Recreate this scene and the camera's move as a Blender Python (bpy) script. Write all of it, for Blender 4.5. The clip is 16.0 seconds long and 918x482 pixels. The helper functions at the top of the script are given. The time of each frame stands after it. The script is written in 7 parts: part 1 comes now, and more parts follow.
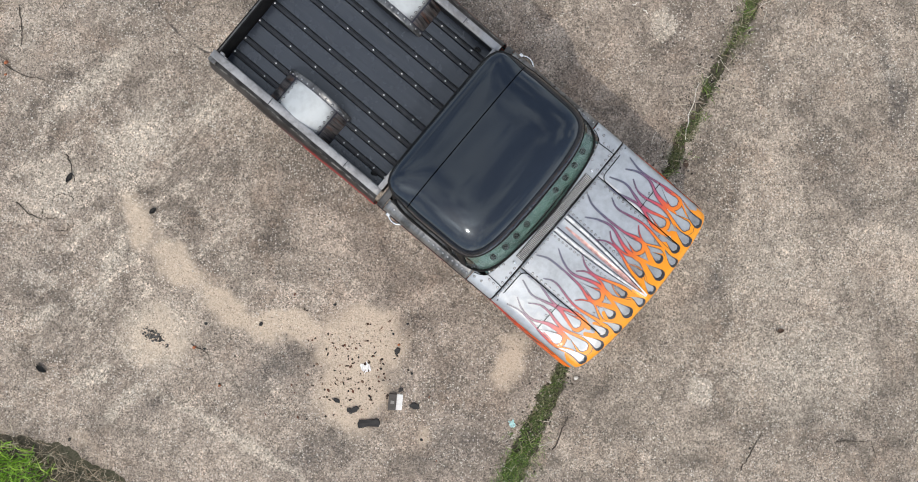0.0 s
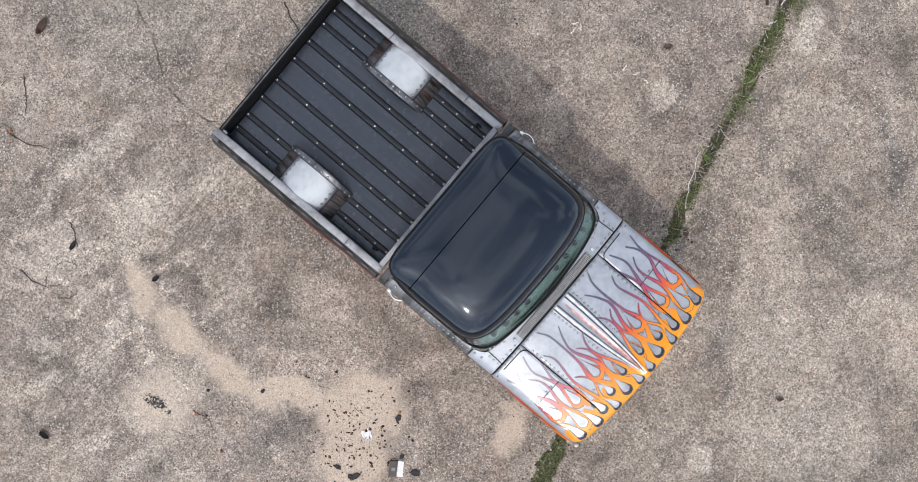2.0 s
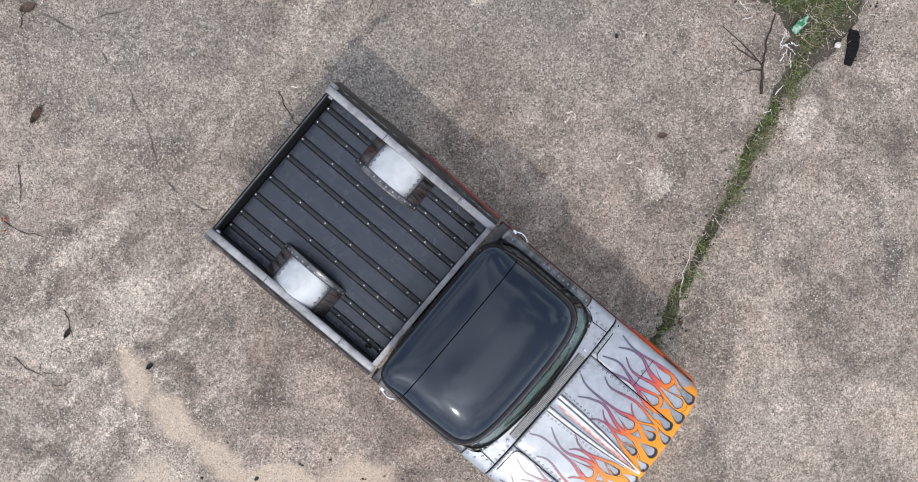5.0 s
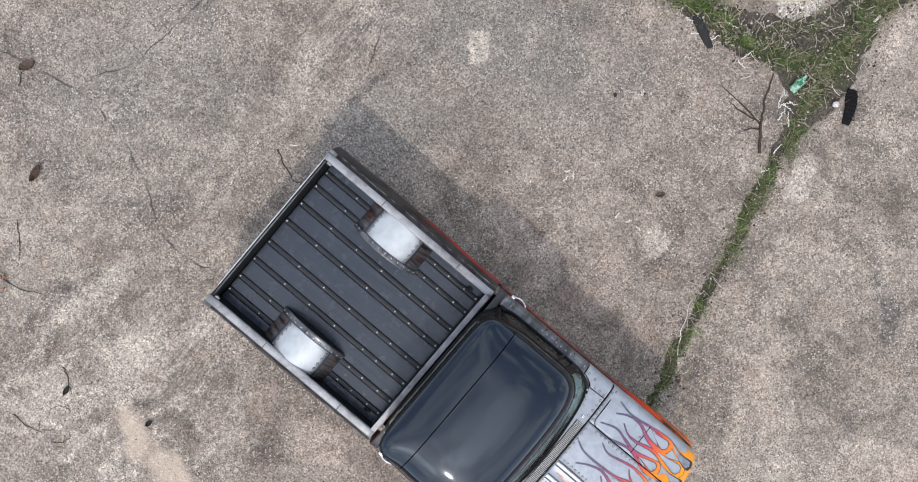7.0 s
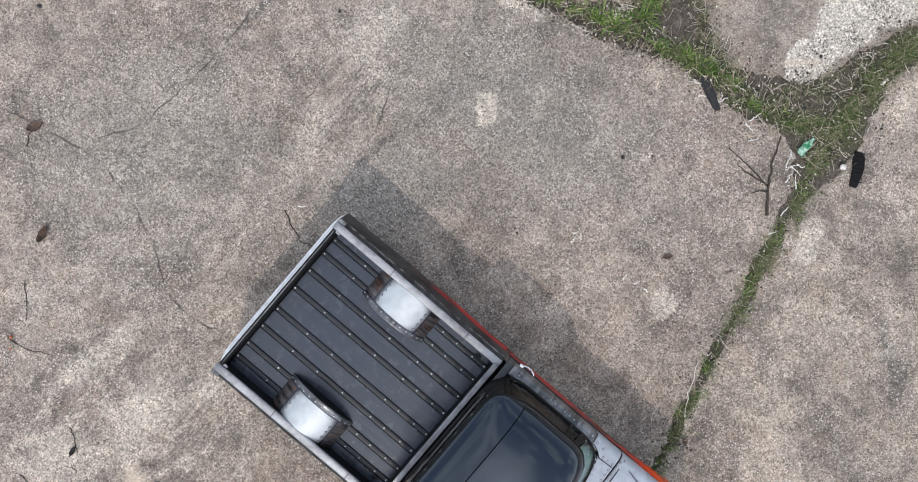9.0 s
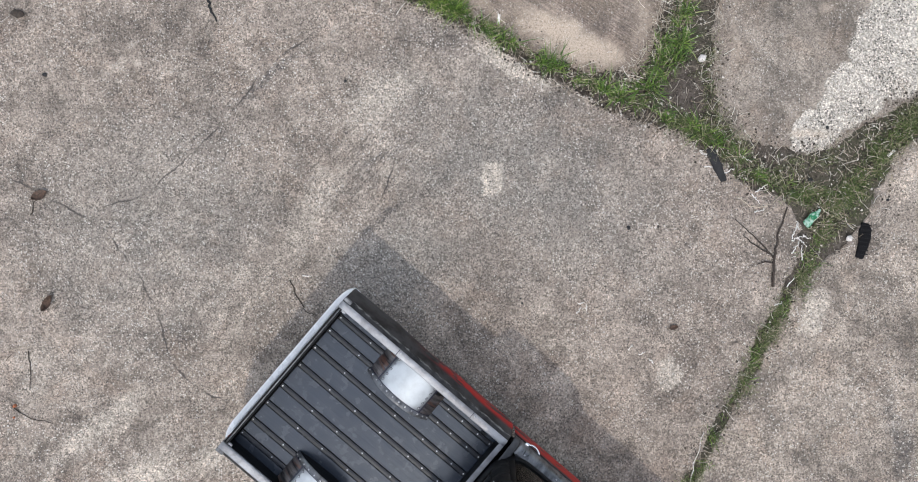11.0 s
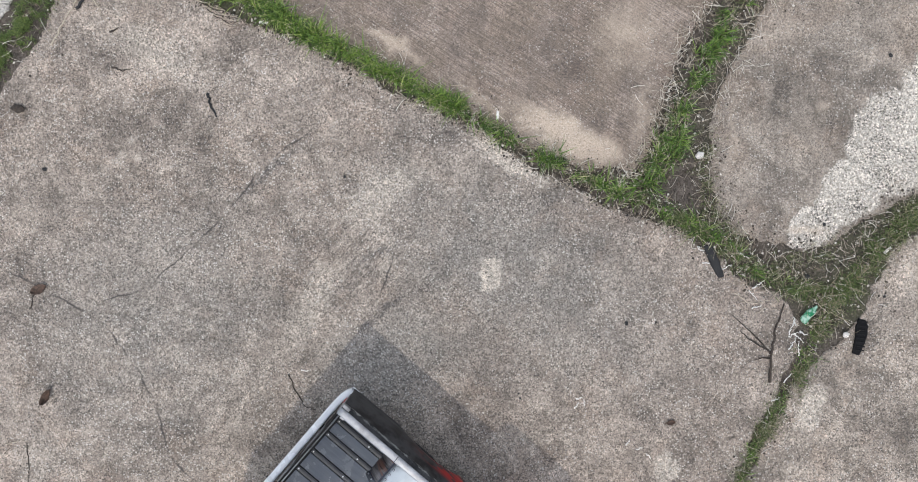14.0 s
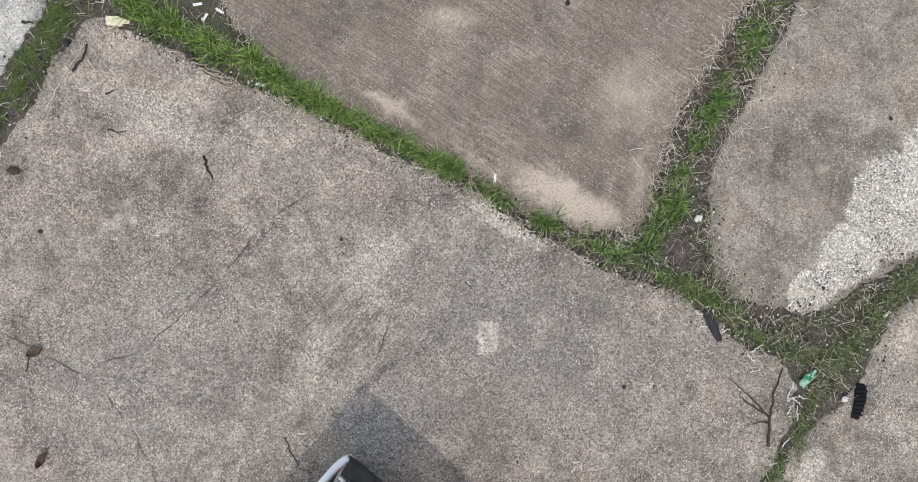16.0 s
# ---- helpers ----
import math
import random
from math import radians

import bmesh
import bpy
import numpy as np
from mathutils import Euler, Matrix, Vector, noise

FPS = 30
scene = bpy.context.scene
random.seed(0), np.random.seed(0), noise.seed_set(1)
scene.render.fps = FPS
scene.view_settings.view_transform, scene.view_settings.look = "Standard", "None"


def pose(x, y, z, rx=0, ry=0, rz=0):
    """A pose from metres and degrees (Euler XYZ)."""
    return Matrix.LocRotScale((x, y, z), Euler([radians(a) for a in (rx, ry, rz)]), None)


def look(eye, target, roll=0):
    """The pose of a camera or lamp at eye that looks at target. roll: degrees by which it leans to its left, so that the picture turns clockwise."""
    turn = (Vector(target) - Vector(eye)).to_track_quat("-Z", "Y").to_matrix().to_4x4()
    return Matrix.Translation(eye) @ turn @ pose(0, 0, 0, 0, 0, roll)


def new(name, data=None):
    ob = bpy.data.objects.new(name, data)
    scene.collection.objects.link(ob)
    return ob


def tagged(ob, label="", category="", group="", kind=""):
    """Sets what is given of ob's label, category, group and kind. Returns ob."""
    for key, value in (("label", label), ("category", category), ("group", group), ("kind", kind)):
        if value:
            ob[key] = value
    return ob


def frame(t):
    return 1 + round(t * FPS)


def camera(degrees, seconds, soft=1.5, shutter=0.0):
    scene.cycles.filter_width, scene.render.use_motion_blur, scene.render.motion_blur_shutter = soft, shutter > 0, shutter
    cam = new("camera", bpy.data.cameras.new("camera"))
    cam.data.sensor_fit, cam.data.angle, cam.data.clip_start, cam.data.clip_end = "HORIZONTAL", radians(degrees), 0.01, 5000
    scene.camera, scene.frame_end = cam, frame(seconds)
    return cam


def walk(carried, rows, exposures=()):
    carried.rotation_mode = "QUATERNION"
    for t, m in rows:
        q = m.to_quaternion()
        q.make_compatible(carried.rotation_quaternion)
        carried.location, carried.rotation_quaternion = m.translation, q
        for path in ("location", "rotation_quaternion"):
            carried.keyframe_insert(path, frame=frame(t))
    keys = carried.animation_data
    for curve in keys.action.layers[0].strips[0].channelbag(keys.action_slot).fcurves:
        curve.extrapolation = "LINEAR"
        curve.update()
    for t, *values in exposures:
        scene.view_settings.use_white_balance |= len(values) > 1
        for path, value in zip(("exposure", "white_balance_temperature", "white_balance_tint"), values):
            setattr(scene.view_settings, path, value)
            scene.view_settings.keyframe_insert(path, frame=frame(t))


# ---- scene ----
cam = camera(60.77, 16.0, soft=1.0)
# seconds, place in metres, turn in degrees
ROWS = [
    (0.0, 0.359, 0.203, 8.635, -1.58, -0.10, -0.35),
    (0.5, 0.376, 0.351, 8.624, -1.34, 0.07, -0.30),
    (1.0, 0.383, 0.552, 8.629, -1.44, 0.14, -0.29),
    (1.5, 0.384, 0.749, 8.649, -1.48, 0.13, -0.31),
    (2.0, 0.384, 0.935, 8.657, -1.44, 0.11, -0.26),
    (2.5, 0.386, 1.088, 8.654, -1.26, 0.17, -0.25),
    (3.0, 0.386, 1.251, 8.644, -1.25, 0.17, -0.27),
    (3.5, 0.395, 1.420, 8.641, -1.29, 0.17, -0.22),
    (4.0, 0.435, 1.591, 8.629, -1.30, 0.23, -0.24),
    (6.5, 0.476, 2.372, 8.636, -1.34, 0.13, -0.13),
    (7.0, 0.473, 2.564, 8.632, -1.53, 0.12, -0.13),
    (7.5, 0.474, 2.692, 8.638, -1.38, 0.20, -0.09),
    (8.0, 0.463, 2.833, 8.633, -1.35, 0.19, -0.09),
    (8.5, 0.429, 3.007, 8.631, -1.32, 0.18, -0.09),
    (9.0, 0.382, 3.209, 8.616, -1.32, 0.06, -0.01),
    (11.5, 0.322, 4.134, 8.578, -1.15, 0.06, 0.17),
    (12.0, 0.319, 4.303, 8.584, -0.97, 0.08, 0.19),
    (12.5, 0.305, 4.487, 8.584, -1.00, -0.04, 0.23),
    (13.0, 0.322, 4.664, 8.585, -1.04, -0.05, 0.24),
    (13.5, 0.323, 4.831, 8.587, -1.08, -0.10, 0.28),
    (14.0, 0.310, 4.968, 8.589, -0.96, -0.10, 0.34),
    (14.5, 0.314, 5.135, 8.581, -0.97, 0.01, 0.36),
    (15.0, 0.336, 5.313, 8.570, -1.05, 0.00, 0.35),
    (15.5, 0.352, 5.461, 8.556, -0.87, 0.01, 0.42),
    (16.0, 0.361, 5.675, 8.538, -1.08, 0.06, 0.44),
]
walk(cam, [(t, pose(*p)) for t, *p in ROWS], [(0.0, -0.06, 7300, 9.5), (1.0, -0.05, 7120, 11.5), (2.0, -0.04, 6930, 12.5), (3.5, -0.02, 6860, 12.5), (6.5, 0.03, 6790, 11.5), (9.0, 0.04, 6780, 11), (11.5, 0.0, 6760, 10.5), (13.0, -0.02, 6760, 10.5), (16.0, -0.06, 6750, 8.5)])

# ---- world and sun ----
SUN_FROM = Vector((-0.09, -0.674, 1.0)).normalized()
world = bpy.data.worlds.new("sky")
scene.world = world
world.use_nodes = True
wt = world.node_tree
background = wt.nodes["Background"]
sky = wt.nodes.new("ShaderNodeTexSky")
sky.sky_type = "NISHITA"
sky.sun_disc = False
sky.sun_elevation = math.asin(SUN_FROM.z)
sky.sun_rotation = math.atan2(SUN_FROM.x, SUN_FROM.y)
cloud = wt.nodes.new("ShaderNodeTexNoise")
cloud.inputs["Scale"].default_value = 3.4
cloud.inputs["Detail"].default_value = 5
cloud.inputs["Roughness"].default_value = 0.55
cloud.inputs["Distortion"].default_value = 0.0
cover = wt.nodes.new("ShaderNodeMapRange")
cover.interpolation_type = "SMOOTHSTEP"
cover.inputs["From Min"].default_value = 0.44
cover.inputs["From Max"].default_value = 0.64
cover.inputs["To Min"].default_value = 0.2
cover.inputs["To Max"].default_value = 1.0
wt.links.new(cloud.outputs["Fac"], cover.inputs["Value"])
blend = wt.nodes.new("ShaderNodeMix")
blend.data_type = "RGBA"
wt.links.new(cover.outputs["Result"], blend.inputs["Factor"])
wt.links.new(sky.outputs["Color"], blend.inputs["A"])
# cloud tops glow with the sky behind them, brightest towards the sun
grey = wt.nodes.new("ShaderNodeRGBToBW")
wt.links.new(sky.outputs["Color"], grey.inputs["Color"])
glow = wt.nodes.new("ShaderNodeVectorMath")
glow.operation = "MULTIPLY_ADD"
wt.links.new(grey.outputs["Val"], glow.inputs[0])
glow.inputs[1].default_value = (1.10, 1.16, 1.24)
glow.inputs[2].default_value = (3.9, 4.2, 4.7)
wt.links.new(glow.outputs["Vector"], blend.inputs["B"])
# thin cloud lit through, round the veiled sun
way = wt.nodes.new("ShaderNodeTexCoord")
toward = wt.nodes.new("ShaderNodeVectorMath")
toward.operation = "DOT_PRODUCT"
wt.links.new(way.outputs["Generated"], toward.inputs[0])
toward.inputs[1].default_value = SUN_FROM
lobe = wt.nodes.new("ShaderNodeMath")
lobe.operation = "MAXIMUM"
wt.links.new(toward.outputs["Value"], lobe.inputs[0])
lobe.inputs[1].default_value = 0.0
halo = wt.nodes.new("ShaderNodeMath")
halo.operation = "POWER"
wt.links.new(lobe.outputs[0], halo.inputs[0])
halo.inputs[1].default_value = 40.0
lit = wt.nodes.new("ShaderNodeVectorMath")
lit.operation = "SCALE"
lit.inputs[0].default_value = (11.0, 11.1, 11.3)
ragged_cloud = wt.nodes.new("ShaderNodeMapRange")
ragged_cloud.interpolation_type = "SMOOTHSTEP"
ragged_cloud.inputs["From Min"].default_value = 0.42
ragged_cloud.inputs["From Max"].default_value = 0.60
ragged_cloud.inputs["To Min"].default_value = 0.45
ragged_cloud.inputs["To Max"].default_value = 1.55
wt.links.new(cloud.outputs["Fac"], ragged_cloud.inputs["Value"])
through_cloud = wt.nodes.new("ShaderNodeMath")
through_cloud.operation = "MULTIPLY"
wt.links.new(halo.outputs[0], through_cloud.inputs[0])
wt.links.new(ragged_cloud.outputs["Result"], through_cloud.inputs[1])
wt.links.new(through_cloud.outputs[0], lit.inputs["Scale"])
total = wt.nodes.new("ShaderNodeVectorMath")
total.operation = "ADD"
wt.links.new(blend.outputs["Result"], total.inputs[0])
wt.links.new(lit.outputs["Vector"], total.inputs[1])
wt.links.new(total.outputs["Vector"], background.inputs["Color"])
background.inputs["Strength"].default_value = 0.178

sun_data = bpy.data.lights.new("sun", "SUN")
sun_data.energy = 1.22
sun_data.angle = radians(1.0)
sun_data.color = (1.0, 0.96, 0.9)
sun = new("sun", sun_data)
sun.matrix_world = look(SUN_FROM * 30, (0, 0, 0))

# ---- building helpers ----
rng = random.Random(7)


def part(name, bm, material, parent=None, label="", smooth=False):
    """Link a bmesh as one mesh object under a thing or a part."""
    if isinstance(bm, bpy.types.Mesh):
        me = bm
    else:
        me = bpy.data.meshes.new(name)
        bm.to_mesh(me)
        bm.free()
    if smooth:
        me.polygons.foreach_set("use_smooth", [True] * len(me.polygons))
    if material and not me.materials:
        me.materials.append(material)
    ob = new(name, me)
    ob.parent = parent
    if label:
        tagged(ob, label)
    return ob


def add_box(bm, x0, x1, y0, y1, z0, z1, bevel=0.0, m=None):
    made = bmesh.ops.create_cube(bm, size=1)["verts"]
    for v in made:
        v.co = Vector(((x0 + x1) / 2 + v.co.x * (x1 - x0), (y0 + y1) / 2 + v.co.y * (y1 - y0), (z0 + z1) / 2 + v.co.z * (z1 - z0)))
    if bevel:
        edges = {e for v in made for e in v.link_edges}
        made = bmesh.ops.bevel(bm, geom=list(edges), offset=bevel, segments=2, affect="EDGES", profile=0.6)["verts"]
        made = list({w for v in made for f in v.link_faces for w in f.verts})
    if m:
        bmesh.ops.transform(bm, matrix=m, verts=made)
    return made


def box_part(name, dims, material, parent, label="", bevel=0.006):
    bm = bmesh.new()
    add_box(bm, *dims, bevel=bevel)
    return part(name, bm, material, parent, label)


def grid(bm, rows, closed=False):
    """Quads between rows of points."""
    vs = [[bm.verts.new(p) for p in row] for row in rows]
    for a, b in zip(vs, vs[1:]):
        n = len(a)
        for i in range(n if closed else n - 1):
            j = (i + 1) % n
            bm.faces.new((a[i], a[j], b[j], b[i]))
    return vs


def tube(bm, path, radius, sides=6, closed=False, taper=None):
    """A round bar along a path."""
    pts = [Vector(p) for p in path]
    n = len(pts)
    rings = []
    for i, p in enumerate(pts):
        a = pts[(i - 1) % n] if closed or i > 0 else p
        b = pts[(i + 1) % n] if closed or i < n - 1 else p
        d = (b - a).normalized()
        side = d.cross(Vector((0, 0, 1)))
        if side.length < 1e-4:
            side = Vector((1, 0, 0))
        side.normalize()
        up = side.cross(d).normalized()
        r = radius * (taper(i / max(1, n - 1)) if taper else 1)
        rings.append([bm.verts.new(p + (side * math.cos(k * 2 * math.pi / sides) + up * math.sin(k * 2 * math.pi / sides)) * r) for k in range(sides)])
    pairs = list(zip(rings, rings[1:])) + ([(rings[-1], rings[0])] if closed else [])
    for a, b in pairs:
        for k in range(sides):
            l = (k + 1) % sides
            bm.faces.new((a[k], a[l], b[l], b[k]))
    if not closed:
        bm.faces.new(rings[0][::-1])
        bm.faces.new(rings[-1])


def dome(bm, place, r, h, up=Vector((0, 0, 1)), sides=8):
    """A rivet head or bolt head."""
    up = Vector(up).normalized()
    a = up.orthogonal().normalized()
    b = up.cross(a)
    place = Vector(place)
    lower = [bm.verts.new(place + (a * math.cos(t) + b * math.sin(t)) * r - up * 0.002) for t in [k * 2 * math.pi / sides for k in range(sides)]]
    upper = [bm.verts.new(place + (a * math.cos(t) + b * math.sin(t)) * r * 0.62 + up * h * 0.8) for t in [k * 2 * math.pi / sides for k in range(sides)]]
    top = bm.verts.new(place + up * h)
    for k in range(sides):
        l = (k + 1) % sides
        bm.faces.new((lower[k], lower[l], upper[l], upper[k]))
        bm.faces.new((upper[k], upper[l], top))


def ease(a, b, x):
    t = min(1.0, max(0.0, (x - a) / (b - a)))
    return t * t * (3 - 2 * t)


# ---- materials ----
class Nodes:
    """A node material with a few short forms."""

    def __init__(self, name, rough=0.6, metal=0.0):
        self.m = bpy.data.materials.new(name)
        self.m.use_nodes = True
        self.t = self.m.node_tree
        self.b = self.t.nodes["Principled BSDF"]
        self.b.inputs["Roughness"].default_value = rough
        self.b.inputs["Metallic"].default_value = metal
        self.pos = self.add("ShaderNodeTexCoord").outputs["Object"]
        tilt = self.add("ShaderNodeMapping")
        self.t.links.new(self.pos, tilt.inputs["Vector"])
        tilt.inputs["Location"].default_value = (3.17, 1.43, 0.71)
        tilt.inputs["Rotation"].default_value = (0.61, 0.43, 0.52)
        self.tilted = tilt.outputs["Vector"]

    def add(self, kind):
        return self.t.nodes.new(kind)

    def put(self, value, socket):
        if isinstance(value, bpy.types.NodeSocket):
            self.t.links.new(value, socket)
        elif isinstance(value, (tuple, list)) and len(value) == 3 and socket.type == "RGBA":
            socket.default_value = (*value, 1)
        else:
            socket.default_value = value

    def noise(self, scale, detail=3, rough=0.55, warp=0.0, vector=None, colour=False):
        n = self.add("ShaderNodeTexNoise")
        self.put(self.tilted if vector is None else vector, n.inputs["Vector"])
        for k, v in (("Scale", scale), ("Detail", detail), ("Roughness", rough), ("Distortion", warp)):
            n.inputs[k].default_value = v
        return n.outputs["Color" if colour else "Fac"]

    def cells(self, scale, out="Color", vector=None, feature="F1", random_=1.0):
        n = self.add("ShaderNodeTexVoronoi")
        n.feature = feature
        self.put(self.tilted if vector is None else vector, n.inputs["Vector"])
        n.inputs["Scale"].default_value = scale
        n.inputs["Randomness"].default_value = random_
        return n.outputs[out]

    def flat_cells(self, scale):
        """Flat cells on the ground: colour and distance to the middle."""
        n = self.add("ShaderNodeTexVoronoi")
        n.voronoi_dimensions = "2D"
        self.put(self.pos, n.inputs["Vector"])
        n.inputs["Scale"].default_value = scale
        s = self.add("ShaderNodeSeparateColor")
        self.put(n.outputs["Color"], s.inputs[0])
        return s.outputs, n.outputs["Distance"]

    def span(self, value, a, b, lo=0.0, hi=1.0, smooth=True):
        n = self.add("ShaderNodeMapRange")
        n.interpolation_type = "SMOOTHSTEP" if smooth else "LINEAR"
        self.put(value, n.inputs["Value"])
        for k, v in (("From Min", a), ("From Max", b), ("To Min", lo), ("To Max", hi)):
            n.inputs[k].default_value = v
        return n.outputs["Result"]

    def math(self, op, a, b=0.0):
        n = self.add("ShaderNodeMath")
        n.operation = op
        self.put(a, n.inputs[0])
        self.put(b, n.inputs[1])
        return n.outputs[0]

    def mix(self, factor, a, b, kind="MIX"):
        n = self.add("ShaderNodeMix")
        n.data_type = "RGBA"
        n.blend_type = kind
        self.put(factor, n.inputs["Factor"])
        self.put(a, n.inputs["A"])
        self.put(b, n.inputs["B"])
        return n.outputs["Result"]

    def axis(self, which):
        n = self.add("ShaderNodeSeparateXYZ")
        self.put(self.pos, n.inputs[0])
        return n.outputs[which]

    def stretch(self, sx, sy, sz, turn=0.0):
        n = self.add("ShaderNodeMapping")
        self.put(self.pos, n.inputs["Vector"])
        n.vector_type = "TEXTURE"
        n.inputs["Scale"].default_value = (1 / sx, 1 / sy, 1 / sz)
        n.inputs["Location"].default_value = (0.37, 0.71, 0.53)
        n.inputs["Rotation"].default_value = (0, 0, radians(turn))
        return n.outputs["Vector"]

    def ramp(self, value, stops):
        n = self.add("ShaderNodeValToRGB")
        while len(n.color_ramp.elements) < len(stops):
            n.color_ramp.elements.new(0.5)
        for e, (at, c) in zip(n.color_ramp.elements, stops):
            e.position = at
            e.color = (*c, 1)
        self.put(value, n.inputs["Fac"])
        return n.outputs["Color"]

    def spot(self, where, x, y, rx, ry, turn=0.0, soft=0.5):
        """1 inside an ellipse on the ground, 0 outside."""
        n = self.add("ShaderNodeTexGradient")
        n.gradient_type = "SPHERICAL"
        self.put(where, n.inputs["Vector"])
        n.texture_mapping.vector_type = "TEXTURE"
        n.texture_mapping.translation = (x, y, 0)
        n.texture_mapping.rotation = (0, 0, radians(turn))
        n.texture_mapping.scale = (rx, ry, 1e4)
        return self.span(n.outputs["Fac"], 0.0, soft)

    def warped(self, scale, amount, detail=3):
        """The place, pushed about by noise."""
        n = self.noise(scale, detail, colour=True)
        parts = self.add("ShaderNodeSeparateColor")
        self.put(n, parts.inputs[0])
        joined = self.add("ShaderNodeCombineXYZ")
        for k in range(2):
            self.put(self.math("SUBTRACT", parts.outputs[k], 0.5), joined.inputs[k])
        s = self.add("ShaderNodeVectorMath")
        s.operation = "SCALE"
        self.put(joined.outputs[0], s.inputs[0])
        s.inputs["Scale"].default_value = amount
        a = self.add("ShaderNodeVectorMath")
        a.operation = "ADD"
        self.put(self.pos, a.inputs[0])
        self.put(s.outputs[0], a.inputs[1])
        return a.outputs[0]

    def bump(self, height, distance, strength=1.0):
        n = self.add("ShaderNodeBump")
        n.inputs["Distance"].default_value = distance
        n.inputs["Strength"].default_value = strength
        self.put(height, n.inputs["Height"])
        self.put(n.outputs["Normal"], self.b.inputs["Normal"])

    def done(self, colour, rough=None):
        self.put(colour, self.b.inputs["Base Color"])
        if rough is not None:
            self.put(rough, self.b.inputs["Roughness"])
        return self.m


def plain(name, colour, rough=0.6, metal=0.0, vary=0.25, scale=30.0, coat=0.0, bump=0.0):
    """A simple surface with a little mottling."""
    n = Nodes(name, rough, metal)
    dark = tuple(c * (1 - vary) for c in colour)
    light = tuple(min(1, c * (1 + vary)) for c in colour)
    f = n.noise(scale, 4)
    n.b.inputs["Coat Weight"].default_value = coat
    n.b.inputs["Coat Roughness"].default_value = 0.05
    if bump:
        n.bump(n.noise(scale * 3, 3), bump)
    return n.done(n.mix(n.span(f, 0.3, 0.7), dark, light), n.span(n.noise(scale * 0.5, 3), 0.3, 0.7, rough * 0.85, min(1, rough * 1.15)))


def silver_paint(name, light, dark, lo, hi, rough=0.38, metal=0.75, streak=(1, 1, 1)):
    """Airbrushed bare-metal look: cloudy grey over silver."""
    n = Nodes(name, rough, metal)
    place = n.stretch(*streak)
    big = n.noise(3.2, 4, 0.6, 0.5, place)
    small = n.noise(17, 4, 0.6, 0.2, place)
    f = n.math("ADD", n.math("MULTIPLY", big, 0.65), n.math("MULTIPLY", small, 0.35))
    c = n.mix(n.span(f, lo, hi), dark, light)
    c = n.mix(n.span(n.noise(220, 2), 0.35, 0.65, 0, 0.12), c, (0.2, 0.2, 0.21))
    n.b.inputs["Coat Weight"].default_value = 0.4
    n.b.inputs["Coat Roughness"].default_value = 0.12
    return n.done(c, n.span(small, 0.3, 0.7, rough * 0.8, rough * 1.25))


def flame_paint():
    """Orange at the nose, red and then plum towards the tips."""
    n = Nodes("flame_orange", 0.32)
    x = n.axis("X")
    x = n.math("ADD", x, n.math("MULTIPLY", n.math("SUBTRACT", n.noise(9, 2), 0.5), 0.12))
    f = n.span(x, 1.25, 2.35, smooth=False)
    c = n.ramp(f, [(0.0, (0.16, 0.18, 0.25)), (0.22, (0.13, 0.13, 0.22)), (0.38, (0.26, 0.09, 0.18)), (0.52, (0.52, 0.07, 0.11)),
                   (0.62, (0.74, 0.11, 0.035)), (0.70, (0.84, 0.22, 0.012)), (0.85, (0.93, 0.31, 0.006)), (1.0, (0.95, 0.35, 0.006))])
    n.b.inputs["Coat Weight"].default_value = 0.5
    n.b.inputs["Coat Roughness"].default_value = 0.08
    return n.done(c)


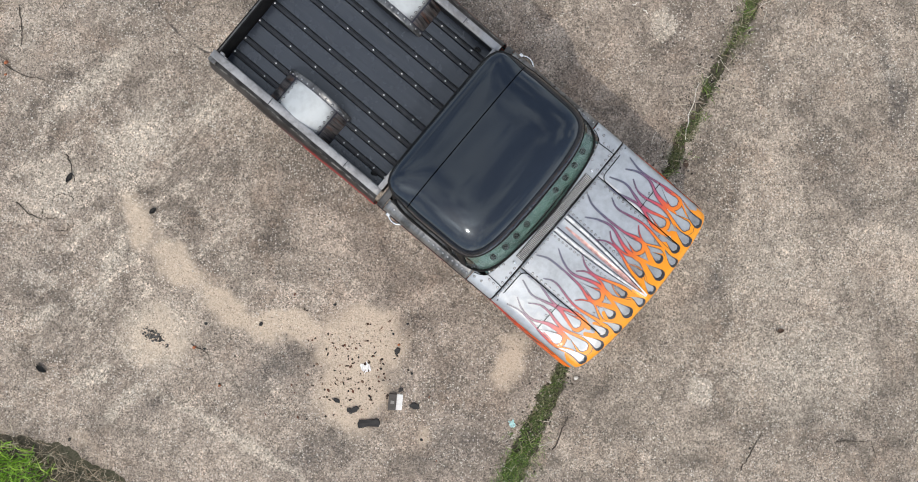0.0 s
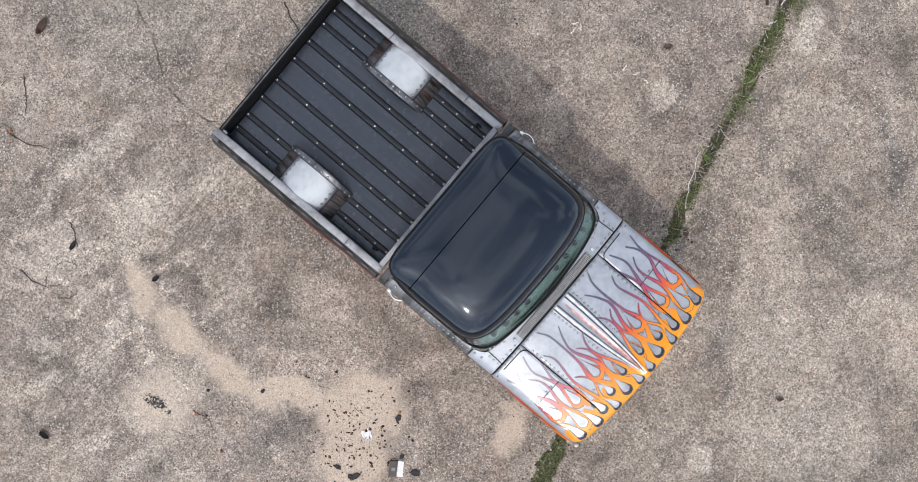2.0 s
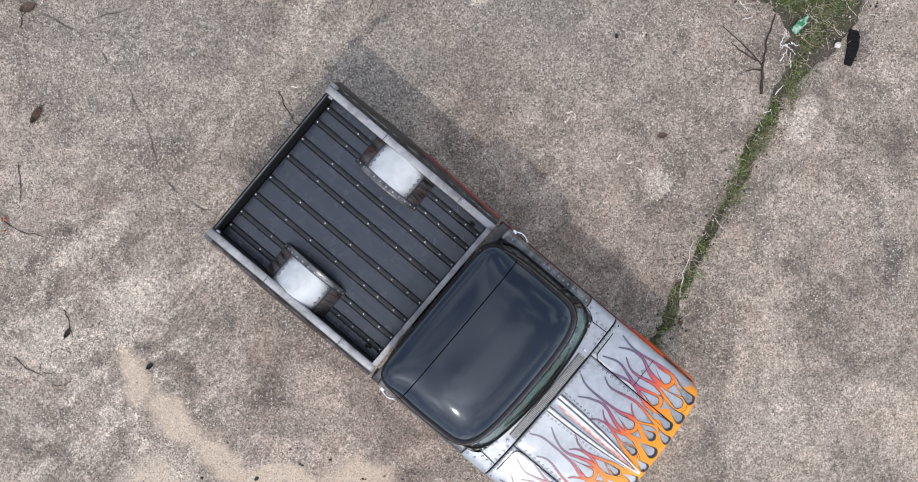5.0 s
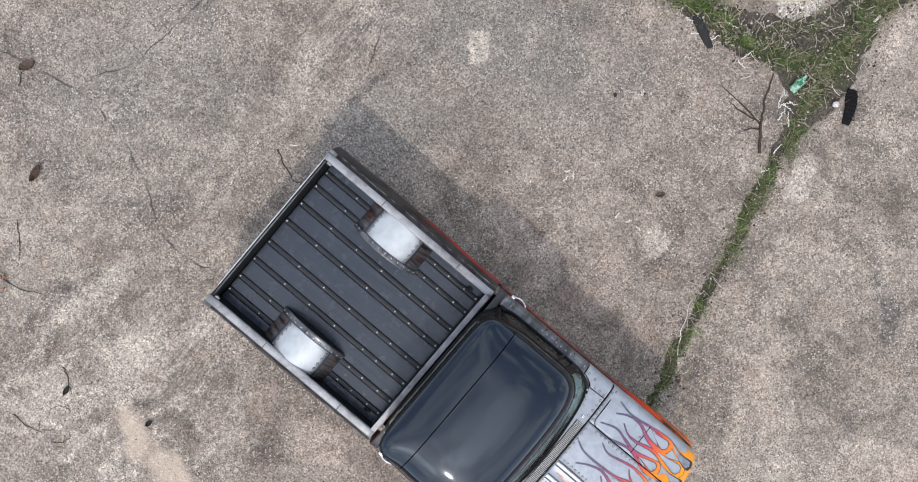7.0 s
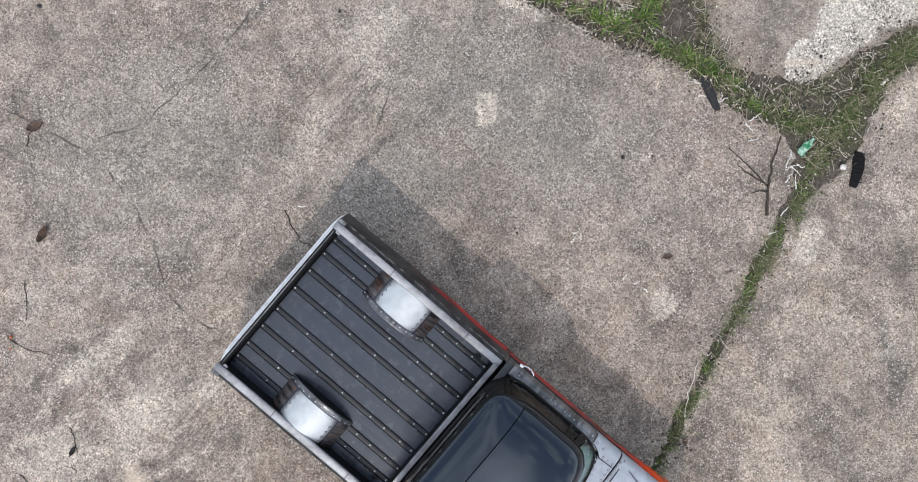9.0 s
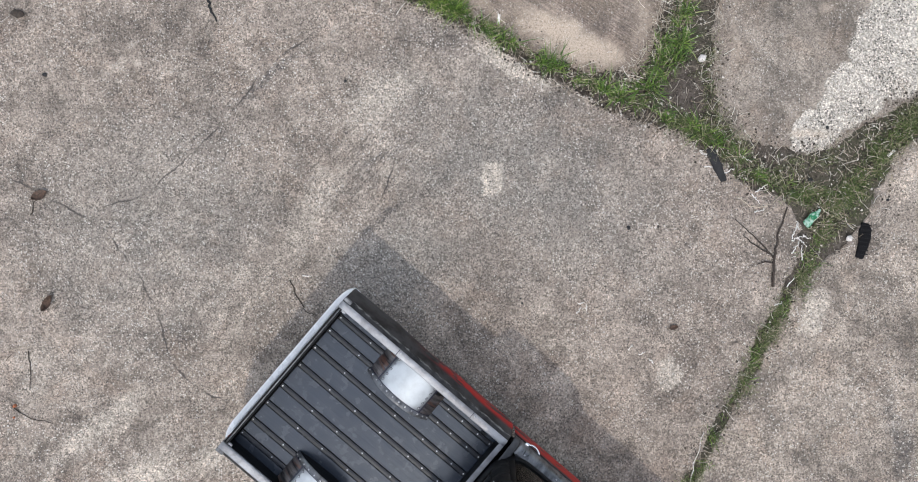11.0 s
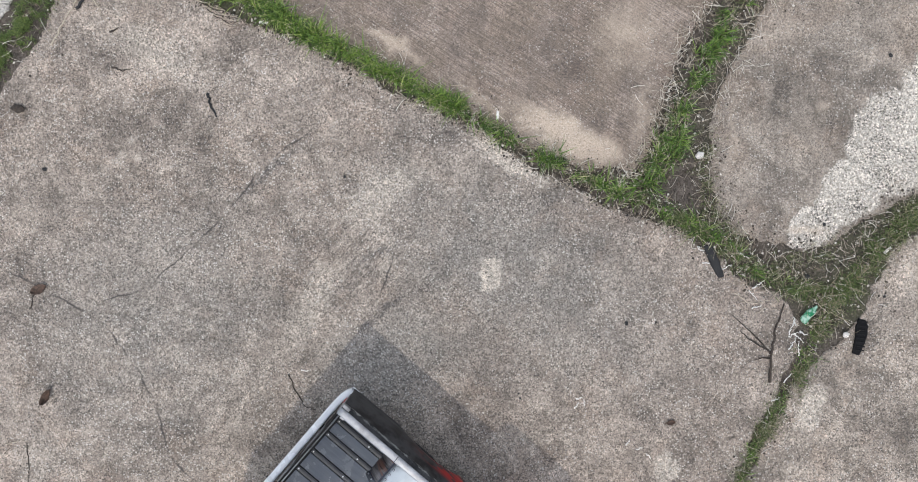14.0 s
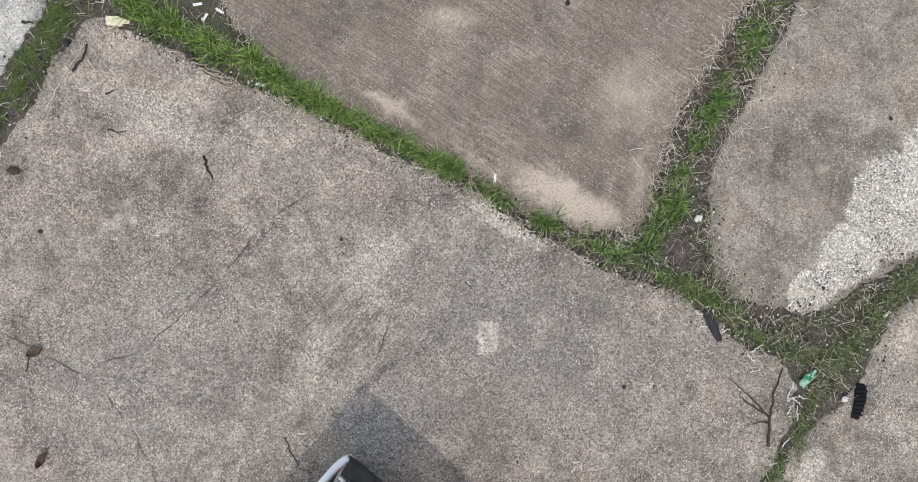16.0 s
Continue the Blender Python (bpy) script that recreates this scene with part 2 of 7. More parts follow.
def side_paint():
    """Lower flanks: black with red and orange flame streaks running back."""
    n = Nodes("flank_flame_paint", 0.3)
    wave = n.noise(5.0, 3, 0.5, 1.2, n.stretch(0.55, 1, 2.2))
    x = n.axis("X")
    z = n.axis("Z")
    c = n.ramp(n.span(x, -2.4, 2.4, smooth=False), [(0.0, (0.03, 0.03, 0.035)), (0.17, (0.05, 0.02, 0.02)), (0.3, (0.40, 0.014, 0.014)), (0.66, (0.42, 0.015, 0.012)), (0.80, (0.58, 0.035, 0.012)), (0.92, (0.84, 0.13, 0.010)), (1.0, (0.88, 0.24, 0.008))])
    lick = n.math("MULTIPLY", n.span(wave, 0.43, 0.50), n.math("MAXIMUM", n.span(z, 0.90, 0.80), n.math("MULTIPLY", n.span(z, 0.95, 0.90), n.span(x, 1.15, 1.35))))
    lick = n.math("MULTIPLY", lick, n.span(x, -1.75, -1.2))
    lick = n.math("MAXIMUM", lick, n.math("MULTIPLY", n.math("MULTIPLY", n.span(x, 1.20, 1.55), n.span(z, 0.97, 0.93)), n.span(wave, 0.36, 0.44)))
    n.b.inputs["Roughness"].default_value = 0.42
    n.b.inputs["Specular IOR Level"].default_value = 0.25
    steel = n.mix(n.span(n.noise(8, 4), 0.35, 0.65), (0.010, 0.010, 0.012), (0.045, 0.045, 0.048))
    ridge = n.math("MULTIPLY", n.math("MULTIPLY", n.span(z, 0.975, 0.990), n.span(z, 1.012, 1.0)), n.span(n.noise(22, 4, 0.7, 0.4, n.stretch(0.5, 1, 1)), 0.46, 0.62, 0, 0.8))
    return n.done(n.mix(ridge, n.mix(lick, steel, c), (0.26, 0.26, 0.25)))


def gloss_black():
    n = Nodes("gloss_black_paint", 0.22)
    f = n.noise(2.4, 4, 0.6, 0.3)
    dust = n.span(n.noise(60, 5, 0.7), 0.45, 0.75, 0, 0.25)
    c = n.mix(n.span(f, 0.3, 0.7), (0.006, 0.009, 0.016), (0.009, 0.013, 0.021))
    n.b.inputs["IOR"].default_value = 1.60
    n.b.inputs["Specular Tint"].default_value = (0.74, 0.87, 1.0, 1)
    rough = n.span(n.noise(7, 5), 0.3, 0.7, 0.045, 0.075)
    return n.done(n.mix(dust, c, (0.018, 0.023, 0.032)), rough)


def bed_paint():
    n = Nodes("bed_slate_paint", 0.42)
    info = n.add("ShaderNodeObjectInfo").outputs["Random"]
    grain = n.noise(14, 5, 0.6, 0.6, n.stretch(0.12, 2.2, 1))
    c = n.mix(n.span(grain, 0.35, 0.7), (0.026, 0.033, 0.047), (0.036, 0.044, 0.060))
    scuff = n.math("MULTIPLY", n.span(n.noise(5.5, 6, 0.7, 0.8, n.stretch(0.35, 1.4, 1)), 0.58, 0.74), 0.30)
    c = n.mix(scuff, c, (0.12, 0.118, 0.115))
    c = n.mix(n.math("MULTIPLY", info, 0.25), c, (0.030, 0.037, 0.050))
    n.b.inputs["IOR"].default_value = 1.62
    n.b.inputs["Specular Tint"].default_value = (0.86, 0.93, 1.0, 1)
    n.bump(grain, 0.0015)
    return n.done(c, n.span(n.noise(8, 4), 0.3, 0.7, 0.17, 0.30))


def tub_steel():
    """Dark aged steel, beaten into pleats, with rust-brown brush marks along them."""
    n = Nodes("aged_tub_steel", 0.38, 0.45)
    f = n.noise(7, 4, 0.6, 0.3, n.stretch(0.45, 3.2, 0.45))
    c = n.mix(n.span(f, 0.34, 0.66), (0.014, 0.013, 0.015), (0.20, 0.185, 0.185))
    c = n.mix(n.span(n.noise(6, 4, 0.6, 0.3, n.stretch(0.6, 3.4, 0.6)), 0.52, 0.66, 0, 0.75), c, (0.17, 0.085, 0.062))
    n.b.inputs["Coat Weight"].default_value = 0.35
    n.b.inputs["Coat Roughness"].default_value = 0.15
    n.bump(f, 0.012)
    return n.done(c)


M_SILVER = silver_paint("airbrushed_silver", (0.48, 0.525, 0.585), (0.32, 0.35, 0.39), 0.30, 0.66, 0.45, 0.25)
M_RAIL = silver_paint("brushed_rail_steel", (0.44, 0.45, 0.47), (0.18, 0.18, 0.19), 0.32, 0.64, 0.48, 0.5, (0.9, 1, 1))
M_SHOULDER = silver_paint("gunmetal_shoulder", (0.25, 0.258, 0.27), (0.05, 0.052, 0.056), 0.34, 0.66, 0.34, 0.6, (1.6, 0.6, 0.6))


def tub_highlight():
    """Airbrushed steel; a highlight is painted into each panel's middle, darker towards the edges."""
    n = Nodes("highlit_tub_steel", 0.5, 0.25)
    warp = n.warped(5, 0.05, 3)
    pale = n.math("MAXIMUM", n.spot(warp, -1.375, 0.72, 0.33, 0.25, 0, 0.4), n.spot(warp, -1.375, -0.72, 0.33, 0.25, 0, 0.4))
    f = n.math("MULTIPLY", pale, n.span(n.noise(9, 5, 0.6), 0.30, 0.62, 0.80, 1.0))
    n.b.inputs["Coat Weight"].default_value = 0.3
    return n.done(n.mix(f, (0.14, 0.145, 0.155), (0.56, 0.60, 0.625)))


M_TUB_HIGHLIGHT = tub_highlight()
M_TUB = tub_steel()
M_RIVET = plain("rivet_steel", (0.40, 0.41, 0.43), 0.35, 0.6)
M_RING = plain("rivet_ring_grey", (0.10, 0.10, 0.11), 0.5, 0.3)
M_FLAME = flame_paint()
M_FLANK = side_paint()
M_OUTLINE = plain("flame_outline_black", (0.022, 0.023, 0.042), 0.35, 0, 0.3, 20, 0.3)
M_TINT = plain("flame_shadow_grey", (0.30, 0.31, 0.35), 0.36, 0.5, 0.3, 14)
M_PINK = plain("airbrushed_pink", (0.60, 0.36, 0.34), 0.36, 0.4, 0.35, 25)
M_ROOF = gloss_black()
M_BLACK = plain("satin_black", (0.004, 0.0045, 0.0055), 0.5, 0, 0.3, 12)
M_BLACK.node_tree.nodes["Principled BSDF"].inputs["Specular IOR Level"].default_value = 0.22
M_UNDER = plain("underbody_black", (0.008, 0.008, 0.009), 0.7)
M_BED = bed_paint()
M_STRIP = plain("dark_slate_strip", (0.015, 0.019, 0.027), 0.40, 0, 0.3, 20)
M_CHROME = plain("chrome", (0.82, 0.83, 0.85), 0.10, 1.0, 0.04, 8)
M_TEAL = plain("teal_dash_paint", (0.075, 0.145, 0.145), 0.45, 0, 0.25, 16)
M_TEAL_DARK = plain("dark_teal_vent", (0.004, 0.010, 0.011), 0.7)
M_RUBBER = plain("black_rubber", (0.009, 0.009, 0.010), 0.75, 0, 0.3, 18)
M_RUBBER.node_tree.nodes["Principled BSDF"].inputs["Specular IOR Level"].default_value = 0.2
M_TYRE = plain("tyre_rubber", (0.02, 0.02, 0.02), 0.8, 0, 0.3, 40)
M_SEAT = plain("black_vinyl", (0.018, 0.018, 0.02), 0.5)


def glass_material(name, tint):
    n = Nodes(name, 0.02)
    n.b.inputs["Base Color"].default_value = (*tint, 1)
    n.b.inputs["Transmission Weight"].default_value = 1.0
    n.b.inputs["IOR"].default_value = 1.2
    return n.m


M_GLASS = glass_material("window_glass", (0.84, 0.92, 0.90))
M_GLASS_DARK = glass_material("smoked_window_glass", (0.16, 0.18, 0.18))
M_SEAM = plain("seam_black", (0.003, 0.003, 0.003), 0.9)
M_SEAM.node_tree.nodes["Principled BSDF"].inputs["Specular IOR Level"].default_value = 0.0

# ---- the pickup truck ----
# local axes: x to the nose, y to its left flank, z up; tail at -2.38, nose at 2.39
truck = new("pickup_truck")
truck.matrix_world = pose(0.405, 0.967, 0, 0, 0, -40.4)
tagged(truck, "custom pickup with gloss black cab, riveted silver panels and orange flames", "pickup truck")

HALF, ROLL, NOSE, NOSE_ROLL = 1.005, 0.085, 2.40, 0.075
WHEEL_X, WHEEL_R = (-1.375, 1.56), 0.345


def nose_at(y):
    return NOSE - 0.055 * abs(y / HALF) ** 2 - 0.05 * abs(y / HALF) ** 10


def crown(x, y):
    s = min(1.0, max(0.0, (x - 1.2) / 1.1))
    ridge = 0.012 * math.exp(-((abs(y) - 0.075 * (1 - s)) / 0.03) ** 2) if x > 1.2 else 0
    return 1.03 - 0.05 * s + (0.11 - 0.025 * s) * (1 - (y / 0.97) ** 2) + ridge


def body_z(x, y):
    """Height of the painted skin over the plan."""
    a, b = abs(y) - (HALF - ROLL), x - (nose_at(y) - NOSE_ROLL)
    z = crown(x, min(HALF, max(-HALF, y)))
    if a > 0:
        z -= ROLL - math.sqrt(max(0, ROLL ** 2 - a * a))
    if b > 0:
        z -= NOSE_ROLL - math.sqrt(max(0, NOSE_ROLL ** 2 - b * b))
    return z


def across(p, flare=0.02):
    """Distance across the skin to y and drop; past the shoulder it runs down the flank."""
    s, a = (1 if p >= 0 else -1), abs(p)
    flat = HALF - ROLL
    if a <= flat:
        return s * a, 0.0
    a -= flat
    arc = ROLL * math.pi / 2
    if a < arc:
        t = a / ROLL
        return s * (flat + ROLL * math.sin(t)), ROLL * (1 - math.cos(t))
    d = a - arc
    return s * (HALF + flare * math.sin(min(1, d / 0.26) * math.pi / 2) - 0.03 * ease(0.3, 0.6, d)), ROLL + d


def flank_bottom(x):
    low = 0.40
    for c in WHEEL_X:
        d = abs(x - c)
        if d < 0.40:
            low = max(low, 0.34 + math.sqrt(0.40 ** 2 - d * d))
    return low


def sill_x(y):
    """Where the windscreen meets the cowl."""
    a = abs(y) / 0.905
    return 0.905 if a >= 0.97 else max(0.905, 1.100 - 0.075 * a ** 2 - 0.06 * a ** 16)


def skin(bm, x0, x1, p0, p1, nx, npp, lift=0.0, to_nose=False, sill=False):
    """A patch of the painted skin; with to_nose it rolls over the front edge and down the face."""
    rows = []
    arc = NOSE_ROLL * math.pi / 2
    for i in range(nx + 1):
        row = []
        for j in range(npp + 1):
            p = p0 + (p1 - p0) * j / npp
            y, dy = across(p, 0.018 + 0.034 * ease(1.1, 1.5, x0 + i * 0.018 if to_nose else 0.0))
            xf = nose_at(y) - NOSE_ROLL
            end = xf + arc + 0.36 if to_nose else x1
            start = max(x0, sill_x(y)) if sill else x0
            q = start + (end - start) * i / nx
            if to_nose:
                k = i / nx
                top = 0.72
                q = x0 + (xf - x0) * k / top if k <= top else (xf + arc * (k - top) / 0.14 if k <= top + 0.14 else xf + arc + 0.36 * (k - top - 0.14) / 0.14)
            if q <= xf:
                x, dx = q, 0.0
            elif q < xf + arc:
                t = (q - xf) / NOSE_ROLL
                x, dx = xf + NOSE_ROLL * math.sin(t), NOSE_ROLL * (1 - math.cos(t))
            else:
                x, dx = xf + NOSE_ROLL, NOSE_ROLL + q - xf - arc
            z = crown(min(x, 2.35), y) - dy - dx + lift
            z = max(z, flank_bottom(x) if dy > ROLL else 0.50)
            row.append((x, y, z))
        rows.append(row)
    grid(bm, rows)


FULL = HALF - ROLL + ROLL * math.pi / 2 + 0.56
SHOULDER_END = HALF - ROLL + ROLL * math.pi / 2 + 0.03


def skin_part(name, x0, x1, p0, p1, nx, npp, material, label="", lift=0.0, to_nose=False, thick=0.006, sill=False):
    bm = bmesh.new()
    skin(bm, x0, x1, p0, p1, nx, npp, lift, to_nose, sill)
    bmesh.ops.recalc_face_normals(bm, faces=bm.faces)
    ob = part(name, bm, material, truck, label, True)
    mod = ob.modifiers.new("thickness", "SOLIDIFY")
    mod.thickness = thick
    mod.offset = -1 if sum(f.normal.z for f in ob.data.polygons) > 0 else 1
    return ob


# dark structure under the panels, so that gaps read as gaps
skin_part("inner_body", 0.86, 2.3, -1.02, 1.02, 40, 40, M_UNDER, "black inner body", -0.03, thick=0.01, sill=True)

# nose: hood, fenders, cowl
M_CORNER = plain("dark_corner_steel", (0.055, 0.056, 0.060), 0.5, 0.2, 0.4, 10)
CUT = 0.575
hood = skin_part("hood", 1.222, 0, -CUT + 0.005, CUT - 0.005, 60, 44, M_SILVER, "airbrushed silver hood with orange flames", to_nose=True)
fenders = []
for s in (1, -1):
    fenders.append(skin_part("fender", 1.222, 0, s * (CUT + 0.005), s * SHOULDER_END, 60, 20, M_SILVER, "airbrushed silver front fender", to_nose=True))
    skin_part("fender_flank", 0.903, 0, s * (SHOULDER_END + 0.002), s * FULL, 70, 14, M_FLANK, "dark lower fender with red flame streaks", to_nose=True)
    skin_part("door_flank", -0.245, 0.895, s * (SHOULDER_END + 0.002), s * FULL, 26, 12, M_FLANK, "dark lower door with red flame streaks")
    door = skin_part("door", -0.165, 0.895, s * 0.885, s * SHOULDER_END, 30, 14, M_SHOULDER, "gunmetal door shoulder with rivets")
    skin_part("cab_corner", -0.245, -0.172, s * 0.60, s * SHOULDER_END, 4, 20, M_CORNER, "dark steel rear cab corner")
    # pull handle on the door
    bm = bmesh.new()
    arc = [(-0.095 + 0.16 * k / 12, s * (1.005 + 0.038 * math.sin(math.pi * k / 12) ** 0.7), 0.93) for k in range(13)]
    tube(bm, arc, 0.011, 8)
    add_box(bm, -0.115, -0.075, s * 1.012 - 0.02, s * 1.012 + 0.02, 0.913, 0.945, 0.006)
    part("handle", bm, M_CHROME, door, "chrome pull handle", True)

cowl = skin_part("cowl", 0.905, 1.205, -SHOULDER_END, SHOULDER_END, 14, 120, M_SILVER, "riveted silver cowl", sill=True)

# cowl grille with its slats, washer nozzles
bm = bmesh.new()
rows = [[(x, y, crown(x, y) + 0.004) for y in [-0.52 + 1.04 * k / 20 for k in range(21)]] for x in (1.114, 1.206)]
grid(bm, rows)
grille = part("cowl_grille", bm, M_UNDER, cowl, "black slotted air grille")
bm = bmesh.new()
for k in range(64):
    y = -0.51 + 1.02 * k / 63
    z = crown(1.16, y) + 0.004
    add_box(bm, 1.124, 1.198, y - 0.0027, y + 0.0027, z, z + 0.006)
part("grille_slats", bm, plain("grille_grey", (0.62, 0.63, 0.65), 0.45, 0.2), cowl, "grey grille slats")
for s in (-1, 1):
    bm = bmesh.new()
    dome(bm, (1.148, s * 0.575, crown(1.148, 0.575)), 0.020, 0.018, sides=12)
    tube(bm, [(1.148, s * 0.575, 1.11), (1.13, s * 0.575, 1.125)], 0.009, 8)
    part("washer_nozzle", bm, M_CHROME, cowl, "small chrome nozzle", True)

# bright trim spears on the hood
for s in (-1, 1):
    bm = bmesh.new()
    rows = []
    for k in range(31):
        u = k / 30
        x = 1.235 + 1.10 * u
        y = s * (0.074 * (1 - u ** 2.2) + 0.006)
        w = 0.016 * (1 - 0.4 * u)
        z = crown(x, y)
        rows.append([(x, y - w, z - 0.002), (x, y - w * 0.6, z + 0.010), (x, y + w * 0.6, z + 0.010), (x, y + w, z - 0.002)])
    grid(bm, rows)
    bmesh.ops.recalc_face_normals(bm, faces=bm.faces)
    part("hood_spear", bm, plain("spear_white_metal", (0.86, 0.87, 0.88), 0.28, 0.35, 0.05, 12), hood, "bright tapered hood spear", False)
    bm = bmesh.new()
    rows = []
    for k in range(31):
        u = k / 30
        x = 1.235 + 1.09 * u
        y = s * (0.097 * (1 - u ** 2.2) + 0.008)
        z = crown(x, y) + 0.004
        rows.append([(x, y - 0.006, z), (x, y + 0.006, z)])
    grid(bm, rows)
    part("spear_shadow_line", bm, M_OUTLINE, hood, "black pinstripe")
    bm = bmesh.new()
    rows = []
    for k in range(31):
        u = k / 30
        x = 1.235 + 1.04 * u
        y = s * (0.050 * (1 - u ** 2.2) + 0.004)
        z = crown(x, y) + 0.004
        rows.append([(x, y - 0.006 * (1 - 0.5 * u), z), (x, y + 0.006 * (1 - 0.5 * u), z)])
    grid(bm, rows)
    part("spear_shadow_line", bm, M_OUTLINE, hood, "black pinstripe")
bm = bmesh.new()
rows = []
for k in range(25):
    u = k / 24
    x = 1.30 + 0.93 * u
    w = 0.004 + 0.018 * math.sin(math.pi * min(1, u * 0.62 + 0.08)) * (1 if u < 0.85 else (1 - u) / 0.15 + 0.1)
    rows.append([(x, j * w, crown(x, j * w) + 0.002) for j in (-1, -0.3, 0.4, 1)])
grid(bm, rows)
part("centre_streak", bm, M_PINK, hood, "faded pink airbrushed streak")


# painted flames: thin layers that follow the skin
def ribbon(bm, line, width, lift, n=40):
    """A flame lick along a bent line, wide at its root, fine at its tip."""
    rows = []
    for k in range(n + 1):
        u = k / n
        x, y = line(u)
        x2, y2 = line(min(1, u + 0.02))
        x1, y1 = line(max(0, u - 0.02))
        d = Vector((x2 - x1, y2 - y1)).normalized()
        w = width(u)
        row = []
        for j in (-1, -0.33, 0.33, 1):
            px, py = x - d.y * w * j, y + d.x * w * j
            py = max(-0.985, min(0.985, py))
            row.append((px, py, body_z(px, py) + lift))
        rows.append(row)
    grid(bm, rows)


def drop(bm, x, y, r, length, lean, lift, grow=0.0):
    """A teardrop: round end to the nose, fine tail to the windscreen."""
    left, right = [], []
    n = 16
    for k in range(n + 1):
        u = k / n
        px = (r + grow) - (length + r + 2 * grow) * u
        d = (r + grow) - px
        if d < r + grow:
            w = math.sqrt(max(0, (r + grow) ** 2 - (r + grow - d) ** 2))
        else:
            v = (d - r - grow) / (length + grow)
            w = (r + grow) * max(0.0, 1 - v) ** 1.35 * (1 + 0.35 * v)
        v = max(0.0, -px / length)
        for row, side in ((left, 1), (right, -1)):
            qx, qy = x + px, max(-0.985, min(0.985, y + side * w + lean * v * v))
            qx = min(qx, nose_at(qy) - 0.006)
            row.append((qx, qy, body_z(qx, qy) + lift))
    grid(bm, [[a, tuple((p + q) / 2 if i < 2 else body_z((a[0] + b[0]) / 2, (a[1] + b[1]) / 2) + lift for i, (p, q) in enumerate(zip(a, b))), b] for a, b in zip(left, right)])


# crooked centre lines of the licks, from the fine tip to the wide root, x and y by turns
OUTER_LICKS = ((1.353, 0.919, 1.538, 0.890, 1.850, 0.931, 2.003, 0.925, 2.193, 0.863), (1.387, 0.805, 1.508, 0.866, 1.650, 0.874, 1.806, 0.808, 2.084, 0.771),
               (1.316, 0.642, 1.481, 0.695, 1.633, 0.662, 1.784, 0.630, 2.037, 0.682), (1.508, 0.780, 1.604, 0.724, 1.711, 0.716, 1.949, 0.755, 2.238, 0.678),
               (1.331, 0.581, 1.444, 0.564, 1.716, 0.622, 1.946, 0.556, 2.137, 0.594), (1.459, 0.503, 1.583, 0.459, 1.862, 0.509, 2.141, 0.473, 2.320, 0.457))
INNER_LICKS = ((1.261, 0.373, 1.403, 0.321, 1.746, 0.326, 1.958, 0.367, 2.218, 0.266), (1.379, 0.190, 1.506, 0.258, 1.655, 0.286, 1.918, 0.210, 2.230, 0.251),
               (1.652, 0.247, 1.741, 0.186, 1.901, 0.172, 2.059, 0.219, 2.302, 0.138), (1.598, 0.091, 1.698, 0.149, 1.840, 0.157, 2.109, 0.074, 2.298, 0.085),
               (1.832, 0.472, 1.894, 0.413, 1.999, 0.378, 2.165, 0.444, 2.309, 0.392), (2.005, 0.123, 2.089, 0.156, 2.169, 0.149, 2.270, 0.085, 2.330, 0.030))
# round end x, y, radius, tail, lean; the last eight are charcoal at the round end
DROPS = ((1.954, 0.870, 0.047, 0.19, 0.036), (2.195, 0.763, 0.050, 0.26, 0.010), (1.995, 0.633, 0.043, 0.18, -0.012), (1.955, 0.302, 0.044, 0.21, 0.0),
         (2.275, 0.866, 0.047, 0.27, 0.080), (2.305, 0.659, 0.050, 0.20, 0.044), (2.256, 0.531, 0.045, 0.17, 0.027), (2.335, 0.416, 0.042, 0.15, 0.045),
         (2.195, 0.349, 0.041, 0.12, 0.0), (2.299, 0.233, 0.053, 0.17, 0.0), (2.156, 0.124, 0.033, 0.13, 0.0), (2.338, 0.075, 0.042, 0.11, 0.027))


def lick_line(flat, s):
    """A smooth line through the points; 0 at the root, 1 at the tip."""
    pts = [Vector((flat[k], s * flat[k + 1] - 0.012 * (s < 0))) for k in range(0, len(flat), 2)][::-1]
    n = len(pts) - 1

    def at(u):
        k = min(n - 1, int(u * n))
        t = u * n - k
        b, c = pts[k], pts[k + 1]
        a = pts[k - 1] if k else b * 2 - c
        d = pts[k + 2] if k + 2 <= n else c * 2 - b
        p = (b * 2 + (c - a) * t + (a * 2 - b * 5 + c * 4 - d) * t ** 2 + (b * 3 - a - c * 3 + d) * t ** 3) / 2
        return p.x, p.y
    return at


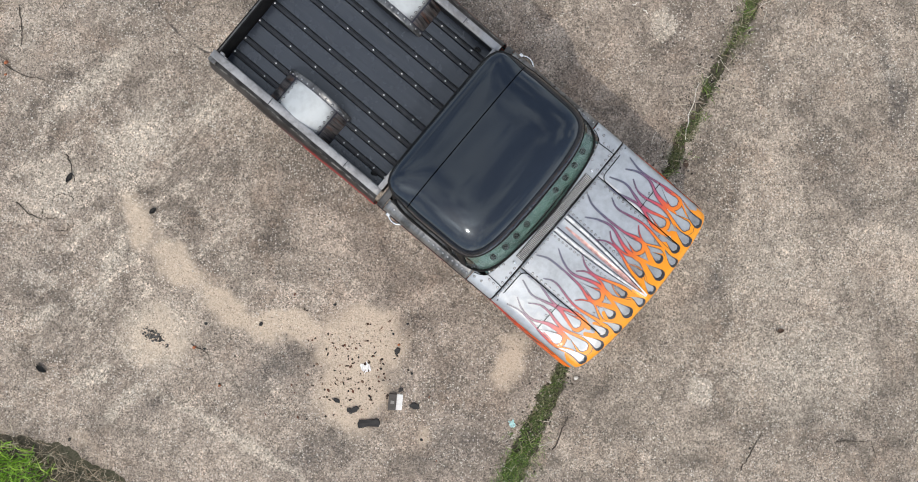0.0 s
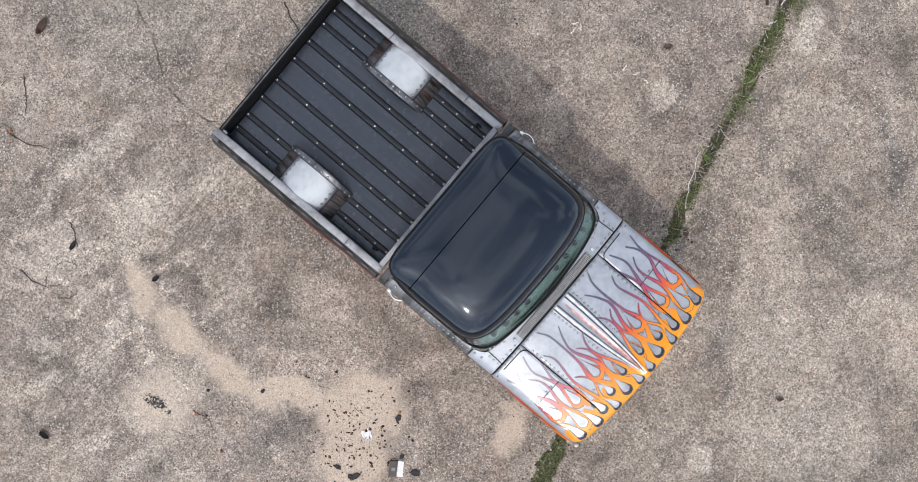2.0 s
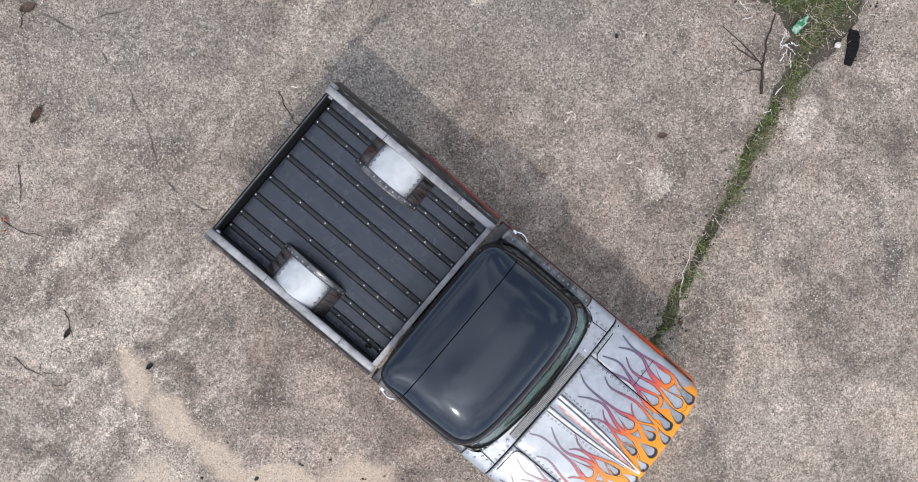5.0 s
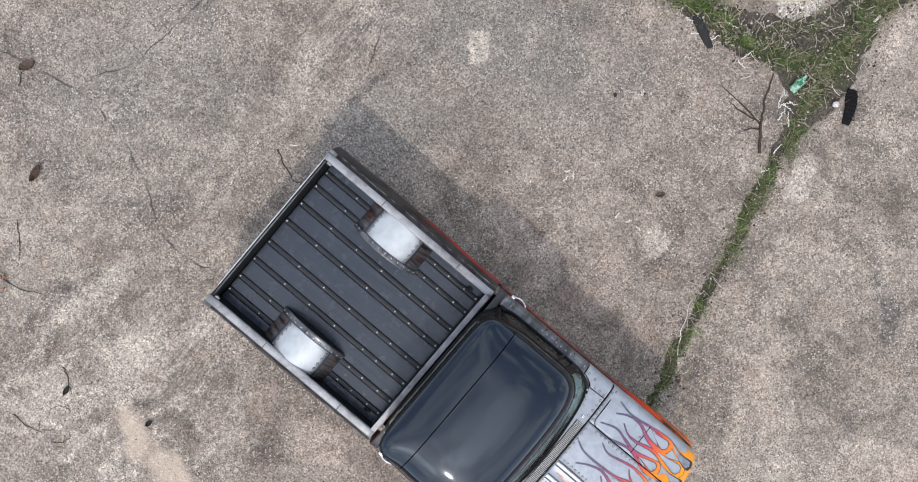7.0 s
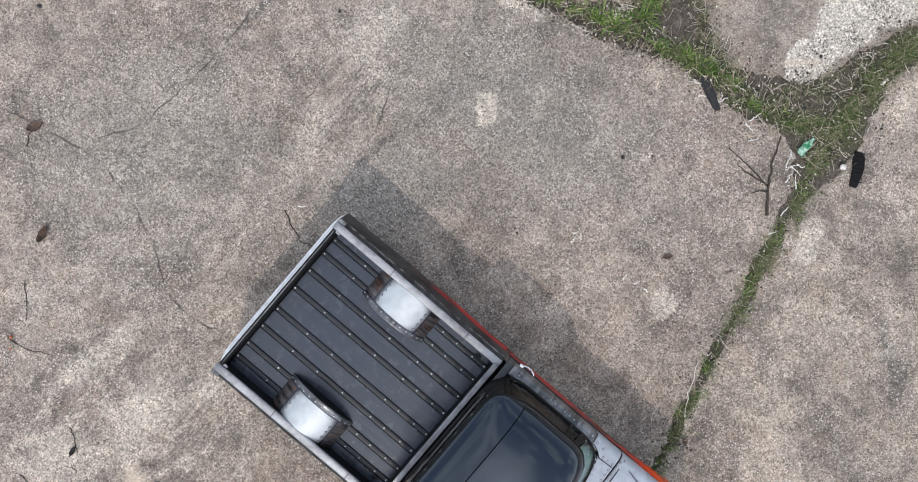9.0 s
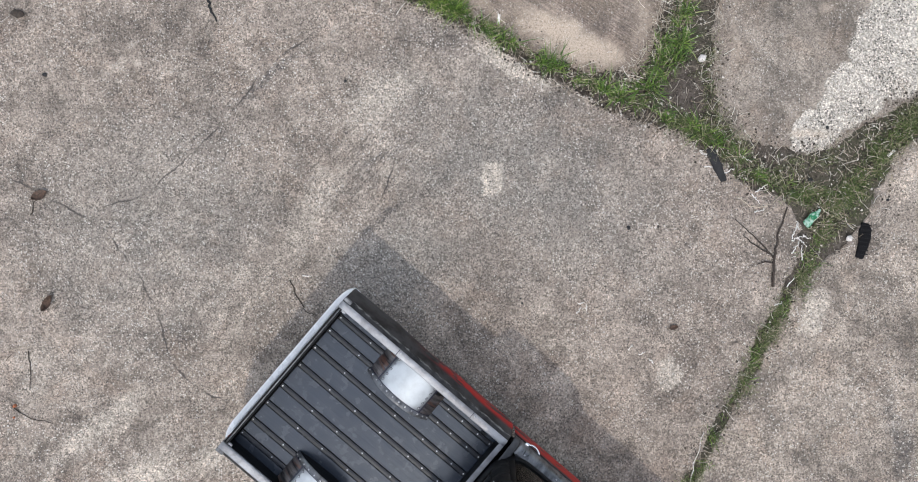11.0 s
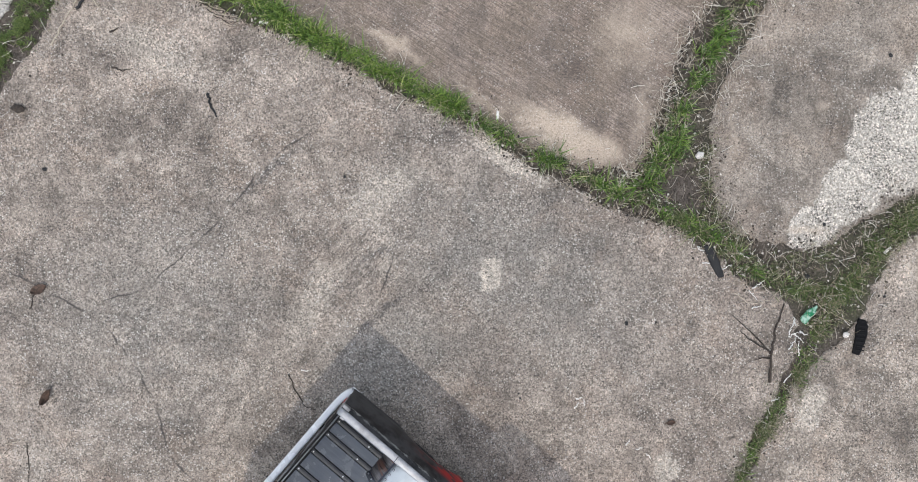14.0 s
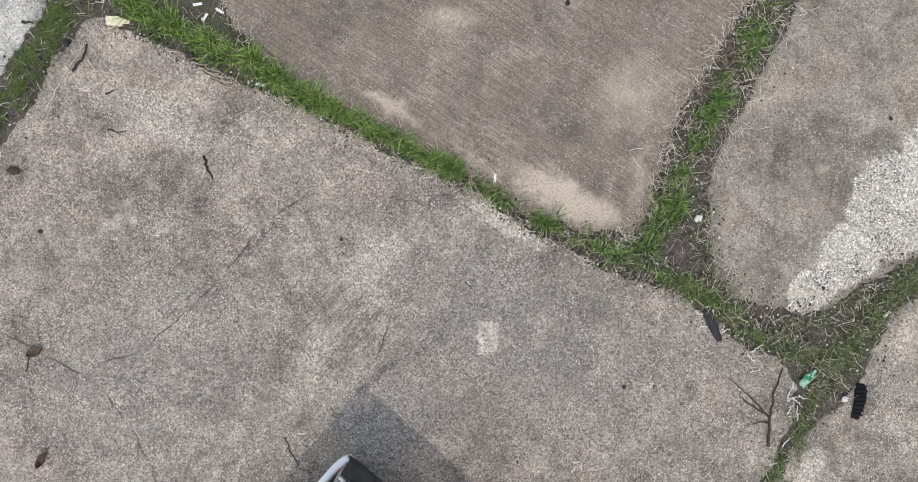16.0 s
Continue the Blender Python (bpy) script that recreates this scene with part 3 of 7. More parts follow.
M_DROP = plain("drop_charcoal", (0.055, 0.058, 0.066), 0.34, 0.5, 0.4, 18)
M_DROP_CENTRE = silver_paint("drop_silver", (0.48, 0.50, 0.53), (0.20, 0.21, 0.225), 0.3, 0.62, 0.34, 0.6)
for s in (1, -1):
    # the orange band across the nose
    bm = bmesh.new()
    rows = []
    for i in range(17):
        row = []
        for j in range(49):
            y = s * 0.985 * j / 48
            x0 = 2.15 + 0.045 * math.sin(j * 0.95 + s)
            x = x0 + (nose_at(y) - 0.0005 - x0) * (1 - (1 - i / 16) ** 1.6)
            row.append((x, y, body_z(x, y) + 0.0026))
        rows.append(row)
    grid(bm, rows)
    part("flame_band", bm, M_FLAME, truck, "orange painted band across the nose")
    for flat in OUTER_LICKS + INNER_LICKS:
        line = lick_line(flat, s)
        big = min(1.0, (flat[-2] - flat[0]) / 0.6)

        def width(u, extra=0.0):
            return min(1.0, 0.08 + (u / 0.09) ** 0.5) * (0.0030 + 0.0088 * big * (1 - u) ** 0.8 + 0.030 * big * (1 - u) ** 5) + extra * (0.45 + 0.55 * (1 - u)) * ease(0.04, 0.24, u)

        bm = bmesh.new()
        ribbon(bm, line, lambda u: width(u, -0.001), 0.0056)
        lick = part("flame_lick", bm, M_FLAME, truck, "painted flame lick, orange to plum")
        bm = bmesh.new()
        ribbon(bm, line, lambda u: width(u, 0.0040), 0.0050)
        part("outline", bm, M_OUTLINE, lick, "black painted outline")
        bm = bmesh.new()
        ribbon(bm, line, lambda u: width(u, 0.012), 0.0015)
        part("shading", bm, M_TINT, lick, "soft grey airbrush shading")
    for k, (x, y, r, tail, lean) in enumerate(DROPS):
        y = s * y - 0.01 * (s < 0)
        pale = k < 4
        bm = bmesh.new()
        drop(bm, x, y, r, tail, s * lean, 0.0060, 0.007)
        tear = part("flame_drop", bm, M_OUTLINE, truck, "black-edged painted teardrop")
        if pale:
            for grow, lift, m, name, label in ((0.036, 0.0053, M_OUTLINE, "web_outline", "black painted outline"), (0.031, 0.0058, M_FLAME, "flame_web", "orange paint round the teardrop")):
                bm = bmesh.new()
                drop(bm, x + 0.016, y, r, tail * 0.75, s * lean, lift, grow)
                part(name, bm, m, tear, label)
        bm = bmesh.new()
        drop(bm, x, y, r, tail, s * lean, 0.0066)
        part("drop_shade", bm, M_DROP_CENTRE if pale else M_DROP, tear, "grey paint" if pale else "charcoal paint")
        bm = bmesh.new()
        drop(bm, x - r * (0.15 if pale else 0.40), y, r * (0.86 if pale else 0.80), tail * 0.95, s * lean, 0.0072)
        part("drop_centre", bm, M_SILVER if pale else M_DROP_CENTRE, tear, "silver airbrushed centre")

# seams: hood cut corners, cowl corner lines, door edge
bm = bmesh.new()


def seam(points, w=0.0045, lift=0.0078):
    rows = []
    pts = [Vector(p) for p in points]
    for i, p in enumerate(pts):
        d = (pts[min(i + 1, len(pts) - 1)] - pts[max(i - 1, 0)]).normalized()
        rows.append([(p.x - d.y * w * j, p.y + d.x * w * j, body_z(p.x - d.y * w * j, p.y + d.x * w * j) + lift) for j in (-1, 1)])
    grid(bm, rows)


for s in (-1, 1):
    corner = [(1.262 + 0.07 * (1 - math.cos(t)), s * (CUT + 0.07 - 0.07 * math.sin(t))) for t in [k * math.pi / 16 for k in range(9)]]
    seam([(1.262, s * 0.97), (1.262, s * 0.8)] + corner + [(1.6, s * CUT), (2.0, s * CUT), (2.24, s * CUT)], 0.0048)
    seam([(1.03, s * 0.83), (1.12, s * 0.835), (1.205, s * 0.84)], 0.004)
    seam([(0.91, s * 0.90), (0.96, s * 0.885), (1.00, s * 0.86), (1.03, s * 0.83)], 0.004)
    seam([(1.74, s * 0.60), (1.74, s * 0.93)], 0.0035)
part("panel_seam", bm, M_SEAM, truck, "dark painted panel seams")

# rivets over the painted skin, each in its dark ring
bm = bmesh.new()
rings_bm = bmesh.new()


def rivets(x0, y0, x1, y1, n, r=0.0125):
    for k in range(n):
        x, y = x0 + (x1 - x0) * k / max(1, n - 1), y0 + (y1 - y0) * k / max(1, n - 1)
        nrm = Vector((body_z(x - 0.01, y) - body_z(x + 0.01, y), body_z(x, y - 0.01) - body_z(x, y + 0.01), 0.02)).normalized()
        dome(bm, (x, y, body_z(x, y)), r, 0.006, nrm)
        dome(rings_bm, (x, y, body_z(x, y)), r * 1.32, 0.0022, nrm)


for s in (-1, 1):
    rivets(1.245, s * 0.14, 1.245, s * 0.62, 9)
    rivets(1.235, s * 0.68, 1.235, s * 0.93, 6)
    rivets(1.28, s * 0.135, 2.05, s * 0.115, 17)
    rivets(1.35, s * 0.545, 1.95, s * 0.545, 12)
    rivets(1.08, s * 0.66, 1.02, s * 0.80, 4)
    rivets(1.185, s * 0.62, 1.185, s * 0.80, 4)
    rivets(1.07, s * 0.86, 1.18, s * 0.865, 3)
    rivets(0.94, s * 0.93, 1.02, s * 0.92, 2)
    rivets(0.32, s * 0.952, 0.86, s * 0.952, 10)
    rivets(-0.07, s * 0.935, -0.07, s * 0.935, 1)
    rivets(1.72, s * 0.64, 1.72, s * 0.91, 5)
    rivets(2.06, s * 0.15, 2.06, s * 0.52, 7)
part("rivets", bm, M_RIVET, truck, "rows of steel rivets")
tagged(truck.children[-1], kind="stuff")
tagged(part("rivet_ring", rings_bm, M_RING, truck, "dark rings round the rivets"), kind="stuff")

# ---- cab: greenhouse, glass, roof ----
ROOF_BACK, ROOF_FRONT, ROOF_HALF = -0.268, 0.918, 0.845


def ring(k, h):
    """Round the cab from the middle of the windscreen, k 0 to 1; h 0 at the sill, 1 under the roof."""
    t = 2 * math.pi * k
    c, s = math.cos(t), math.sin(t)
    front, back = 1.100 + (0.865 - 1.100) * h, -0.235 + (-0.165 + 0.235) * h
    half = 0.905 + (0.825 - 0.905) * h
    n = 7.0 - 2.4 * h
    e = (abs(c) ** n + abs(s) ** n) ** (-1 / n)
    mid, long_ = (front + back) / 2, (front - back) / 2
    x, y = mid + long_ * c * e, half * s * e
    if c > 0:
        x -= (0.080 - 0.030 * h) * abs(y / half) ** 2 * ease(mid, front, x)
    base = 1.055 + 0.075 * max(0, c) ** 2 * (1 - (y / 0.95) ** 2)
    return Vector((x, y, base + (1.56 - base) * h))


def ring_patch(name, k0, k1, h0, h1, n, material, parent, label="", out=0.0, rows_n=6):
    bm = bmesh.new()
    rows = []
    for i in range(rows_n + 1):
        h = h0 + (h1 - h0) * i / rows_n
        row = []
        for j in range(n + 1):
            p = ring(k0 + (k1 - k0) * j / n, h)
            d = Vector((p.x - 0.35, p.y, 0)).normalized()
            row.append(p + d * out)
        rows.append(row)
    grid(bm, rows)
    bmesh.ops.recalc_face_normals(bm, faces=bm.faces)
    ob = part(name, bm, material, parent, label, True)
    mod = ob.modifiers.new("thickness", "SOLIDIFY")
    mod.thickness = 0.006 if material in (M_GLASS, M_GLASS_DARK) else 0.02
    mod.offset = 0
    return ob


cab = box_part("cab_floor", (-0.22, 1.05, -0.9, 0.9, 0.42, 0.50), M_UNDER, truck, "black cab floor")
shield = ring_patch("windscreen", -0.155, 0.155, 0.02, 0.98, 60, M_GLASS, truck, "curved windscreen glass", rows_n=8)
shield.visible_shadow = False
for s in (-1, 1):
    a, b = (0.17, 0.375) if s > 0 else (-0.375, -0.17)
    pane = ring_patch("side_window", a, b, 0.10, 0.92, 30, M_GLASS_DARK, truck, "dark side window glass")
    pane.visible_shadow = False
    for q in (0.155, 0.366):
        ring_patch("cab_pillar", s * q, s * (q + (0.016 if q < 0.2 else 0.035)), 0, 1, 6, M_BLACK, truck, "black cab pillar", 0.006)
    ring_patch("window_sill", s * 0.168, s * 0.372, 0, 0.10, 30, M_BLACK, truck, "black window sill trim", 0.004, 2)
    ring_patch("window_header", s * 0.168, s * 0.372, 0.92, 1.0, 30, M_BLACK, truck, "black window header", 0.004, 2)
    # divider of the front quarter window and the inner door pull
    ring_patch("quarter_window_post", s * 0.197, s * 0.203, 0.05, 0.95, 2, M_BLACK, truck, "black quarter window post", 0.005)
    bm = bmesh.new()
    tube(bm, [(0.38 + 0.14 * k / 8, s * (0.852 - 0.03 * math.sin(math.pi * k / 8)), 1.02) for k in range(9)], 0.007, 6)
    part("inner_door_pull", bm, M_CHROME, truck, "small chrome inner door pull", True)
    box_part("inner_door_panel", (-0.15, 0.9, s * 0.885 - 0.012, s * 0.885 + 0.012, 0.5, 1.06), M_SEAT, truck, "black inner door panel")
# roof: a crowned shell
ROOF_N = 96


def roof_outline(t):
    c, s = math.cos(t), math.sin(t)
    n = 7.6 - 2.6 * c
    e = (abs(c) ** n + abs(s) ** n) ** (-1 / n)
    x = (ROOF_FRONT + ROOF_BACK) / 2 + (ROOF_FRONT - ROOF_BACK) / 2 * c * e
    y = ROOF_HALF * s * e
    y *= 1 - 0.055 * ease(0.2, -0.28, x)
    x -= 0.045 * (y / ROOF_HALF) ** 2 * ease(0.3, 0.85, x)
    return x, y


def roof_height(x, rho):
    edge = 1.545 + 0.135 * ease(0.10, -0.22, x)
    return edge + (1.77 - edge) * (1 - rho ** 5.0) ** 0.55 - 0.045 * ease(0.25, 0.95, x)


def roof_point(rho, t):
    x, y = roof_outline(t)
    mx = 0.32
    px, py = mx + (x - mx) * rho, y * rho
    return Vector((px, py, roof_height(px, rho)))


bm = bmesh.new()
rows = [[roof_point(r, 2 * math.pi * k / ROOF_N) for k in range(ROOF_N)] for r in [1 - (1 - i / 26) ** 1.7 * 0.985 for i in range(27)]]
vs = grid(bm, rows, True)
bm.faces.new(vs[0])
bmesh.ops.recalc_face_normals(bm, faces=bm.faces)
roof = part("roof", bm, M_ROOF, truck, "gloss black crowned cab roof", True)
roof.modifiers.new("thickness", "SOLIDIFY").thickness = 0.012
bm = bmesh.new()
tube(bm, [roof_point(1.0, 2 * math.pi * k / ROOF_N) + Vector((0, 0, -0.004)) for k in range(ROOF_N)], 0.012, 6, True)
part("drip_rail", bm, M_BLACK, roof, "black drip rail", True)


def roof_z(x, y):
    t = math.atan2(y, x - 0.32)
    # outline radius along this direction, by bisection over its own angle
    a, b = t - 0.9, t + 0.9
    for _ in range(40):
        m = (a + b) / 2
        ox, oy = roof_outline(m)
        if math.sin(math.atan2(oy, ox - 0.32) - t) < 0:
            a = m
        else:
            b = m
    ox, oy = roof_outline((a + b) / 2)
    rho = min(1, math.hypot(x - 0.32, y) / math.hypot(ox - 0.32, oy))
    return roof_height(x, rho)


bm = bmesh.new()
rows = []
for k in range(81):
    y = -0.822 + 1.644 * k / 80
    z = roof_z(0.045, y)
    rows.append([(0.045 + d, y, z + e) for d, e in ((-0.0048, 0.0005), (-0.0024, 0.003), (0.0, 0.001), (0.0024, 0.003), (0.0048, 0.0005))])
grid(bm, rows)
part("roof_seam", bm, M_SEAM, roof, "black seam across the roof", False)

# upright back of the cab under the roof's rear edge, with its window and studs
def cab_rear(name, z0, z1, material, label, span=(-1, 1)):
    bm = bmesh.new()
    rows = []
    for i in range(5):
        row = []
        for j in range(61):
            t = math.pi + (span[0] + (span[1] - span[0]) * j / 60) * 0.86
            x, y = roof_outline(t)
            top = roof_height(x, 1.0) - 0.004
            lo, hi = (z0 if z0 is not None else top), (z1 if z1 is not None else top)
            z = lo + (hi - lo) * i / 4
            k = (top - z) / 0.6
            row.append((x + 0.012 - 0.012 * k, y * (0.985 + 0.05 * k), z))
        rows.append(row)
    grid(bm, rows)
    bmesh.ops.recalc_face_normals(bm, faces=bm.faces)
    ob = part(name, bm, material, truck, label, True)
    ob.modifiers.new("thickness", "SOLIDIFY").thickness = 0.008
    return ob


cab_rear("cab_back", 1.02, 1.22, M_BLACK, "black cab back panel")
cab_rear("rear_window", 1.222, 1.44, M_GLASS_DARK, "dark rear window glass", (-0.78, 0.78))
for a, b in ((-1, -0.785), (0.785, 1)):
    cab_rear("rear_pillar", 1.222, 1.44, M_BLACK, "black rear cab pillar", (a, b))
cab_rear("cab_back_header", 1.442, None, M_BLACK, "black header over the rear window")
for k in range(7):
    y = -0.66 + 1.32 * k / 6
    bm = bmesh.new()
    dome(bm, (ROOF_BACK + 0.005, y, 1.56), 0.009, 0.006, (-1, 0, 0))
    part("cab_back_stud", bm, M_CHROME, truck, "small bright stud", True)

# windscreen gasket, dash with its vents, seat, wheel
bm = bmesh.new()
tube(bm, [ring(-0.165 + 0.33 * k / 60, 0.0) + Vector((0, 0, 0.004)) for k in range(61)], 0.018, 8, taper=lambda u: 1 - 0.4 * abs(2 * u - 1) ** 6)
part("windscreen_gasket", bm, M_RUBBER, truck, "black rubber windscreen gasket", True)

bm = bmesh.new()
rows = []
for i in range(5):
    row = []
    for j in range(41):
        y = -0.83 + 1.66 * j / 40
        front = ring(0, 0).x - 0.035 - 0.055 * abs(y / 0.9) ** 2.2
        x = 0.70 + (front - 0.70) * i / 4
        row.append((x, y, 1.045 + 0.03 * (1 - (y / 0.9) ** 2) - 0.012 * (1 - i / 4)))
    rows.append(row)
grid(bm, rows)
bm.normal_update()
if sum(f.normal.z for f in bm.faces) < 0:
    bmesh.ops.reverse_faces(bm, faces=bm.faces)
dash = part("dashboard", bm, M_TEAL, truck, "teal painted dash top with round vents", True)
dash.modifiers.new("thickness", "SOLIDIFY").thickness = 0.02


def dash_z(x, y):
    return 1.045 + 0.03 * (1 - (y / 0.9) ** 2) - 0.004


VENTS = tuple((x, s * y) for s in (1, -1) for x, y in ((0.958, 0.665), (0.984, 0.515), (0.994, 0.365), (0.998, 0.215)))
for x, y in VENTS:
    bm = bmesh.new()
    z = dash_z(x, y) + 0.005
    rim = [(x + 0.037 * math.cos(t), y + 0.037 * math.sin(t), z) for t in [k * math.pi / 10 for k in range(20)]]
    bm.faces.new([bm.verts.new(p) for p in rim])
    vent = part("dash_vent", bm, M_TEAL_DARK, dash, "dark round dash vent")
    bm = bmesh.new()
    tube(bm, rim, 0.006, 6, True)
    part("vent_rim", bm, M_TEAL, dash, "teal vent rim", True)
bm = bmesh.new()
for i in range(4):
    for j in range(7):
        x, y = 0.968 + 0.026 * i, -0.10 + 0.033 * j
        z = dash_z(x, y) + 0.006
        add_box(bm, x - 0.010, x + 0.010, y - 0.013, y + 0.013, z, z + 0.006)
part("speaker_grille", bm, plain("teal_grille", (0.09, 0.185, 0.18), 0.5), dash, "teal slotted speaker grille")
M_DIVIDER = plain("teal_divider", (0.055, 0.11, 0.11), 0.5)
for y in (-0.60, -0.455, -0.30, -0.15, 0.15, 0.30, 0.455, 0.60):
    z = dash_z(0.96, y)
    box_part("dash_divider", (0.84, 1.01 - 0.10 * abs(y), y - 0.004, y + 0.004, z, z + 0.010), M_DIVIDER, dash, "raised teal divider", 0)
box_part("seat_bench", (-0.05, 0.42, -0.78, 0.78, 0.50, 0.80), M_SEAT, truck, "black vinyl bench seat", 0.04)
box_part("seat_back", (-0.16, -0.02, -0.78, 0.78, 0.70, 1.20), M_SEAT, truck, "black vinyl seat back", 0.04)
bm = bmesh.new()
tube(bm, [(0.66 + 0.06 * math.cos(t), 0.38 + 0.19 * math.sin(t), 0.98 + 0.17 * math.cos(t)) for t in [k * math.pi / 16 for k in range(32)]], 0.013, 6, True)
part("steering_wheel", bm, M_BLACK, truck, "black steering wheel", True)

# ---- bed ----
BACK, FRONT, FLOOR, RIM = -2.385, -0.285, 0.815, 1.045
for s in (1, -1):
    # rail and inner wall
    prof = [(0.860, RIM - 0.022), (0.862, RIM - 0.006), (0.869, RIM + 0.001), (0.880, RIM + 0.0025), (0.905, RIM + 0.0035), (0.926, RIM + 0.0025), (0.935, RIM - 0.001), (0.941, RIM - 0.010)]
    bm = bmesh.new()
    n = 40
    rows = [[(BACK + (FRONT - BACK) * i / n, s * y, z) for y, z in prof] for i in range(n + 1)]
    grid(bm, rows)
    bmesh.ops.recalc_face_normals(bm, faces=bm.faces)
    rail = part("bed_rail", bm, M_RAIL, truck, "brushed steel bed rail", True)
    rail.modifiers.new("thickness", "SOLIDIFY").thickness = 0.004
    box_part("bed_inner_wall", (BACK + 0.01, FRONT, s * 0.872 - 0.006, s * 0.872 + 0.006, FLOOR - 0.02, RIM - 0.022), M_BLACK, truck, "black inner bed wall", 0)
    # outer wall with its shoulder and wheel arch
    bm = bmesh.new()
    rows = []
    n = 84
    for i in range(n + 1):
        x = BACK + (FRONT - BACK) * i / n
        low = flank_bottom(x)
        bulge = 0.012 * math.exp(-((x - WHEEL_X[0]) / 0.55) ** 4)
        row = []
        for j in range(19):
            h = j / 18
            z = (RIM - 0.006) + (low - RIM + 0.006) * h ** 1.5
            d = max(0, (RIM - 0.045) - z)
            y = 0.977 - 0.037 * ease(RIM - 0.050, RIM - 0.006, z) + 0.066 * math.sin(min(1, d / 0.30) * math.pi / 2) + bulge * ease(0.02, 0.2, d) - 0.03 * ease(0.3, 0.6, d)
            row.append((x, s * y, z))
        rows.append(row)
    grid(bm, rows)
    bmesh.ops.recalc_face_normals(bm, faces=bm.faces)
    wall = part("bed_side", bm, M_FLANK, truck, "dark bed side with red flame streaks", True)
    wall.modifiers.new("thickness", "SOLIDIFY").thickness = 0.006
    # welded rail joints and their rivets
    for x in (-1.655, -0.715):
        bm = bmesh.new()
        add_box(bm, x - 0.0035, x + 0.0035, s * 0.902 - 0.036, s * 0.902 + 0.036, RIM + 0.002, RIM + 0.0085)
        part("rail_joint", bm, M_OUTLINE, rail, "dark welded rail joint")
        bm = bmesh.new()
        dome(bm, (x + 0.03, s * 0.91, RIM + 0.006), 0.009, 0.006)
        part("rail_rivet", bm, M_RIVET, rail, "steel rivet")
    # tie-down hook in the front corner of the floor
    bm = bmesh.new()
    tube(bm, [(-0.47 + 0.03 * math.cos(t), s * 0.80 + 0.018 * math.sin(t), FLOOR + 0.02 + 0.015 * math.sin(t)) for t in [k * math.pi / 6 for k in range(10)]], 0.006, 6)
    add_box(bm, -0.49, -0.45, s * 0.80 - 0.012, s * 0.80 + 0.012, FLOOR, FLOOR + 0.012, 0.003)
    part("tie_down", bm, M_UNDER, truck, "small black tie-down hook", True)
    # wheel tub: middle panel with painted highlight between rust-brushed ends, rolled inner lip
    cx, half, rise = -1.375, 0.378, 0.225
    R = (half ** 2 + rise ** 2) / (2 * rise)
    zc = FLOOR + rise - R
    top = math.asin(half / R)

    def tub_at(u, y, out=0.0):
        """u along the arch, y across it; the inner edge bows out a little."""
        t = top * u
        bow = 0.022 * math.cos(u * math.pi / 2) * (0.872 - y) / 0.348
        return (cx + (R + out) * math.sin(t), s * (y - bow), zc + (R + out) * math.cos(t))

    tub = new("wheel_tub")
    tub.parent = truck
    tagged(tub, "riveted steel wheel tub in the bed")
    for name, u0, u1, material, out, label in (("tub_end", -1, -0.53, M_TUB, 0.0, "dark rust-brushed tub end"), ("tub_panel", -0.56, 0.58, M_TUB_HIGHLIGHT, 0.005, "airbrushed steel tub panel with a painted highlight"), ("tub_end", 0.55, 1, M_TUB, 0.0, "dark rust-brushed tub end")):
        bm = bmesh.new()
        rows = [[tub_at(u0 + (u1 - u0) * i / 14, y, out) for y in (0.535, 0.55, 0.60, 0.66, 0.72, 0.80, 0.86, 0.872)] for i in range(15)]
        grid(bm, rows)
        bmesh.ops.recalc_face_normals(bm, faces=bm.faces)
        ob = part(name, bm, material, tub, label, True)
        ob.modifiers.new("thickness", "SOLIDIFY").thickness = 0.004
    bm = bmesh.new()
    rows = [[tub_at(u, 0.535, 0.004), tub_at(u, 0.524, -0.003), (tub_at(u, 0.524)[0], tub_at(u, 0.524)[1], FLOOR - 0.005)] for u in [-1 + 2 * i / 28 for i in range(29)]]
    grid(bm, rows)
    bmesh.ops.recalc_face_normals(bm, faces=bm.faces)
    part("tub_face", bm, M_BLACK, tub, "black inner face of the tub")
    # edge strip with a rolled rim
    bm = bmesh.new()
    rows = [[tub_at(-1 + 2 * i / 28, y, h) for y, h in ((0.522, 0.0), (0.526, 0.008), (0.536, 0.011), (0.546, 0.008), (0.574, 0.007), (0.577, 0.003))] for i in range(29)]
    grid(bm, rows)
    bmesh.ops.recalc_face_normals(bm, faces=bm.faces)
    part("tub_lip", bm, M_SHOULDER, tub, "steel edge strip with a rolled rim", True)
    bm = bmesh.new()
    grid(bm, [[tub_at(-1 + 2 * i / 28, y, 0.0064) for y in (0.576, 0.584)] for i in range(29)])
    part("tub_seam", bm, M_OUTLINE, tub, "dark panel seam")
    for u in (-0.585, 0.60):
        bm = bmesh.new()
        grid(bm, [[tub_at(u - 0.016, y, 0.0066), tub_at(u + 0.016, y, 0.0066)] for y in (0.582, 0.7, 0.868)])
        part("tub_seam", bm, M_OUTLINE, tub, "dark panel seam")
    bm, rings_bm = bmesh.new(), bmesh.new()
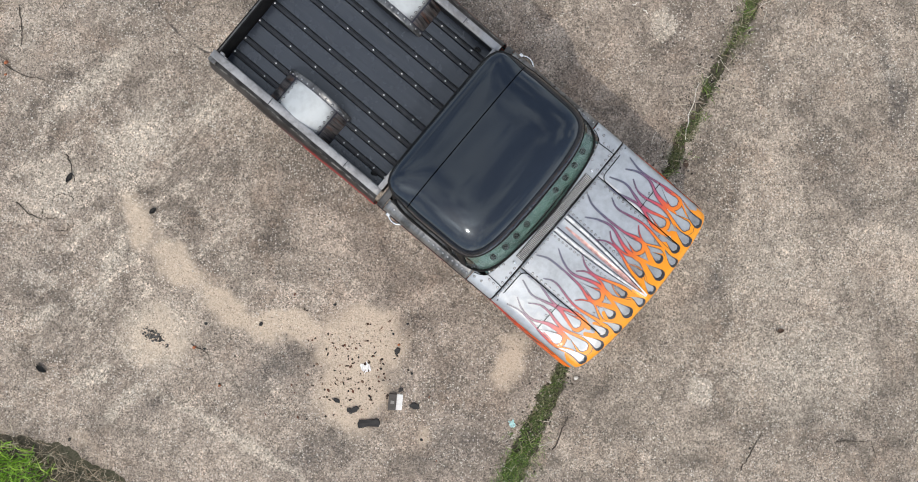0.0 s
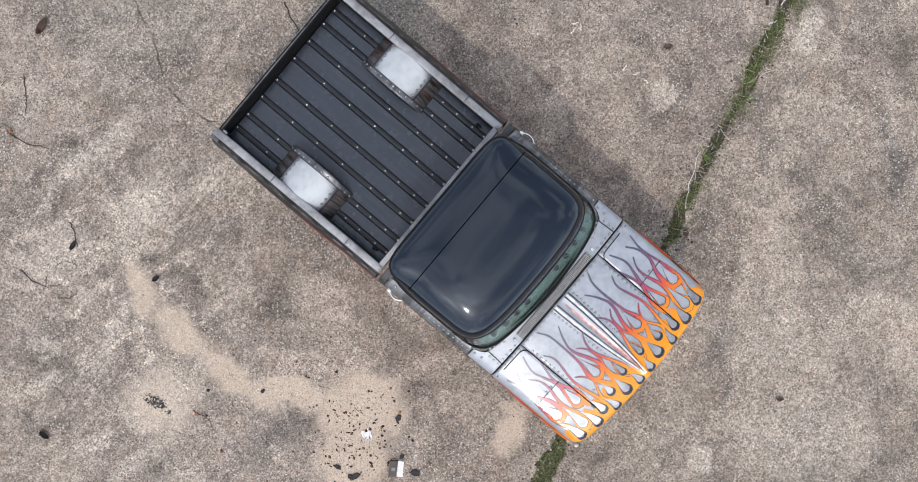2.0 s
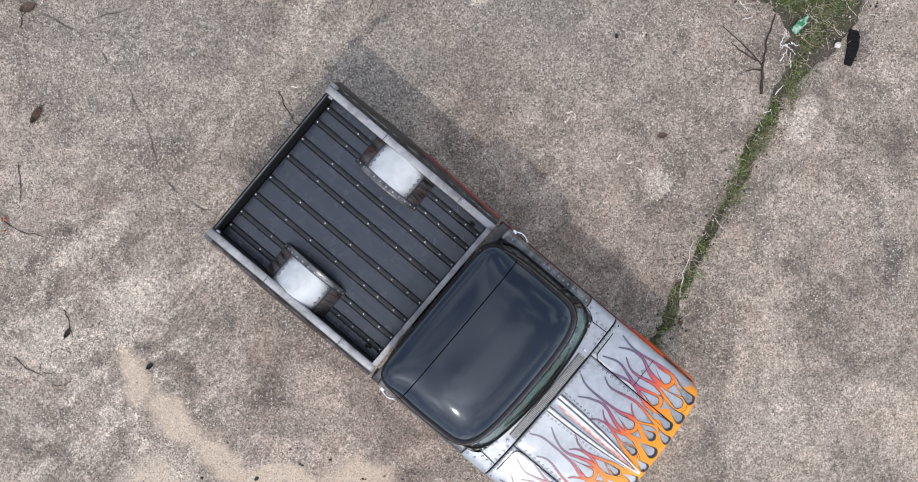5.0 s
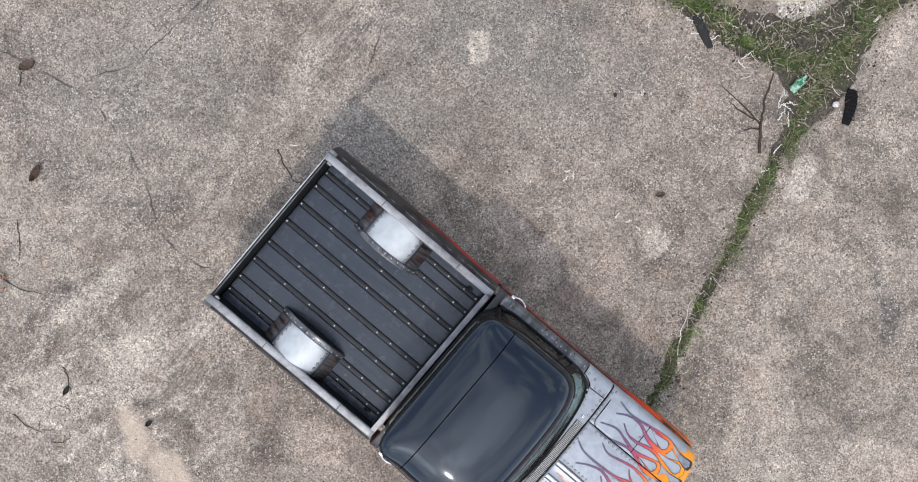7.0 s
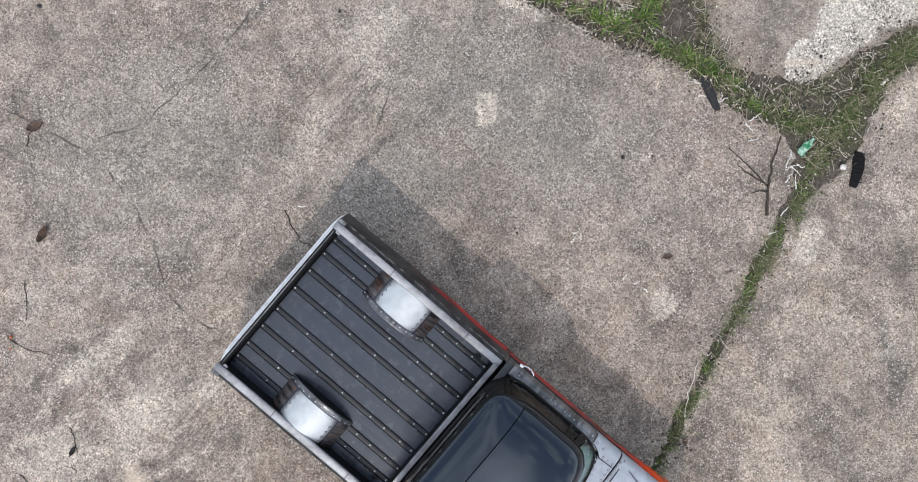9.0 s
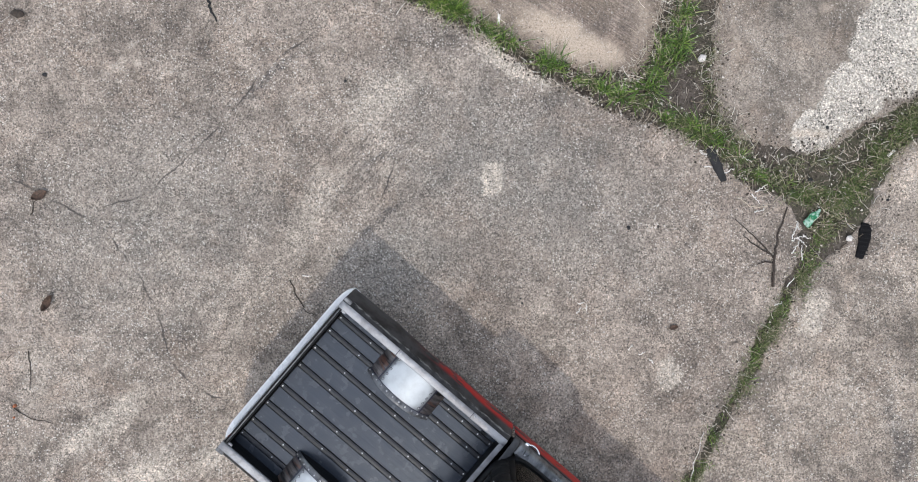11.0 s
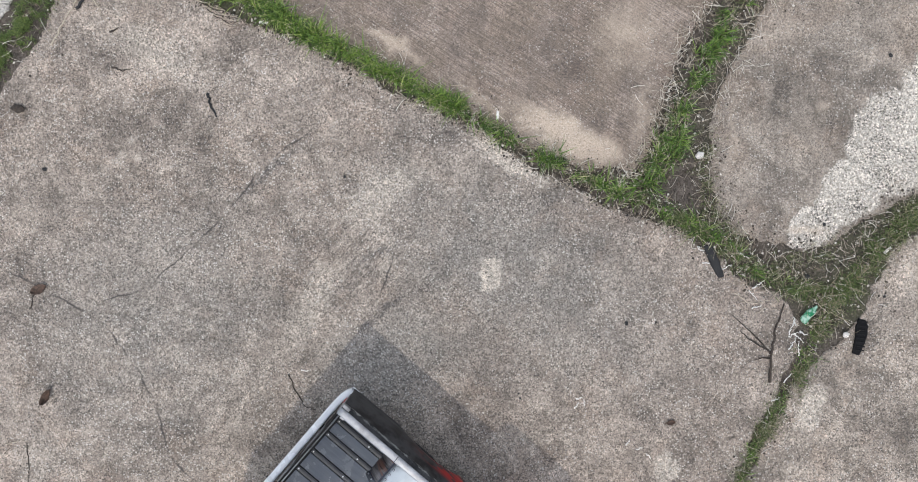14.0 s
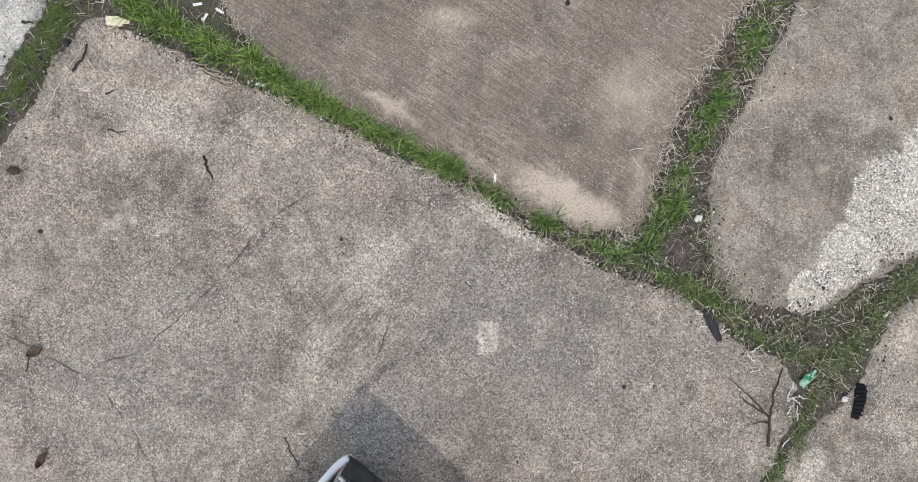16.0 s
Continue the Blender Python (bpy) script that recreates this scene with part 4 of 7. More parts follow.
    studs = [(-0.93 + 1.86 * k / 11, 0.560, 0.007) for k in range(12)] + [(u, 0.615 + 0.058 * k, 0.005) for u in (-0.50, 0.52) for k in range(5)]
    for u, y, h in studs:
        p = tub_at(u, y, h)
        dome(bm, p, 0.0120, 0.009, (p[0] - cx, 0, p[2] - zc))
        dome(rings_bm, p, 0.0170, 0.0035, (p[0] - cx, 0, p[2] - zc))
    part("tub_rivets", bm, M_RIVET, tub, "steel rivets on the tub")["kind"] = "stuff"
    part("rivet_ring", rings_bm, M_RING, tub, "dark rings round the rivets")["kind"] = "stuff"

# floor: planks between raised strips
STRIPS = (-0.755, -0.585, -0.362, -0.137, 0.137, 0.362, 0.587, 0.757)
edges = (-0.868, *STRIPS, 0.868)
floor_board = new("bed_floor")
floor_board.parent = truck
tagged(floor_board, "slate-painted plank bed floor with bolted strips")
for a, b in zip(edges, edges[1:]):
    la, lb = (0.0 if a == edges[0] else 0.031), (0.0 if b == edges[-1] else 0.031)
    box_part("plank", (-2.318, -0.335, a + la, b - lb, FLOOR - 0.03, FLOOR + rng.uniform(-0.001, 0.001)), M_BED, floor_board, bevel=0.003)
for y in STRIPS:
    bm = bmesh.new()
    prof = [(-0.022, -0.012), (-0.021, 0.006), (-0.012, 0.007), (-0.007, 0.011), (0.007, 0.011), (0.012, 0.007), (0.021, 0.006), (0.022, -0.012)]
    grid(bm, [[(x, y + d, FLOOR + h) for d, h in prof] for x in (-2.318, -0.335)])
    part("bed_strip", bm, M_STRIP, floor_board, "slate raised bed strip")
bm = bmesh.new()
for y in STRIPS:
    for x in (-2.300, -1.915, -1.590, -1.260, -0.890, -0.715, -0.513, -0.36):
        if abs(y) > 0.5 and -1.78 < x < -0.98:
            continue
        dome(bm, (x + rng.uniform(-0.006, 0.006), y, FLOOR + 0.011), 0.0095, 0.006)
part("strip_bolts", bm, plain("zinc_bolt", (0.92, 0.93, 0.94), 0.35, 0.0), floor_board, "bright bolt heads")["kind"] = "stuff"
box_part("bed_underframe", (-2.33, -0.33, -0.86, 0.86, 0.45, FLOOR - 0.035), M_UNDER, truck, "black bed underframe")

# bulkhead and tailgate
box_part("bulkhead", (-0.333, FRONT, -0.872, 0.872, FLOOR - 0.02, RIM - 0.006), M_BLACK, truck, "black front wall of the bed")
box_part("bulkhead_rail", (-0.338, FRONT + 0.002, -0.866, 0.866, RIM - 0.008, RIM + 0.003), M_RAIL, truck, "steel top rail of the bed front")
tailgate = box_part("tailgate", (-2.374, -2.332, -0.862, 0.862, 0.46, RIM - 0.018), M_RUBBER, truck, "black tailgate, closed", 0.008)
bm = bmesh.new()
tube(bm, [(-2.352, -0.855 + 1.71 * k / 12, RIM - 0.018) for k in range(13)], 0.0070, 8)
part("tailgate_cap", bm, M_SHOULDER, tailgate, "thin rolled steel edge", True)
bm = bmesh.new()
for k in range(3):
    add_box(bm, -2.380, -2.372, -0.6 + 0.45 * k, -0.3 + 0.45 * k, 0.55, 0.95, 0.004)
part("tailgate_panel", bm, M_SHOULDER, tailgate, "pressed gunmetal panels")
for s in (-1, 1):
    bm = bmesh.new()
    add_box(bm, -2.345, -2.285, s * 0.85 - 0.010, s * 0.85 + 0.010, RIM - 0.05, RIM - 0.025, 0.004)
    tube(bm, [(-2.33, s * 0.845, RIM - 0.02), (-2.31, s * 0.84, RIM - 0.045), (-2.29, s * 0.85, RIM - 0.03)], 0.006, 6)
    part("tailgate_latch", bm, M_RIVET, tailgate, "steel tailgate latch")
    box_part("rear_post", (BACK - 0.004, -2.30, s * 0.925 - 0.055, s * 0.925 + 0.055, 0.46, RIM - 0.012), M_SHOULDER, truck, "gunmetal rear bed post", 0.01)
    bm = bmesh.new()
    dome(bm, (BACK - 0.004, s * 0.925, 0.70), 0.045, 0.008, (-1, 0, 0), 14)
    part("tail_lamp", bm, plain("red_lens", (0.35, 0.01, 0.01), 0.2, 0, 0.1, 20), truck, "red round tail lamp", True)

# rear bumper: a curved bar; near-white colour stands in for chrome's sky reflection
bm = bmesh.new()
prof = [(0.05, 0.43), (-0.020, 0.435), (-0.036, 0.46), (-0.040, 0.52), (-0.036, 0.562), (-0.026, 0.576), (-0.010, 0.582), (0.020, 0.584), (0.034, 0.580), (0.040, 0.565)]
rows = []
for k in range(41):
    y = -1.02 + 2.04 * k / 40
    back = -2.434 + 0.06 * abs(y / 1.02) ** 14
    rows.append([(back + dx, y, z) for dx, z in prof])
grid(bm, rows)
bmesh.ops.recalc_face_normals(bm, faces=bm.faces)
bumper = part("rear_bumper", bm, plain("bumper_reflection_white", (0.90, 0.91, 0.92), 0.25, 0.1, 0.04, 8, 0.6), truck, "rear bumper bar, chrome's sky reflection painted near-white", True)
bumper.modifiers.new("thickness", "SOLIDIFY").thickness = 0.006
for s in (-1, 1):
    box_part("bumper_bracket", (-2.42, -2.25, s * 0.5 - 0.03, s * 0.5 + 0.03, 0.45, 0.50), M_UNDER, truck, "black bumper bracket")

# front face: grille bar and lamps below the rolled nose
bm = bmesh.new()
prof = [(0.0, 0.40), (0.045, 0.42), (0.055, 0.47), (0.045, 0.52), (0.0, 0.54)]
grid(bm, [[(nose_at(-0.97 + 1.94 * k / 40) - 0.02 + dx, -0.97 + 1.94 * k / 40, z) for dx, z in prof] for k in range(41)])
part("front_bumper", bm, M_FLAME, truck, "orange front bumper bar", True)

# wheels
for cx in WHEEL_X:
    for s in (-1, 1):
        wheel = new("wheel")
        wheel.parent = truck
        wheel.matrix_basis = pose(cx, s * 0.80, WHEEL_R)
        bm = bmesh.new()
        prof = [(0.24, -0.10), (0.31, -0.105), (0.338, -0.085), (0.345, -0.04), (0.345, 0.04), (0.338, 0.085), (0.31, 0.105), (0.24, 0.10)]
        grid(bm, [[(r * math.cos(t), w, r * math.sin(t)) for r, w in prof] for t in [2 * math.pi * k / 40 for k in range(41)]])
        part("tyre", bm, M_TYRE, wheel, "black rubber tyre", True)
        bm = bmesh.new()
        prof = [(0.02, 0.06 * s), (0.10, 0.07 * s), (0.16, 0.03 * s), (0.225, 0.05 * s), (0.245, 0.09 * s), (0.245, -0.09 * s)]
        grid(bm, [[(r * math.cos(t), w, r * math.sin(t)) for r, w in prof] for t in [2 * math.pi * k / 32 for k in range(33)]])
        part("rim", bm, M_CHROME, wheel, "steel wheel rim", True)
box_part("chassis", (-2.2, 2.2, -0.42, 0.42, 0.30, 0.44), M_UNDER, truck, "black chassis frame", 0.01)

# ---- ground: soil sheet, concrete slabs, joints with grass ----
def soil_material():
    n = Nodes("joint_soil", 0.95)
    f = n.noise(9, 6, 0.65)
    c = n.mix(n.span(f, 0.3, 0.7), (0.042, 0.033, 0.027), (0.125, 0.100, 0.082))
    crumbs = n.cells(70, "Color")
    c = n.mix(0.35, c, n.mix(n.span(crumbs, 0.2, 0.9), (0.03, 0.024, 0.02), (0.24, 0.21, 0.18)))
    far = n.span(n.noise(0.35, 4), 0.42, 0.62)
    c = n.mix(n.math("MULTIPLY", far, 0.5), c, (0.06, 0.075, 0.03))
    n.bump(n.noise(60, 5), 0.012)
    return n.done(c)


# x, y, half length, half width, turn, softness, strength
SAND = ((-3.16, 0.22, 0.46, 0.24, 110, 0.9, 0.55), (-2.72, -0.28, 0.55, 0.26, 132, 0.9, 0.6), (-2.15, -0.76, 0.58, 0.24, 146, 0.9, 0.72), (-1.55, -0.98, 0.55, 0.20, 178, 0.9, 0.75),
        (-0.72, -1.15, 0.62, 0.48, 0, 0.75, 0.95), (-0.82, -1.72, 0.52, 0.50, 60, 0.85, 0.75), (0.95, -1.36, 0.26, 0.46, -25, 0.6, 0.6), (-2.98, -1.05, 0.62, 0.52, 10, 0.95, 0.45),
        (-0.06, -2.22, 0.15, 0.22, -20, 0.7, 0.45), (-3.75, -2.30, 0.8, 0.20, -35, 0.9, 0.3))
SAND_BROWN = ((1.50, 6.00, 0.95, 0.30, -28, 1.0, 0.56), (0.60, 6.40, 0.7, 0.16, -35, 1.0, 0.34), (2.30, 6.3, 0.22, 0.7, -12, 1.0, 0.36), (2.2, 7.1, 0.75, 0.75, 30, 1.0, 0.36), (-0.4, 6.95, 0.7, 0.12, -30, 1.0, 0.42), (0.2, 7.9, 0.5, 0.3, 0, 1.0, 0.4))
SAND_GREY = ((3.30, 6.0, 0.14, 0.8, -8, 1.0, 0.3), (4.15, 4.95, 0.4, 0.12, 10, 1.0, 0.4), (4.3, 6.3, 0.3, 0.2, 30, 1.0, 0.35))
PALE = ((2.61, 2.34, 0.13, 0.20, 0, 0.6, 0.75), (0.66, 4.46, 0.11, 0.20, -8, 0.5, 0.85), (4.20, 3.00, 0.30, 0.14, 70, 0.6, 0.85), (3.03, -1.73, 0.14, 0.18, 10, 0.6, 0.6),
        (-3.70, -1.52, 0.20, 0.09, 25, 0.2, 0.55), (-3.15, 1.05, 0.75, 0.40, 50, 1.0, 0.45), (-4.05, 0.6, 0.55, 0.5, 60, 1.0, 0.4), (-2.45, 1.35, 0.5, 0.26, 30, 1.0, 0.35),
        (-1.25, 4.15, 0.95, 0.34, 58, 1.0, 0.3), (-0.55, 5.35, 0.8, 0.35, 35, 1.0, 0.35), (0.90, 5.70, 0.55, 0.16, -28, 0.8, 0.5), (3.9, -0.3, 0.9, 0.7, 20, 1.0, 0.25), (-3.0, 6.9, 1.2, 0.4, -30, 1.0, 0.3),
        (-4.3, 2.3, 0.8, 0.4, 80, 1.0, 0.25), (2.85, 1.0, 0.18, 0.9, -30, 1.0, 0.3), (4.1, -1.5, 1.4, 1.1, 10, 1.0, 0.30),
        (-3.0, -1.05, 0.55, 0.45, 20, 0.9, 0.55), (-2.2, -2.15, 1.3, 0.10, -30, 1.0, 0.5), (-1.7, -2.5, 1.1, 0.08, -28, 1.0, 0.45), (-3.45, -0.25, 0.6, 0.14, 62, 1.0, 0.45), (-3.35, -1.8, 0.5, 0.12, 42, 1.0, 0.45),
        (-4.25, -0.85, 0.4, 0.16, 30, 1.0, 0.4), (-3.6, 1.75, 0.9, 0.22, 38, 1.0, 0.4), (-2.0, 1.75, 0.5, 0.12, 35, 1.0, 0.4), (1.1, 2.6, 0.8, 0.4, 30, 1.0, 0.2))
STAIN = ((-1.80, -1.50, 0.75, 0.45, 40, 1.0, 0.45), (-1.3, -2.45, 0.9, 0.4, 10, 1.0, 0.4), (-1.07, 0.63, 0.6, 0.35, -35, 1.0, 0.30), (-2.2, 0.95, 0.45, 0.3, 0, 1.0, 0.35), (3.25, -0.45, 0.20, 0.55, -20, 0.9, 0.4),
         (5.15, 1.6, 0.14, 0.75, 12, 0.8, 0.45), (0.3, -2.3, 0.9, 0.5, 20, 1.0, 0.35), (-0.55, 4.05, 0.55, 0.08, 38, 1.0, 0.6), (-0.55, 4.72, 0.62, 0.07, 24, 1.0, 0.6), (-1.75, 5.55, 0.85, 0.10, 42, 1.0, 0.5),
         (-0.9, 4.35, 0.9, 0.35, 45, 1.0, 0.30), (0.6, 3.4, 1.5, 0.7, -20, 1.0, 0.30), (-2.9, 2.9, 1.0, 0.6, 30, 1.0, 0.25), (2.3, 3.5, 1.0, 0.5, -40, 1.0, 0.25), (-3.1, -1.9, 0.5, 0.25, 30, 1.0, 0.35), (-4.3, -0.4, 0.5, 0.35, 0, 1.0, 0.35),
         (0.1, 6.0, 1.0, 0.3, -25, 1.0, 0.35), (4.7, 0.4, 0.25, 0.8, 15, 1.0, 0.3))
# worn-through rim of the grey slab: x, y, half length, half width, turn
WORN = ((4.20, 4.98, 0.40, 0.30, 30), (4.66, 5.45, 0.75, 0.42, 50), (5.15, 5.95, 0.85, 0.72, 40), (5.9, 6.45, 1.1, 0.9, 40), (7.0, 7.2, 1.3, 0.9, 40))
# hairline cracks: from x, y to x, y
CRACKS = ((-4.70, 4.50, -4.28, 4.29), (-4.28, 4.29, -3.60, 3.92), (-3.60, 3.92, -3.25, 3.46), (-3.25, 3.46, -3.00, 3.02), (-3.00, 3.02, -2.86, 2.44), (-2.86, 2.44, -2.56, 2.15), (-2.56, 2.15, -2.20, 1.97),
          (-3.66, 4.12, -3.12, 4.27), (-3.12, 4.27, -2.58, 4.75), (-2.58, 4.75, -2.22, 5.12), (-2.22, 5.12, -1.80, 5.66), (-1.80, 5.66, -1.20, 6.10), (-0.60, 4.10, -0.35, 4.75))


def concrete(name, base=(0.284, 0.237, 0.198), pebbles=1.0, marks=True, brown=0.0, broom=0.0, sand=(), worn=()):
    n = Nodes(name, 0.88)
    dark = tuple(c * 0.50 for c in base)
    light = tuple(min(1, c * 1.55) for c in base)
    # slow drifts of tone, then ragged blotches
    drift = n.noise(0.75, 6, 0.6, 0.8)
    blotch = n.noise(2.4, 9, 0.64, 0.7)
    tone = n.math("ADD", n.math("MULTIPLY", drift, 0.42), n.math("MULTIPLY", blotch, 0.58))
    c = n.mix(n.span(tone, 0.38, 0.63, smooth=False), dark, light)
    # rosy and cool drifts
    rosy = n.span(n.noise(1.9, 6, 0.7, 0.5), 0.50, 0.64, 0, 0.30)
    c = n.mix(rosy, c, tuple(b * k for b, k in zip(base, (1.20, 1.06, 0.97))))
    cool = n.span(n.noise(1.1, 7, 0.7, 1.0, n.stretch(1, 1, 1, 70)), 0.54, 0.66, 0, 0.35)
    c = n.mix(cool, c, tuple(b * k for b, k in zip(base, (0.78, 0.78, 0.80))))
    if brown:
        c = n.mix(n.span(n.noise(1.5, 6, 0.65, 0.8), 0.40, 0.58, 0, brown), c, (0.250, 0.196, 0.152))
    broad = n.warped(1.7, 0.50, 6)
    near = n.warped(4.5, 0.26, 7)
    ragged = n.noise(7, 9, 0.68, 0.8)
    flecks = n.span(n.noise(24, 5, 0.7), 0.36, 0.56, 0.30, 1.0)
    if marks:
        # weathered grey-green middle of the large slab
        weathered = n.math("MAXIMUM", n.spot(broad, 0.9, 4.5, 2.8, 1.5, -28, 0.9), n.math("MAXIMUM", n.spot(broad, -0.4, 3.6, 1.6, 0.9, 30, 0.9), n.math("MULTIPLY", n.spot(broad, -3.0, 4.0, 2.4, 1.9, 20, 0.9), 0.8)))
        c = n.mix(n.math("MULTIPLY", weathered, n.span(ragged, 0.30, 0.60, 0.35, 0.75)), c, (0.252, 0.233, 0.208))
        for spots, colour, w, lo, hi in ((STAIN, (0.115, 0.104, 0.096), broad, 0.30, 0.85), (PALE, (0.55, 0.485, 0.41), near, 0.22, 0.62)):
            whole = None
            for x, y, rx, ry, turn, soft, k in spots:
                f = n.math("MULTIPLY", n.spot(w, x, y, rx * 1.35, ry * 1.35, turn, soft), min(1.0, k * 1.9))
                whole = f if whole is None else n.math("MAXIMUM", whole, f)
            f = n.math("SUBTRACT", n.math("MULTIPLY", whole, 1.25), n.math("MULTIPLY", ragged, 0.9))
            c = n.mix(n.math("MULTIPLY", n.span(f, lo - 0.45, hi - 0.05, 0, 0.9), flecks), c, colour)
        # scoured streaks where the cream has worn off
        scour = n.span(n.noise(4.2, 9, 0.68, 0.6, n.stretch(0.8, 1.2, 1, 42)), 0.48, 0.62)
        area = n.math("MAXIMUM", n.span(n.noise(0.9, 3), 0.52, 0.66, 0, 0.5), n.math("MAXIMUM", n.spot(broad, -3.4, 0.3, 2.4, 2.6, 20, 0.8), n.math("MULTIPLY", n.spot(broad, -2.6, 3.2, 2.0, 2.6, 20, 0.9), 0.45)))
        c = n.mix(n.math("MULTIPLY", n.math("MULTIPLY", n.math("MULTIPLY", scour, area), flecks), 0.75), c, (0.66, 0.575, 0.485))
    if broom:
        lines = n.noise(34, 3, 0.5, 0.4, n.stretch(0.07, 2.4, 1, -32))
        c = n.mix(n.span(lines, 0.42, 0.60, 0, broom), c, dark)
    if marks:
        # strokes where the wet surface was worked
        lines = n.noise(15, 5, 0.6, 1.0, n.stretch(0.13, 2.0, 1, 48))
        area = None
        for x, y, rx, ry, turn in ((-0.7, 4.6, 1.2, 0.85, 45), (-2.6, 1.0, 1.3, 0.7, 50), (-3.6, -1.2, 0.9, 1.0, 40), (-2.4, -1.9, 0.9, 0.5, -30)):
            f = n.spot(broad, x, y, rx, ry, turn, 0.9)
            area = f if area is None else n.math("MAXIMUM", area, f)
        c = n.mix(n.math("MULTIPLY", area, n.span(lines, 0.51, 0.60, 0, 0.50)), c, dark)
        c = n.mix(n.math("MULTIPLY", area, n.span(lines, 0.48, 0.40, 0, 0.45)), c, light)
    if worn:
        whole = None
        for x, y, rx, ry, turn in worn:
            f = n.spot(near, x, y, rx, ry, turn, 0.5)
            whole = f if whole is None else n.math("MAXIMUM", whole, f)
        bare = n.span(n.math("SUBTRACT", n.math("MULTIPLY", whole, 1.25), n.math("MULTIPLY", ragged, 1.15)), -0.10, 0.22)
        chip, gap = n.flat_cells(64)
        pale_stone = n.mix(n.span(chip[0], 0.0, 1.0, smooth=False), (0.34, 0.30, 0.25), (0.74, 0.68, 0.60))
        hole = n.math("MULTIPLY", n.span(n.noise(46, 3, 0.6, 0.6), 0.545, 0.60), n.span(n.noise(3.4, 7, 0.7), 0.40, 0.54))
        pale_stone = n.mix(hole, pale_stone, (0.05, 0.045, 0.04))
        c = n.mix(bare, c, pale_stone)
    # exposed aggregate: sand grains, dark pits, pale pebbles
    tiny, tiny_gap = n.flat_cells(72)
    gain = n.span(tiny[2], 0.0, 1.0, 1.0 - 0.54 * pebbles, 1.0 + 0.54 * pebbles, smooth=False)
    patchy = n.span(n.noise(4.5, 6, 0.7, 0.5), 0.40, 0.60, 0.55, 1.0)
    gain = n.math("ADD", n.math("MULTIPLY", n.math("SUBTRACT", gain, 1.0), patchy), 1.0)
    soft = n.span(n.noise(70, 5, 0.75), 0.3, 0.7, 0.62, 1.38, smooth=False)
    lumps = n.span(n.noise(36, 4, 0.65), 0.38, 0.62, 1.0 - 0.18 * pebbles, 1.0 + 0.18 * pebbles, smooth=False)
    mottle = n.span(n.noise(11, 7, 0.82, 0.5), 0.36, 0.64, 1.0 - 0.22 * pebbles, 1.0 + 0.22 * pebbles, smooth=False)
    both = n.math("MULTIPLY", n.math("MULTIPLY", gain, soft), n.math("MULTIPLY", lumps, mottle))
    g = n.add("ShaderNodeCombineColor")
    for k in range(3):
        n.put(both, g.inputs[k])
    c = n.mix(1.0, c, g.outputs[0], "MULTIPLY")
    thick = n.span(n.noise(1.6, 6, 0.7), 0.38, 0.60, 0.2, 1.0)
    pale = pits = None
    for scale, share, size in ((23, 0.945, 0.26), (37, 0.905, 0.36), (60, 0.87, 0.46)):
        pick, gap = n.flat_cells(scale)
        spot = n.span(gap, size, size * 0.65)
        p = n.math("MULTIPLY", n.math("MULTIPLY", n.span(pick[0], share, share + 0.03), spot), n.span(pick[2], 0.0, 1.0, 0.3, 1.0, smooth=False))
        d = n.math("MULTIPLY", n.math("MULTIPLY", n.span(pick[1], share - 0.05, share - 0.02), spot), n.span(pick[2], 0.0, 1.0, 1.0, 0.3, smooth=False))
        pale = p if pale is None else n.math("MAXIMUM", pale, p)
        pits = d if pits is None else n.math("MAXIMUM", pits, d)
    pale = n.math("MULTIPLY", pale, thick)
    c = n.mix(n.math("MULTIPLY", pits, 0.85 * pebbles), c, (0.055, 0.048, 0.043))
    c = n.mix(n.math("MULTIPLY", pale, 0.92 * pebbles), c, (0.76, 0.72, 0.66))
    # sand lying over the aggregate
    whole = None
    drifted = n.warped(3.2, 0.50, 7)
    for x, y, rx, ry, turn, soft, k in sand:
        f = n.math("MULTIPLY", n.spot(drifted, x, y, rx * 1.5, ry * 1.5, turn, 1.0), min(1.0, k * 1.35))
        whole = f if whole is None else n.math("MAXIMUM", whole, f)
    if whole is not None:
        dusty = n.mix(n.span(n.noise(55, 6, 0.85), 0.3, 0.7), (0.42, 0.33, 0.25), (0.82, 0.68, 0.545))
        thin = n.math("ADD", n.math("MULTIPLY", n.noise(5.5, 9, 0.78, 0.4), 0.62), n.math("MULTIPLY", n.noise(40, 4, 0.8), 0.30))
        bare = n.math("SUBTRACT", n.math("MULTIPLY", whole, 1.15), thin)
        c = n.mix(n.span(bare, -0.20, 0.38, 0, 0.80), c, dusty)
        c = n.mix(n.math("MULTIPLY", n.math("MULTIPLY", pits, 0.7), whole), c, (0.10, 0.08, 0.06))
        c = n.mix(n.math("MULTIPLY", n.math("MULTIPLY", pale, 0.7), whole), c, (0.80, 0.75, 0.68))
    if marks:
        wig = n.warped(6.0, 0.11, 7)
        whole = None
        for x0, y0, x1, y1 in CRACKS:
            f = n.spot(wig, (x0 + x1) / 2, (y0 + y1) / 2, math.hypot(x1 - x0, y1 - y0) * 0.62, 0.017, math.degrees(math.atan2(y1 - y0, x1 - x0)), 0.9)
            whole = f if whole is None else n.math("MAXIMUM", whole, f)
        gaps = n.span(n.noise(7, 3), 0.34, 0.50, 0.70, 1.0)
